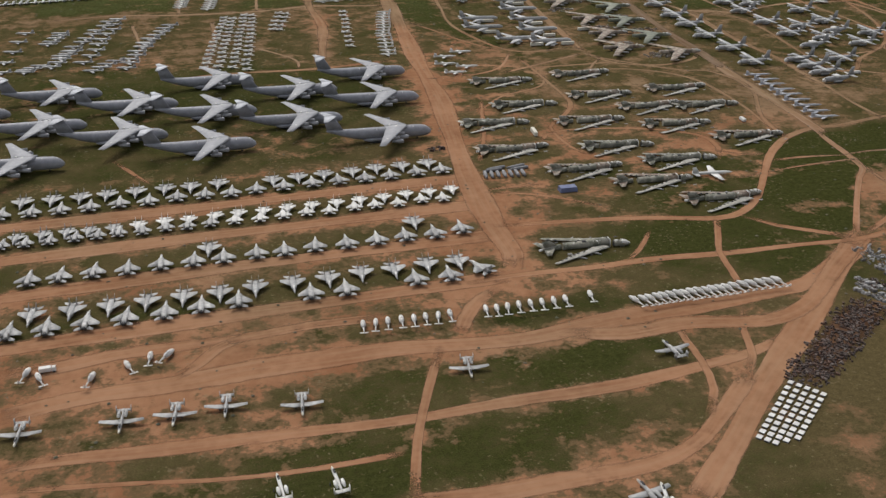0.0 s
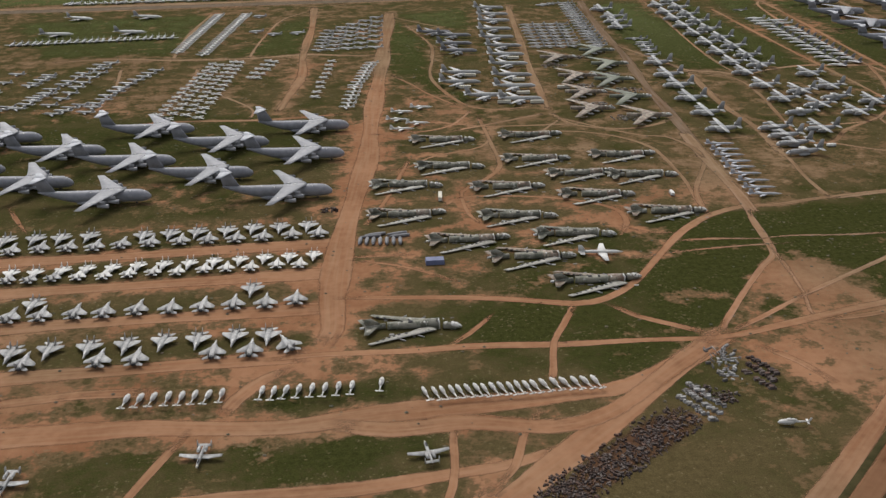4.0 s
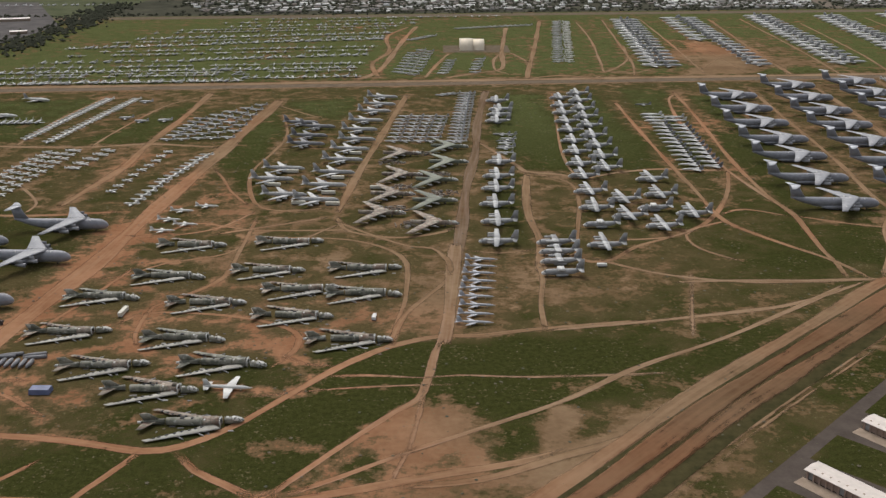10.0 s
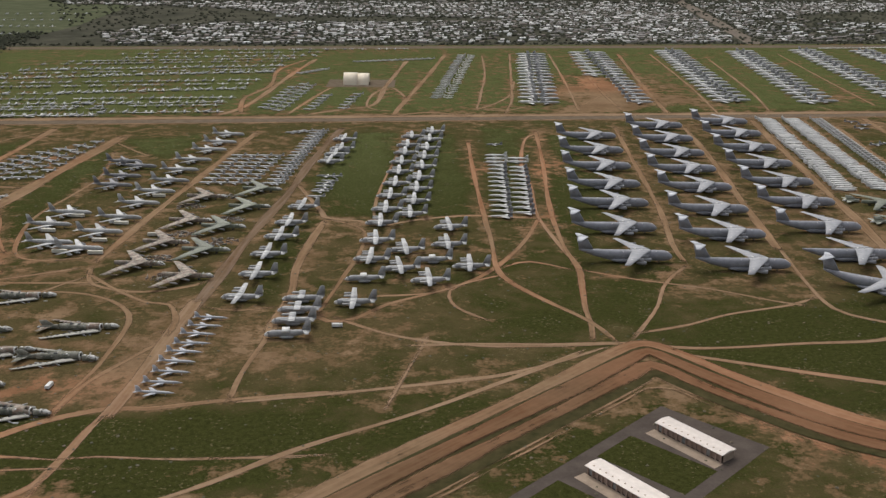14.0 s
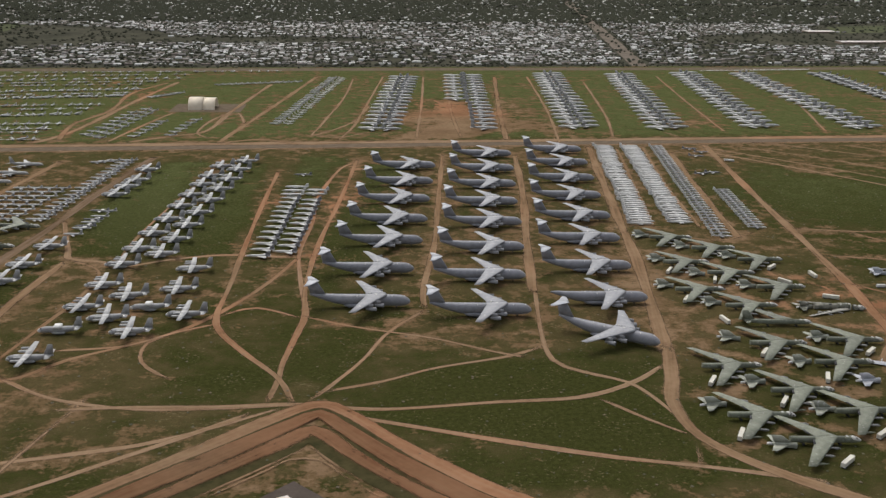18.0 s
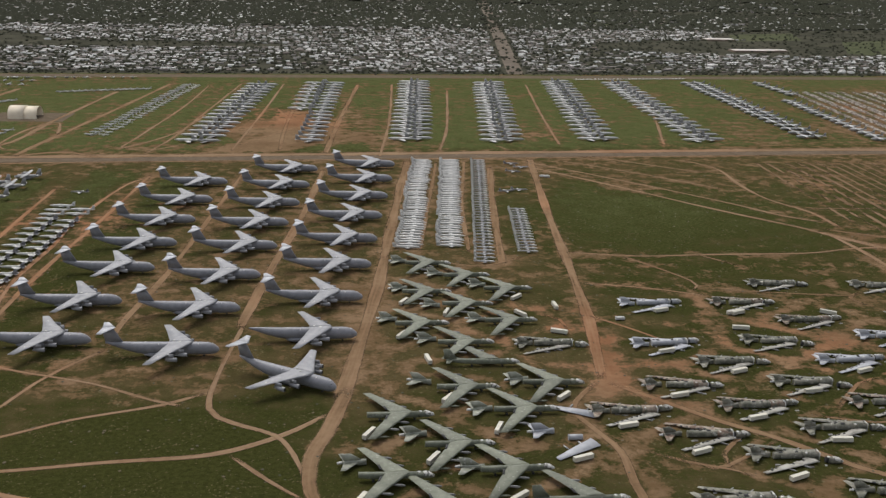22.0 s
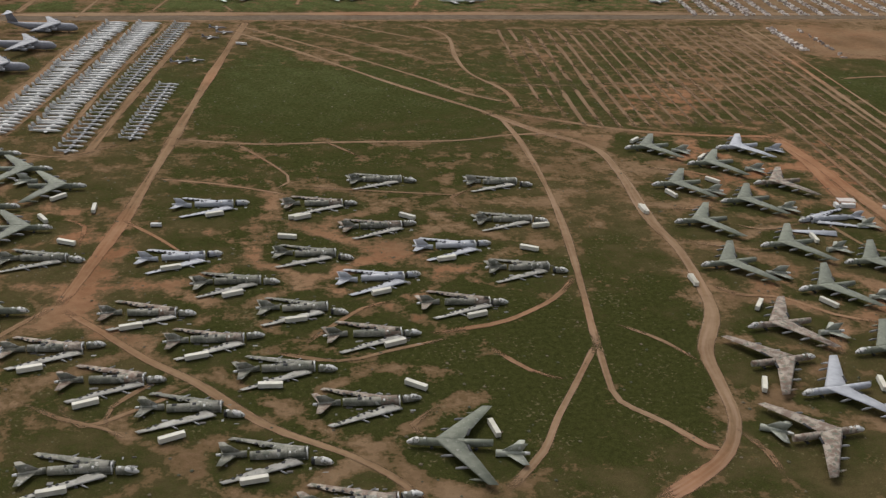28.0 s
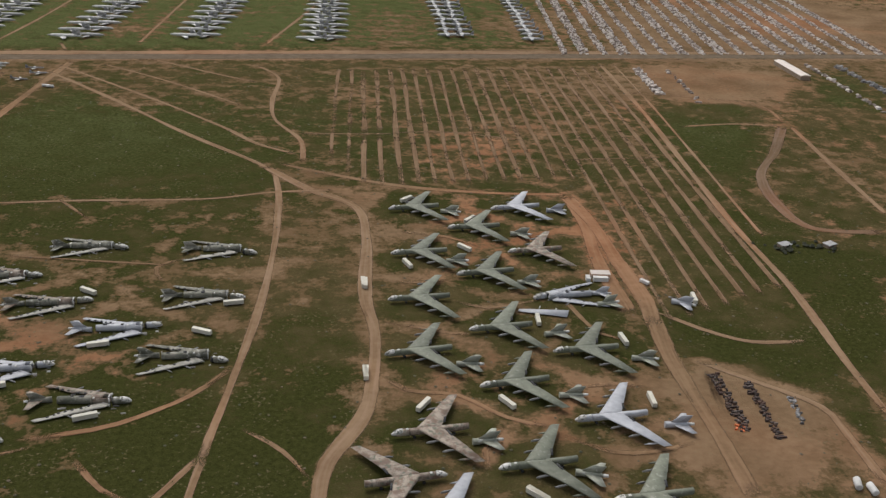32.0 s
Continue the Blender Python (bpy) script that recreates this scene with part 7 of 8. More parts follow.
put(box_trailer, [(903.8, 583.4, 14.7), (944.9, 575.5, 19.4), (985.2, 620.3, -10), (885.1, 528.3, 12.3), (942.7, 576.1, 12.6), (936.2, 553.9, -15.2), (910.3, 501.5, 15.8), (934.1, 477.0, 5.2), (871.7, 479.7, 10.5), (896.4, 454.8, 11.7), (969.7, 454.2, 16.6), (839.0, 454.5, 10.5), (860.3, 429.7, 16.7), (921.6, 431.9, -6), (888.9, 406.3, 19.1), (972.2, 424.9, -40), (855.1, 384.5, 7.3), (913.9, 380.9, 5.8), (995.4, 570.6, -39.7), (970.9, 495.4, 17.2), (1004.7, 522.8, 9.4), (1045.0, 528.8, -30), (1006.1, 471.3, 13.5), (1058.0, 553.1, 5.6), (993.1, 395.7, -84.4), (1117.5, 565.6, -96.8), (1108.2, 488.3, -98.2)])
put(box_trailer, [(885.0, 357.9, 14.4)])
put(box_trailer, [(1126.5, 463.7, 50.7), (1158.0, 461.4, -64.6), (1187.6, 522.7, -99.2), (1219.1, 501.9, -89.5), (1213.5, 456.2, -96.4), (1116.5, 566.7, -93.3), (1108.0, 488.4, -91.8), (1140.1, 584.4, -74.4), (1171.5, 600.1, -57.3), (1182.0, 635.6, 42.3), (1154.4, 407.1, -51.2), (1265.7, 534.6, -102), (1152.8, 667.3, 39.5)])
put(box_trailer, [(1098.1, 406.7, 62.7), (1174.2, 384.6, -67.4), (1187.4, 386.4, -62.8), (1142.6, 401.0, -109.1), (1154.4, 407.6, -53.9)])
herc = hercules("grey four-engined turboprop transport", TRANSPORT)
put(herc, [(483.0, 909.7, 176.6), (477.3, 874.1, 176.2), (473.7, 845.4, 176), (469.4, 812.6, 176.4), (465.7, 780.3, 176), (461.5, 745.4, 174.9), (456.6, 711.9, 175), (452.4, 678.5, 176.3), (448.1, 648.0, 177.1), (502.3, 928.8, 175.2), (497.7, 896.4, 175.6), (492.9, 861.8, 176.4), (488.4, 829.6, 175), (484.3, 795.9, 177.6), (479.7, 761.3, 174.6), (475.9, 729.5, 176.4), (472.1, 697.3, 175), (467.7, 666.4, 177.5)])
put(herc, [(423.7, 901.2, 172.8), (421.7, 864.2, 175.1), (417.4, 842.8, 175.4), (413.2, 818.3, 173.3), (397.8, 687.9, 173), (391.6, 652.0, 175.2), (387.4, 623.0, 174.9), (382.4, 590.1, 174.6), (379.5, 556.7, 174.8), (374.5, 522.7, 172.5)])
put(herc, [(444.3, 612.0, 178.7), (440.4, 577.7, 173.7), (460.8, 593.1, 181.9), (456.1, 560.7, 182.3), (490.2, 636.3, 179.8), (485.9, 601.2, 178.4), (494.5, 561.9, 174.9), (470.5, 540.9, 179.2), (431.0, 512.1, 176.7)])
nowing = hercules("grey turboprop transport stripped of its wings", TRANSPORT, False)
put(nowing, [(474.9, 574.3, 179.7), (436.3, 546.2, 178.6), (400.0, 474.3, 179)])
stubby = hercules("grey turboprop transport with cut-off outer wings", TRANSPORT, True, True)
put(stubby, [(405.2, 518.9, 178), (403.9, 503.8, 177.9), (402.0, 489.6, 178)])
tank = tanker("grey four-engined swept-wing tanker jet with clutter beneath", FIGHTER)
put(tank, [(321.5, 926.9, -8.6), (318.2, 894.4, -8.6), (313.1, 865.1, -6.3), (305.6, 828.8, -6.3), (300.5, 796.0, -6.7), (298.5, 763.4, -9.8), (293.4, 733.6, -9), (288.4, 703.1, -8), (283.2, 669.7, -9.6), (277.8, 639.4, -6.9), (249.2, 682.9, -8.4), (243.4, 656.8, -8.2), (253.8, 619.8, -6.9), (273.7, 607.2, -7.7)])
dark_tank = tanker("dark grey four-engined jet crowded with clutter", HERC_BODY)
put(dark_tank, [(267.1, 809.7, -9), (261.8, 778.6, -7.8), (260.6, 752.3, -9.4), (253.0, 826.0, -8.0)])
grey_jet = small_plane("grey small jet in a long parked row", HERC_BODY, 13, 20, .6, "small parked jets", 1.0, "small_jet", WHITE)
slender = small_plane("pale slender swept-wing jet with a dark tail", PALE, 11, 23, 1.25, "slender parked jets", .95, "small_jet", PALE)
put(slender, line(362.5, 498.7, 350.3, 419.6, 9, -8, 0.5, 2))
white_jet = small_plane("white small jet packed in a dense row", WHITE, 9, 26, .25, "dense rows of white jets", 1.5)
delta_winged = delta_jet("white delta-winged jet with a dark grey tail")
put(delta_winged, line(542.0, 800.6, 525.7, 659.9, 12, 172, 0.4, 2))
put(delta_winged, line(557.6, 793.6, 541.2, 667.0, 11, 172, 0.4, 2))
put(white_jet, [(543.0, 812, 172), (544.4, 824, 173), (546.0, 836, 172), (560.0, 812, 171), (561.6, 824, 172)])
put(grey_jet, [(550.5, 877.8, 170.8), (410.2, 775.1, 170.8), (410.2, 752.6, 170.6), (408.7, 736.3, 173)])
put(white_jet, line(830.2, 979.4, 781.9, 712.6, 46, -8, 1.2, 3))
put(white_jet, line(855.9, 977.9, 809.4, 713.2, 46, -8, 1, 2.5))
trim_jet = small_plane("pale grey small jet packed in a dense row", FIGHTER, 9, 19, .3, "dense rows of grey jets", .95, "small_jet", GREY_WING, True)
put(trim_jet, line(881.3, 976.4, 825.3, 678.5, 42, -8, 0.3, 1.5))
put(trim_jet, line(875.7, 801.8, 857.6, 696.9, 17, -8, 0.3, 1.5))
put(grey_jet, [(909.3, 961.7, -3.7), (914.7, 946.0, -1.7), (903.6, 929.4, -15.7), (881.7, 859.2, 10.5), (892.7, 862.6, -6.6)])
OPEN_GROUND = [(-420, 2120, 700, 300), (330, 2030, 420, 60), (1750, 2050, 420, 160), (2500, 2300, 800, 260), (-300, 1850, 330, 120), (2100, 3100, 600, 120)]
sheet("town_ground", [(-5500, 1606), (7500, 1606), (8500, 7500), (-6500, 7500)], TOWN, 0.03, "dark built-up land beyond the airfield", "ground")
town(1640, 2450, -900, 2700, 13, 17, (11.5, 4.8, 2.8), 11, "near_houses")
town(2450, 3400, -1500, 3800, 18, 24, (14, 9, 3.6), 12, "middle_houses")
town(3400, 4700, -2000, 4800, 34, 46, (22, 14, 4.5), 13, "distant_houses")
sheet("avenue", [(1058, 1612), (1084, 1612), (1488, 3800), (1456, 3800)], AVENUE, 0.06, "wide pale avenue leading through the town", "road")
long_shed(1677.9, 2216.3, 0, 90, 40, "large white-roofed warehouse in the town")
long_shed(1640.8, 1976.6, 0, 120, 40, "large white-roofed warehouse in the town")
long_shed(1530.9, 2914.9, 0, 90, 40, "large white-roofed warehouse in the town")
long_shed(1690.9, 1980.1, 0, 60, 30, "large white-roofed warehouse in the town")
sheet("far_field", [(-387, 1581), (-160, 1603), (-102, 1635), (-60, 1910), (-57, 2217), (-49, 2531), (-867, 2604)], FAR_GRASS, 0.05, "distant green field with parked rows", "ground")
sheet("green_field", [(1531, 2915), (1705, 3139), (1582, 2622), (1403, 2430)], FAR_GRASS, 0.07, "green open field among the houses", "ground")
sheet("green_field", [(1650, 2727), (1875, 2722), (1773, 2526), (1612, 2539)], FAR_GRASS, 0.08, "green open field among the houses", "ground")
sheet("green_field", [(1775, 2367), (1962, 2419), (1893, 2237), (1707, 2193)], FAR_GRASS, 0.09, "green open field among the houses", "ground")
sheet("green_field", [(1971, 2204), (2249, 2300), (1927, 1834), (1838, 1958)], FAR_GRASS, 0.10, "green open field among the houses", "ground")
sheet("green_field", [(477, 2314), (540, 2424), (562, 2256), (501, 2173)], FAR_GRASS, 0.11, "green open field among the houses", "ground")
sheet("green_field", [(1596, 1715), (1738, 1737), (1712, 1695), (1578, 1682)], FAR_GRASS, 0.12, "green open field among the houses", "ground")
sheet("green_field", [(1442, 2817), (1667, 2944), (1551, 2580), (1369, 2519)], FAR_GRASS, 0.13, "green open field among the houses", "ground")
sheet("paved_lot", [(-276, 1097), (-192, 1226), (-148, 1324), (-127, 1506), (-253, 1838), (-629, 1891)], LOT, 0.08, "grey paved lot beyond the field", "ground")
tree_belt([(-202, 1056), (-172, 1166), (-127, 1273), (-102, 1502), (-109, 1800)], 34, 1100, 41)
tree_belt([(-500, 1622), (600, 1616), (1500, 1612), (2900, 1606)], 16, 1500, 42, (1.0, 3.2))
long_shed(-214.2, 1312.0, 15, 70, 26, "pale flat-roofed hall on a distant paved lot")
long_shed(-208.2, 1406.3, 15, 80, 30, "pale flat-roofed hall on a distant paved lot")
long_shed(-208.5, 1570.3, 15, 60, 22, "pale flat-roofed hall on a distant paved lot")
long_shed(-294.6, 1581.5, 15, 90, 40, "pale flat-roofed hall on a distant paved lot")
long_shed(-276.2, 1349.8, 15, 80, 30, "pale flat-roofed hall on a distant paved lot")
long_shed(-156.9, 1422.9, 15, 30, 16, "pale flat-roofed hall on a distant paved lot")
vault_hangar(436.0, 1228.5, 86)
scrub(6000, 5)
far_tanker = far_jet("jet_transport", "light grey swept-wing jet in a dense distant column", WHITE, 28, 40, .65, "distant jet columns", 2.1, 3.2, True, HERC_HULL)
dark_tanker = far_jet("jet_transport", "dark grey swept-wing jet in a dense distant column", TRANSPORT, 28, 40, .65, "distant jet columns", 2.1, 3.2, True, HERC_HULL)
far_herc = far_jet("prop_transport", "grey straight-winged transport in a distant column", TRANSPORT, 34, 30, .03, "distant transport columns", 2.2, 3.0, False, HERC_HULL)
far_small = far_jet("far_jet", "light small jet in a distant row", WHITE, 12, 15, .5, "distant small jets")
far_grey = far_jet("far_jet", "grey small jet in a distant row", TRANSPORT, 12, 18, .85, "distant small jets", 1.0, 1.7, True, FIGHTER)
far_cross = far_jet("far_trainer", "white straight-winged trainer in a parked row", WHITE, 12.5, 11, .05, "rows of white trainers")
far_copter = far_jet("far_aircraft", "pale aircraft in a long distant row", TRANSPORT, 17, 18, .15, "long distant rows", 1.5, 2.2, True, FIGHTER)
put(far_grey, line(519.5, 1119.5, 586.2, 1476.9, 26, 172, 1.5, 3))
put(far_small, line(533.2, 1117.0, 599.9, 1474.3, 26, -8, 1.5, 3))
put(far_tanker, line(617.8, 1080.4, 678.2, 1477.9, 17, 172, 1.5, 3))
put(dark_tanker, line(633.7, 1078.0, 694.0, 1475.5, 17, -8, 1.5, 3))
put(dark_tanker, line(733.5, 1074.6, 784.2, 1488.9, 18, -8, 1.5, 3))
put(far_tanker, line(730.4, 1272.6, 754.8, 1490.3, 8, 172, 1.5, 3))
put(far_tanker, line(824.3, 1078.1, 888.7, 1503.9, 18, 172, 1.5, 3))
put(dark_tanker, line(843.1, 1083.2, 907.5, 1509.1, 18, -8, 1.5, 3))
put(far_tanker, line(916.1, 1068.7, 992.8, 1493.9, 18, 172, 1.5, 3))
put(dark_tanker, line(934.8, 1073.3, 1011.5, 1498.5, 18, -8, 1.5, 3))
put(far_tanker, line(1017.6, 1070.6, 1096.4, 1507.3, 18, 172, 1.5, 3))
put(dark_tanker, line(1036.3, 1075.2, 1115.1, 1511.9, 18, -8, 1.5, 3))
put(far_tanker, line(1129.8, 1059.4, 1182.7, 1495.8, 18, 172, 1.5, 3))
put(dark_tanker, line(1148.7, 1065.1, 1201.6, 1501.6, 18, -8, 1.5, 3))
put(far_herc, line(1259.9, 1075.4, 1302.1, 1496.1, 20, 175, 1.5, 3))
put(far_herc, line(1272.7, 1074.9, 1319.9, 1496.3, 20, 175, 1.5, 3))
put(far_herc, line(1337.4, 1056.4, 1371.5, 1322.2, 15, 175, 1.5, 3))
put(far_herc, line(1408.1, 1383.0, 1414.7, 1497.6, 6, 175, 1.5, 3))
put(far_small, line(1147.6, 1543.4, 1321.6, 1553.4, 30, 80, 0.5, 3))
put(far_copter, line(-75.4, 1031.3, 180.3, 1033.4, 46, -95, 2.6, 35))
put(far_copter, line(185.0, 1046.1, 295.0, 1044.7, 12, -95, 2.6, 35))
put(far_copter, line(-73.2, 1097.2, 296.4, 1101.7, 40, -95, 2.6, 35))
put(far_copter, line(-49.2, 1161.7, 112.7, 1164.3, 13, -95, 2.6, 35))
put(far_copter, line(112.2, 1168.4, 305.2, 1189.8, 24, -95, 2.6, 35))
put(far_copter, line(-50.5, 1269.4, 131.3, 1292.8, 22, -95, 2.6, 35))
put(far_copter, line(130.8, 1297.9, 331.2, 1322.2, 28, -95, 2.6, 35))
put(far_copter, line(16.9, 1346.9, 341.3, 1376.7, 36, -95, 2.6, 35))
put(far_copter, line(121.9, 1462.7, 375.3, 1478.6, 20, -95, 2.6, 35))
put(far_grey, line(348.7, 1059.8, 373.9, 1218.1, 9, 172, 0.8, 6))
put(far_grey, line(357.0, 1052.0, 383.1, 1207.9, 9, 172, 0.8, 6))
put(far_grey, line(340.3, 1067.8, 362.0, 1196.8, 8, 172, 0.8, 6))
put(far_grey, line(387.0, 1055.8, 402.2, 1137.2, 6, 172, 0.8, 6))
put(far_grey, line(420.3, 1059.3, 435.5, 1145.9, 6, 172, 0.8, 6))
put(far_grey, line(437.5, 1413.6, 537.5, 1439.9, 14, 172, 0.8, 6))
put(far_grey, line(366.8, 1307.5, 395.5, 1342.2, 6, 172, 0.8, 6))
put(far_grey, line(388.4, 944.9, 376.9, 937.6, 3, 172, 0.8, 6))
put(far_copter, line(-297.8, 1776.6, -105.0, 1777.9, 16, -95, 3, 20))
put(far_copter, line(-343.7, 1901.3, -97.2, 1900.3, 18, -95, 3, 20))
put(far_copter, line(-387.7, 2021.1, -99.2, 2018.9, 18, -95, 3, 20))
put(far_copter, line(-432.8, 2143.8, -101.5, 2153.4, 16, -95, 3, 20))
crosses = Geo().tube([(9, 2.2, .1, .1), (6.5, 2.2, 1.3, 1.4), (-4.5, 2.3, 1.2, 1.3), (-9, 2.6, .2, .2)], 5)
crosses.surf([(3, -9.5, 2.6, 2.2, .2), (3.6, 0, 2.6, 3.4, .4), (3, 9.5, 2.6, 2.2, .2)]).surf([(-6, -3.4, 2.8, 1.6, .15), (-6, 3.4, 2.8, 1.6, .15)]).surf([(-5.5, 0, 2.6, 3, .2), (-7.5, 0, 5.6, 1.6, .1)], "y")
rows_geo, rows_rnd = Geo(), random.Random(77)
for x0, y0, x1, y1, n, a in ((-60, 1062, 180, 1066, 26, -95), (-40, 1076, 290, 1080, 30, 85), (-60, 1124, 300, 1128, 36, -95), (-30, 1205, 310, 1222, 36, 85), (-20, 1236, 316, 1252, 34, -95), (0, 1312, 330, 1340, 34, 85), (30, 1398, 345, 1420, 36, -95), (60, 1424, 352, 1446, 34, 85), (110, 1500, 380, 1516, 26, -95), (150, 1540, 390, 1550, 20, 85), (330, 1545, 520, 1550, 16, 85)):
    for k in range(n):
        if rows_rnd.random() < .28:
            continue
        u, b = (k + rows_rnd.uniform(-.12, .12)) / (n - 1), len(rows_geo.v)
        m = pose((x0 + (x1 - x0) * u) / U, (y0 + (y1 - y0) * u) / U, 0, 0, 0, a + rows_rnd.uniform(-14, 14))
        rows_geo.v += [tuple(m @ Vector(p)) for p in crosses.v]
        rows_geo.f += [tuple(i + b for i in q) for q in crosses.f]
tagged(new("distant_aircraft_rows", rows_geo.mesh("distant_aircraft_rows", ROWS_PAINT)), "long rows of pale parked aircraft far across green grass", "aircraft", kind="stuff")
put(far_small, line(45.2, 793.2, 72.3, 947.3, 24, 165, 0.3, 2))
put(far_small, line(65.1, 781.8, 96.9, 944.8, 24, 165, 0.3, 2))
put(far_cross, line(46.1, 617.3, 74.5, 748.7, 14, 40, 0.6, 3))
put(far_cross, line(53.4, 607.3, 79.5, 744.7, 14, 40, 0.6, 3))
put(far_cross, line(63.5, 613.3, 89.1, 752.4, 14, 40, 0.6, 3))
put(far_cross, line(70.5, 605.7, 94.6, 750.2, 14, 40, 0.6, 3))
put(far_cross, line(101.9, 702.2, 114.8, 751.7, 5, 40, 0.6, 3))
put(far_cross, line(106.2, 700.3, 119.7, 747.8, 5, 40, 0.6, 3))
put(far_cross, line(143.7, 641.8, 161.7, 742.0, 9, 40, 0.6, 3))
put(far_small, line(161.9, 612.6, 171.7, 659.3, 6, 165, 0.5, 3))
put(far_small, line(172.6, 666.2, 190.5, 730.8, 9, 165, 0.5, 3))
put(far_grey, line(153.9, 780.7, 167.4, 853.8, 7, 165, 0.8, 4))
put(far_grey, line(165.1, 781.6, 178.5, 866.5, 7, 165, 0.8, 4))
put(far_grey, line(176.2, 782.4, 189.8, 879.5, 7, 165, 0.8, 4))
put(far_grey, line(187.4, 783.2, 201.5, 892.9, 7, 165, 0.8, 4))
put(far_grey, line(198.7, 784.0, 213.6, 906.8, 7, 165, 0.8, 4))
put(far_grey, line(-72.6, 642.5, -64.8, 742.5, 5, 160, 1.5, 6))
put(far_grey, line(-59.7, 640.9, -50.4, 651.0, 4, 160, 1.5, 6))
put(far_grey, line(-48.9, 705.1, -38.7, 734.1, 5, 160, 1.5, 6))
put(far_grey, line(-37.6, 671.7, -8.3, 759.2, 9, 160, 1.5, 6))
put(far_grey, line(-23.8, 653.3, -0.2, 765.9, 9, 160, 1.5, 6))
put(far_grey, line(-0.6, 632.3, 16.4, 699.9, 8, 160, 1.5, 6))
put(far_grey, line(9.5, 671.1, 33.9, 736.6, 8, 160, 1.5, 6))
put(far_grey, line(-18.9, 631.6, -6.8, 650.6, 4, 160, 1.5, 6))
put(far_grey, line(-43.7, 646.2, -30.8, 684.1, 5, 160, 1.5, 6))
put(far_grey, line(325.9, 760.3, 338.0, 848.3, 8, 172, 0.5, 4))
put(far_grey, line(335.3, 759.4, 348.5, 847.3, 8, 172, 0.5, 4))
put(far_grey, line(344.8, 758.5, 359.0, 846.2, 8, 172, 0.5, 4))
put(far_grey, line(354.3, 757.6, 369.5, 845.2, 8, 172, 0.5, 4))
put(far_grey, line(371.5, 755.9, 398.6, 944.7, 18, 172, 0.4, 3))
put(far_grey, line(375.3, 755.5, 402.3, 944.3, 18, 172, 0.4, 3))
put(far_grey, line(404.3, 717.1, 415.9, 774.6, 5, 172, 0.5, 3))
put(far_copter, line(-87.4, 846.1, 36.5, 852.4, 24, -95, 0.6, 6))
put(far_tanker, [(-59.4, 878.7, -10.3), (-51.2, 948.4, -28.7), (8.8, 944.8, -21.4), (0.7, 876.9, -16.5)])
put(far_copter, [(106.2, 861.3, 182.1), (121.2, 847.4, 166.7), (109.1, 929.7, 174.6), (140.1, 849.2, 184)])
delta = small_plane("white slender delta-winged trainer jet on grass", WHITE, 12, 20, .8, "white trainer jets", 1.0)
put(delta, [(195.4, 596.1, -8.3), (208.8, 604.2, -8.1), (190.7, 579.7, -9.8), (201.5, 570.1, -7.7), (190.6, 559.7, -6.5)])
yard_pavement()
for k in range(4):
    storage_shed(554.2 - 33.2 * k, 365.5 - 28.7 * k, -57.3)
box = panel("low crate under a flat white lid")
put(box, [(181.0, 210.8, -55), (178.3, 208.6, -57), (175.7, 206.4, -55.1), (173.1, 204.2, -55.8), (170.6, 202.1, -56.9), (168.1, 200.1, -55.5), (165.6, 198.0, -57.2), (163.2, 196.0, -58), (160.8, 194.1, -55), (158.5, 192.1, -56.9), (156.2, 190.2, -56.6), (182.4, 208.6, -54.6), (179.7, 206.4, -57.3), (177.1, 204.3, -58.2), (174.5, 202.2, -54.4), (172.0, 200.1, -55.3), (169.5, 198.1, -58), (167.0, 196.1, -55.8), (164.6, 194.1, -56.9), (162.2, 192.1, -55.4), (159.9, 190.2, -57.1), (157.6, 188.3, -55.1), (183.8, 206.5, -55.2), (181.1, 204.3, -58.1), (178.5, 202.2, -55.2), (175.9, 200.1, -57.2), (173.4, 198.1, -57.9), (170.9, 196.1, -55.2), (168.4, 194.1, -57.5), (166.0, 192.1, -54.9)])
put(box, [(163.6, 190.2, -55.7), (161.3, 188.3, -56.7), (159.0, 186.5, -54.6), (185.2, 204.4, -57.9), (182.5, 202.2, -57.2), (179.8, 200.2, -56.2), (177.2, 198.1, -56.7), (174.7, 196.1, -57.8), (172.1, 194.1, -55.3), (169.7, 192.2, -58.3), (167.2, 190.2, -55.7), (164.8, 188.4, -54.8), (162.5, 186.5, -56), (186.5, 202.3, -56), (183.8, 200.2, -54.9), (181.2, 198.1, -58.1), (178.6, 196.1, -54.7), (176.0, 194.1, -55), (173.5, 192.1, -54.5), (171.0, 190.2, -54.6), (168.6, 188.3, -55.4), (166.2, 186.5, -56.7)])
scrap_heap(189.2, 214.2, 11, 11, 150, 20, JUNK, "rusty heap of scrapped aircraft metal", 1.0, (.5, 2.2))
scrap_heap(196.0, 217.4, 11, 11, 150, 21, JUNK, "rusty heap of scrapped aircraft metal", 1.0, (.5, 2.2))
scrap_heap(203.7, 222.3, 11, 11, 150, 22, JUNK, "rusty heap of scrapped aircraft metal", 1.0, (.5, 2.2))
scrap_heap(211.0, 226.7, 11, 11, 150, 23, JUNK, "rusty heap of scrapped aircraft metal", 1.0, (.5, 2.2))
scrap_heap(218.9, 232.7, 11, 11, 150, 24, JUNK, "rusty heap of scrapped aircraft metal", 1.0, (.5, 2.2))
scrap_heap(225.7, 238.3, 11, 11, 150, 25, JUNK, "rusty heap of scrapped aircraft metal", 1.0, (.5, 2.2))
scrap_heap(233.8, 241.9, 11, 11, 150, 26, JUNK, "rusty heap of scrapped aircraft metal", 1.0, (.5, 2.2))
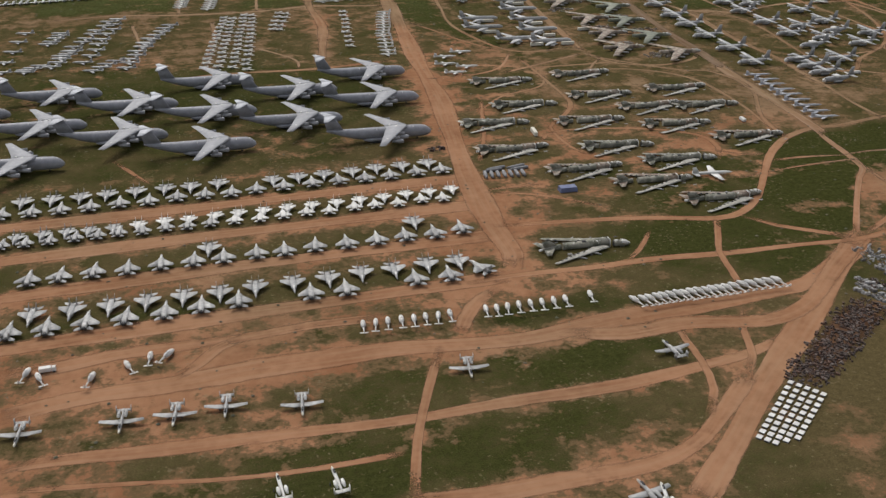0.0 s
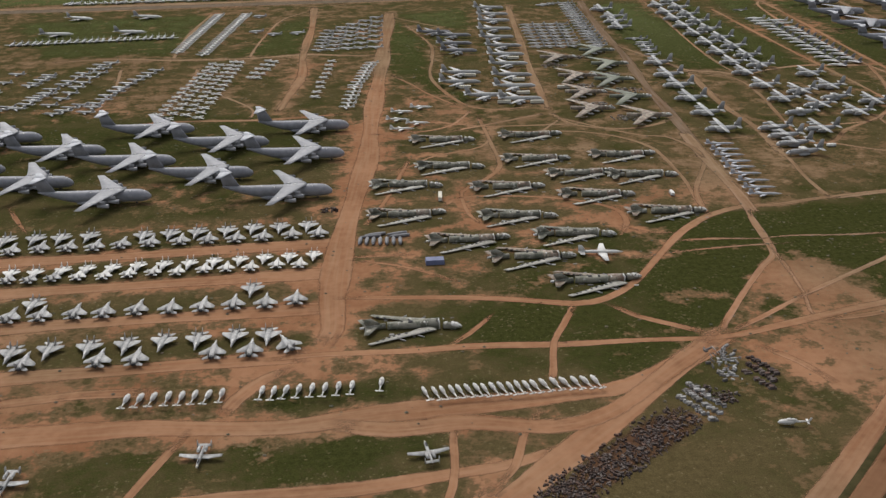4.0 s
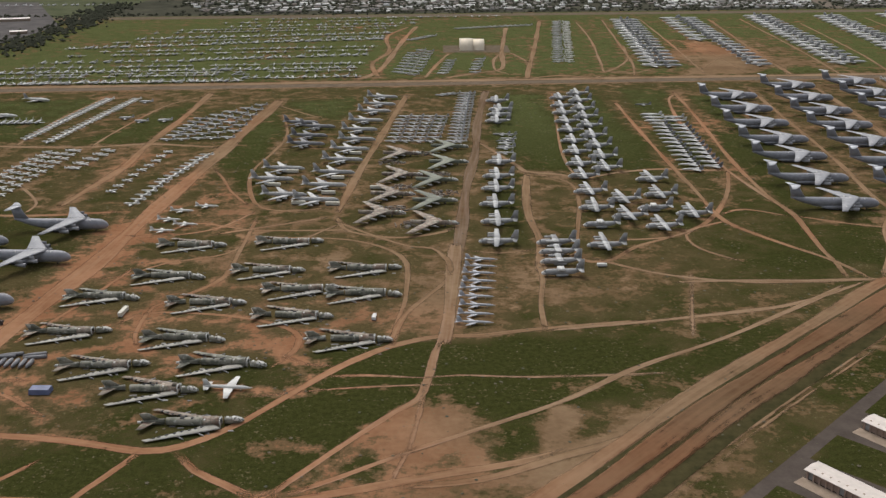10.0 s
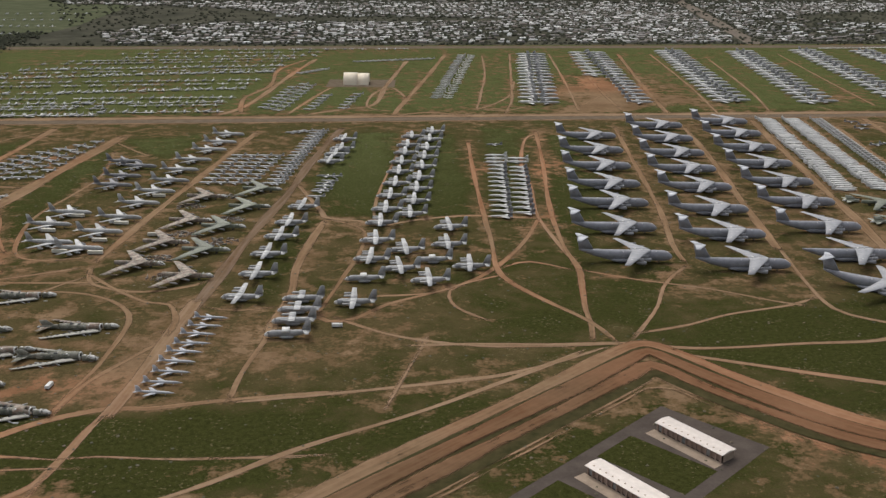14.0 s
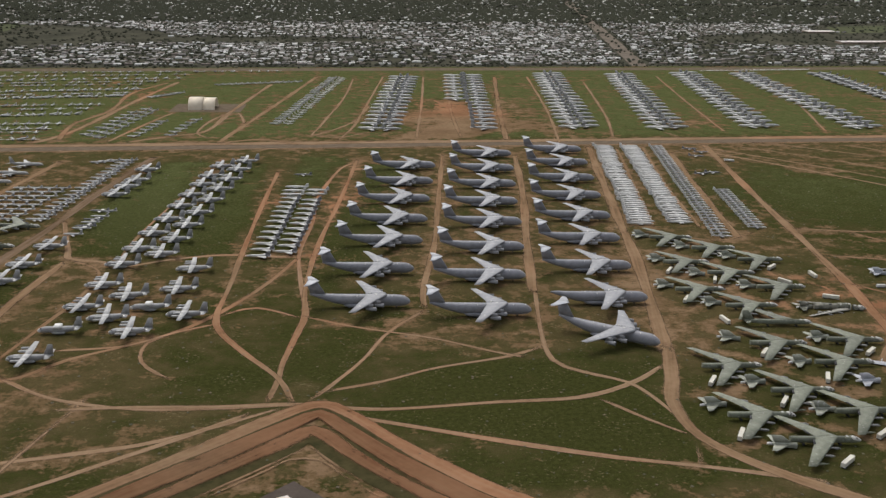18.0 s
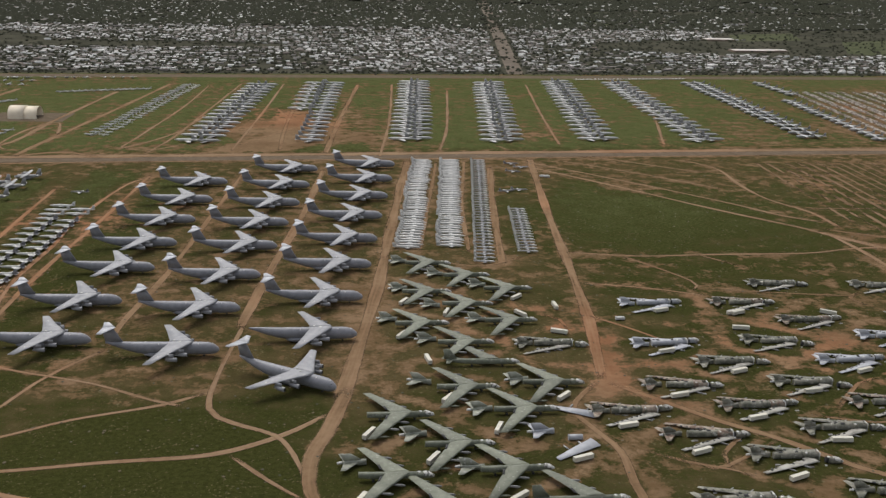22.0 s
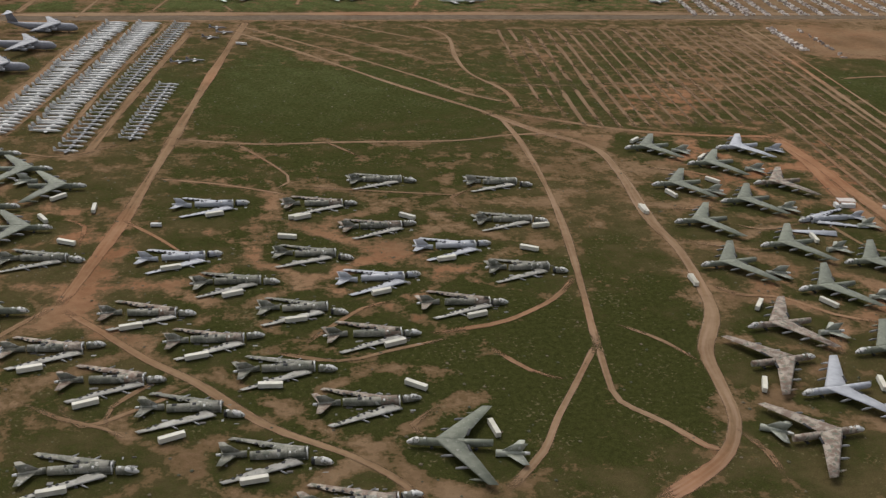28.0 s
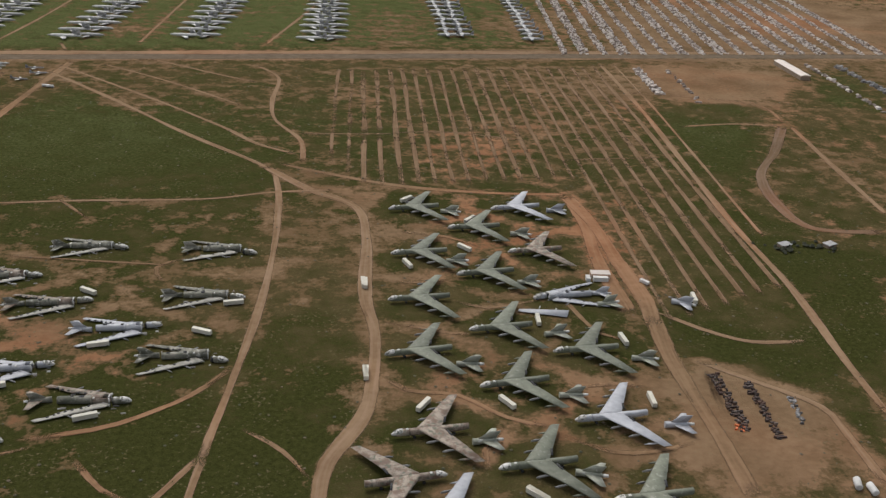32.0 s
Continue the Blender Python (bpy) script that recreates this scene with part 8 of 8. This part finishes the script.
scrap_heap(248.5, 257.2, 7, 5, 60, 27, JUNK, "rusty heap of scrapped aircraft metal", 1.0, (.5, 2.2))
scrap_heap(254.5, 252.2, 7, 5, 60, 28, JUNK, "rusty heap of scrapped aircraft metal", 1.0, (.5, 2.2))
scrap_heap(262.1, 265.1, 8, 6, 24, 30, SALVAGE, "grey salvaged panels and engine parts in the scrap yard", 1.2, (1, 4))
scrap_heap(265.2, 280.9, 8, 6, 20, 31, SALVAGE, "grey salvaged panels and engine parts in the scrap yard", 1.2, (1, 4))
scrap_heap(263.5, 273.6, 9, 7, 26, 32, SALVAGE, "grey salvaged panels and engine parts in the scrap yard", 1.2, (1, 4))
crate_row("row of grey salvaged parts in the scrap yard", 239.5, 255.4, 245.5, 240.1, 2, 34, 40, SALVAGE, .6, 1.6, (1, 3))
crate_row("row of dark salvaged parts in the scrap yard", 267.3, 266.7, 271.6, 254.2, 2, 30, 50, JUNK, .6, 1.6, (1, 3))
crate_row("row of grey salvaged parts in the scrap yard", 242.5, 258.9, 248.5, 243.6, 2, 34, 41, SALVAGE, .6, 1.6, (1, 3))
crate_row("row of dark salvaged parts in the scrap yard", 270.3, 270.7, 274.6, 258.2, 2, 30, 51, JUNK, .6, 1.6, (1, 3))
crate_row("row of grey salvaged parts in the scrap yard", 245.5, 262.4, 251.5, 247.1, 2, 34, 42, SALVAGE, .6, 1.6, (1, 3))
crate_row("row of dark salvaged parts in the scrap yard", 273.3, 274.7, 277.6, 262.2, 2, 30, 52, JUNK, .6, 1.6, (1, 3))
engine_pod = pod("dark grey removed jet engine lying on dirt", 9.5, 1.25)
long_pod = pod("long dark grey removed nacelle lying on dirt", 13, 1.1)
round_tank = storage_tank("white horizontal cylinder tank on dark saddles")
digger = bulldozer("rust-coloured bulldozer on the wide dirt road")
tarp_stack(179.3, 371.0, -4)
for k in range(7):
    put(engine_pod, [(150.5 + 2.9 * k, 397.6 - 0.45 * k, 78 + (k * 37) % 9)])
put(long_pod, [(155.5, 402.6, 4), (158.0, 404.6, 6), (167.5, 403.8, 9), (168.2, 401.2, 5)])
bunker("small grey concrete bunker among bushes", 1340.2, 587.5, 14)
bunker("small grey concrete bunker among bushes", 1365.0, 585.5, 20)
put(round_tank, [(1264.2, 398.0, 70), (1267.6, 394.6, 84)])
put(digger, [(881.2, 332.6, 176)])
tree_belt([(1331, 588), (1338, 582), (1352, 586), (1364, 580)], 7, 30, 43, (0.8, 2.0))
scrap_heap(139.7, 438.4, 6, 5, 26, 61, JUNK, "rusty pile beside the dirt road", 2.2)
white_prop = small_plane("white straight-winged patrol aircraft among wrecks", WHITE, 25, 27, .02, "white patrol aircraft", 1.3, "patrol_aircraft")
put(white_prop, [(249.8, 367.4, -9.4)])
hulk = helicopter("white helicopter hulk with parts missing", WHITE)
put(hulk, [(-10.6, 280.5, 105.8), (-4.1, 283.6, 81.4), (1.2, 283.6, 54.7), (-36.8, 281.7, 105.7), (-22.0, 276.9, 72.4), (267.2, 233.8, 167.5), (248.8, 186.5, 140.3)])
van = truck("white box truck parked among aircraft", WHITE)
put(van, [(306.6, 429.9, 82), (-34.6, 287.1, -1), (422.5, 485.5, -1.9), (877.2, 574.1, -3.7), (925.1, 910.5, -6.4), (928.4, 908.7, -3.1), (1249.0, 553.8, 120.3)])
put(box_trailer, [(263.2, 606.2, -6.7), (283.9, 602.5, -5.9), (194.0, 444.8, 80.8)])
put(box_trailer, [(245.2, 647.8, -6.8), (254.9, 679.2, -7.5), (297.5, 725.7, -6.6), (285.9, 661.1, -4.9), (280.7, 626.2, -5.6), (311.2, 635.4, -5.9)])
office_hut(1229.4, 562.1, -10)
crate_row("long dark strip of burnt scrap on bare red soil", 1246.0, 472.0, 1241.5, 433.0, 6, 150, 70, JUNK, .4, 1.6, (.6, 2.6))
crate_row("long dark strip of burnt scrap on bare red soil", 1257.0, 465.0, 1252.0, 427.0, 5, 120, 71, JUNK, .4, 1.5, (.6, 2.6))
crate_row("short row of pale and dark scrap on bare soil", 1269.5, 453.0, 1265.2, 435.0, 3, 36, 72, SALVAGE, .4, 1.2, (.6, 2.2))
scrap_heap(1240.0, 435.6, 3, 3, 14, 80, ORANGE, "small heap of orange plastic barriers", 1.0, (.8, 2))
loose = loose_wing("pale blue-grey bomber wing lying on the ground", PALE)
put(loose, [(1193.6, 531.6, 65.1), (821.6, 472.3, 51.2), (811.8, 439.2, 111.7)])
drum = barrel("pale blue-grey cut fuselage barrel")
put(drum, [(814.0, 447.1, -4.4)])
pale_mid = wreck("pale blue-grey bomber in pieces with wings laid beside it", PALE, PALE, 9)
put(pale_mid, [(1207.4, 544.0, 181)])
twin_bomber = bomber("brown bomber with mismatched wings and no tail", RUST)
put(twin_bomber, [(1100.7, 374.0, 3.9)])
put(olive_tail, [(1087.7, 380.2, 148.2), (1144.6, 438.5, 180.3)])
put(pale_tail, [(1258.4, 530.6, 150)])
scrap_heap(1256.5, 536.0, 3, 4, 14, 1395, SALVAGE, "small pile of pale and dark scrap in grass", 1.2, (1, 3))
crate_row("long row of pale crates and aircraft parts on bare soil", 1351.5, 1004.4, 1427.5, 1417.5, 6, 620, 100, CRATES, .6, 2.0, (1, 4))
crate_row("long row of pale crates and aircraft parts on bare soil", 1370.1, 1004.2, 1446.1, 1417.3, 12, 900, 101, CRATES, .6, 2.0, (1, 4))
crate_row("long row of pale crates and aircraft parts on bare soil", 1388.8, 1004.1, 1464.8, 1417.1, 8, 700, 102, CRATES, .6, 2.0, (1, 4))
crate_row("long row of pale crates and aircraft parts on bare soil", 1407.7, 1003.9, 1483.7, 1417.0, 14, 980, 103, CRATES, .6, 2.0, (1, 4))
crate_row("long row of pale crates and aircraft parts on bare soil", 1426.7, 1003.7, 1502.7, 1416.8, 7, 640, 104, CRATES, .6, 2.0, (1, 4))
crate_row("long row of pale crates and aircraft parts on bare soil", 1445.9, 1003.5, 1521.9, 1416.6, 6, 620, 105, CRATES, .6, 2.0, (1, 4))
crate_row("long row of pale crates and aircraft parts on bare soil", 1465.2, 1003.4, 1541.2, 1416.4, 12, 900, 106, CRATES, .6, 2.0, (1, 4))
crate_row("long row of pale crates and aircraft parts on bare soil", 1484.6, 1003.2, 1560.7, 1416.3, 8, 700, 107, CRATES, .6, 2.0, (1, 4))
crate_row("long row of pale crates and aircraft parts on bare soil", 1504.3, 1003.0, 1580.3, 1416.1, 14, 980, 108, CRATES, .6, 2.0, (1, 4))
crate_row("long row of pale crates and aircraft parts on bare soil", 1524.1, 1002.9, 1600.1, 1415.9, 7, 640, 109, CRATES, .6, 2.0, (1, 4))
crate_row("long row of pale crates and aircraft parts on bare soil", 1544.0, 1002.7, 1620.0, 1415.7, 6, 620, 110, CRATES, .6, 2.0, (1, 4))
crate_row("long row of pale crates and aircraft parts on bare soil", 1564.1, 1002.5, 1640.1, 1415.6, 12, 900, 111, CRATES, .6, 2.0, (1, 4))
crate_row("long row of pale crates and aircraft parts on bare soil", 1584.3, 1002.3, 1660.4, 1415.4, 8, 700, 112, CRATES, .6, 2.0, (1, 4))
crate_row("long row of pale crates and aircraft parts on bare soil", 1604.8, 1002.1, 1680.8, 1415.2, 14, 980, 113, CRATES, .6, 2.0, (1, 4))
crate_row("long row of pale crates and aircraft parts on bare soil", 1625.4, 1001.9, 1701.4, 1415.0, 7, 640, 114, CRATES, .6, 2.0, (1, 4))
crate_row("long row of pale crates and aircraft parts on bare soil", 1646.1, 1001.8, 1722.1, 1414.8, 6, 620, 115, CRATES, .6, 2.0, (1, 4))
crate_row("long row of pale crates and aircraft parts on bare soil", 1667.0, 1001.6, 1743.0, 1414.6, 12, 900, 116, CRATES, .6, 2.0, (1, 4))
crate_row("block of white crates beside the road", 1399.1, 953.5, 1388.3, 873.0, 9, 170, 131, CRATES, .8, 2.6, (1.5, 5))
crate_row("white crates scattered on bare soil", 1426.4, 952.9, 1410.3, 845.6, 5, 24, 132, CRATES, .8, 2.2, (1.5, 5))
crate_row("white crates in a row on dark ground", 1565.8, 964.4, 1550.5, 817.0, 6, 60, 133, CRATES, .8, 2.6, (2, 6))
crate_row("grey crates in a row on dark ground", 1592.9, 957.8, 1586.0, 846.3, 10, 70, 134, SALVAGE, .8, 2.6, (2, 6))
long_shed(1537.9, 939.1, -94, 75, 12, "long white-roofed store beside the road")

for ob in list(scene.objects):
    if "used" in ob:
        del ob["used"]

ground_sheet()
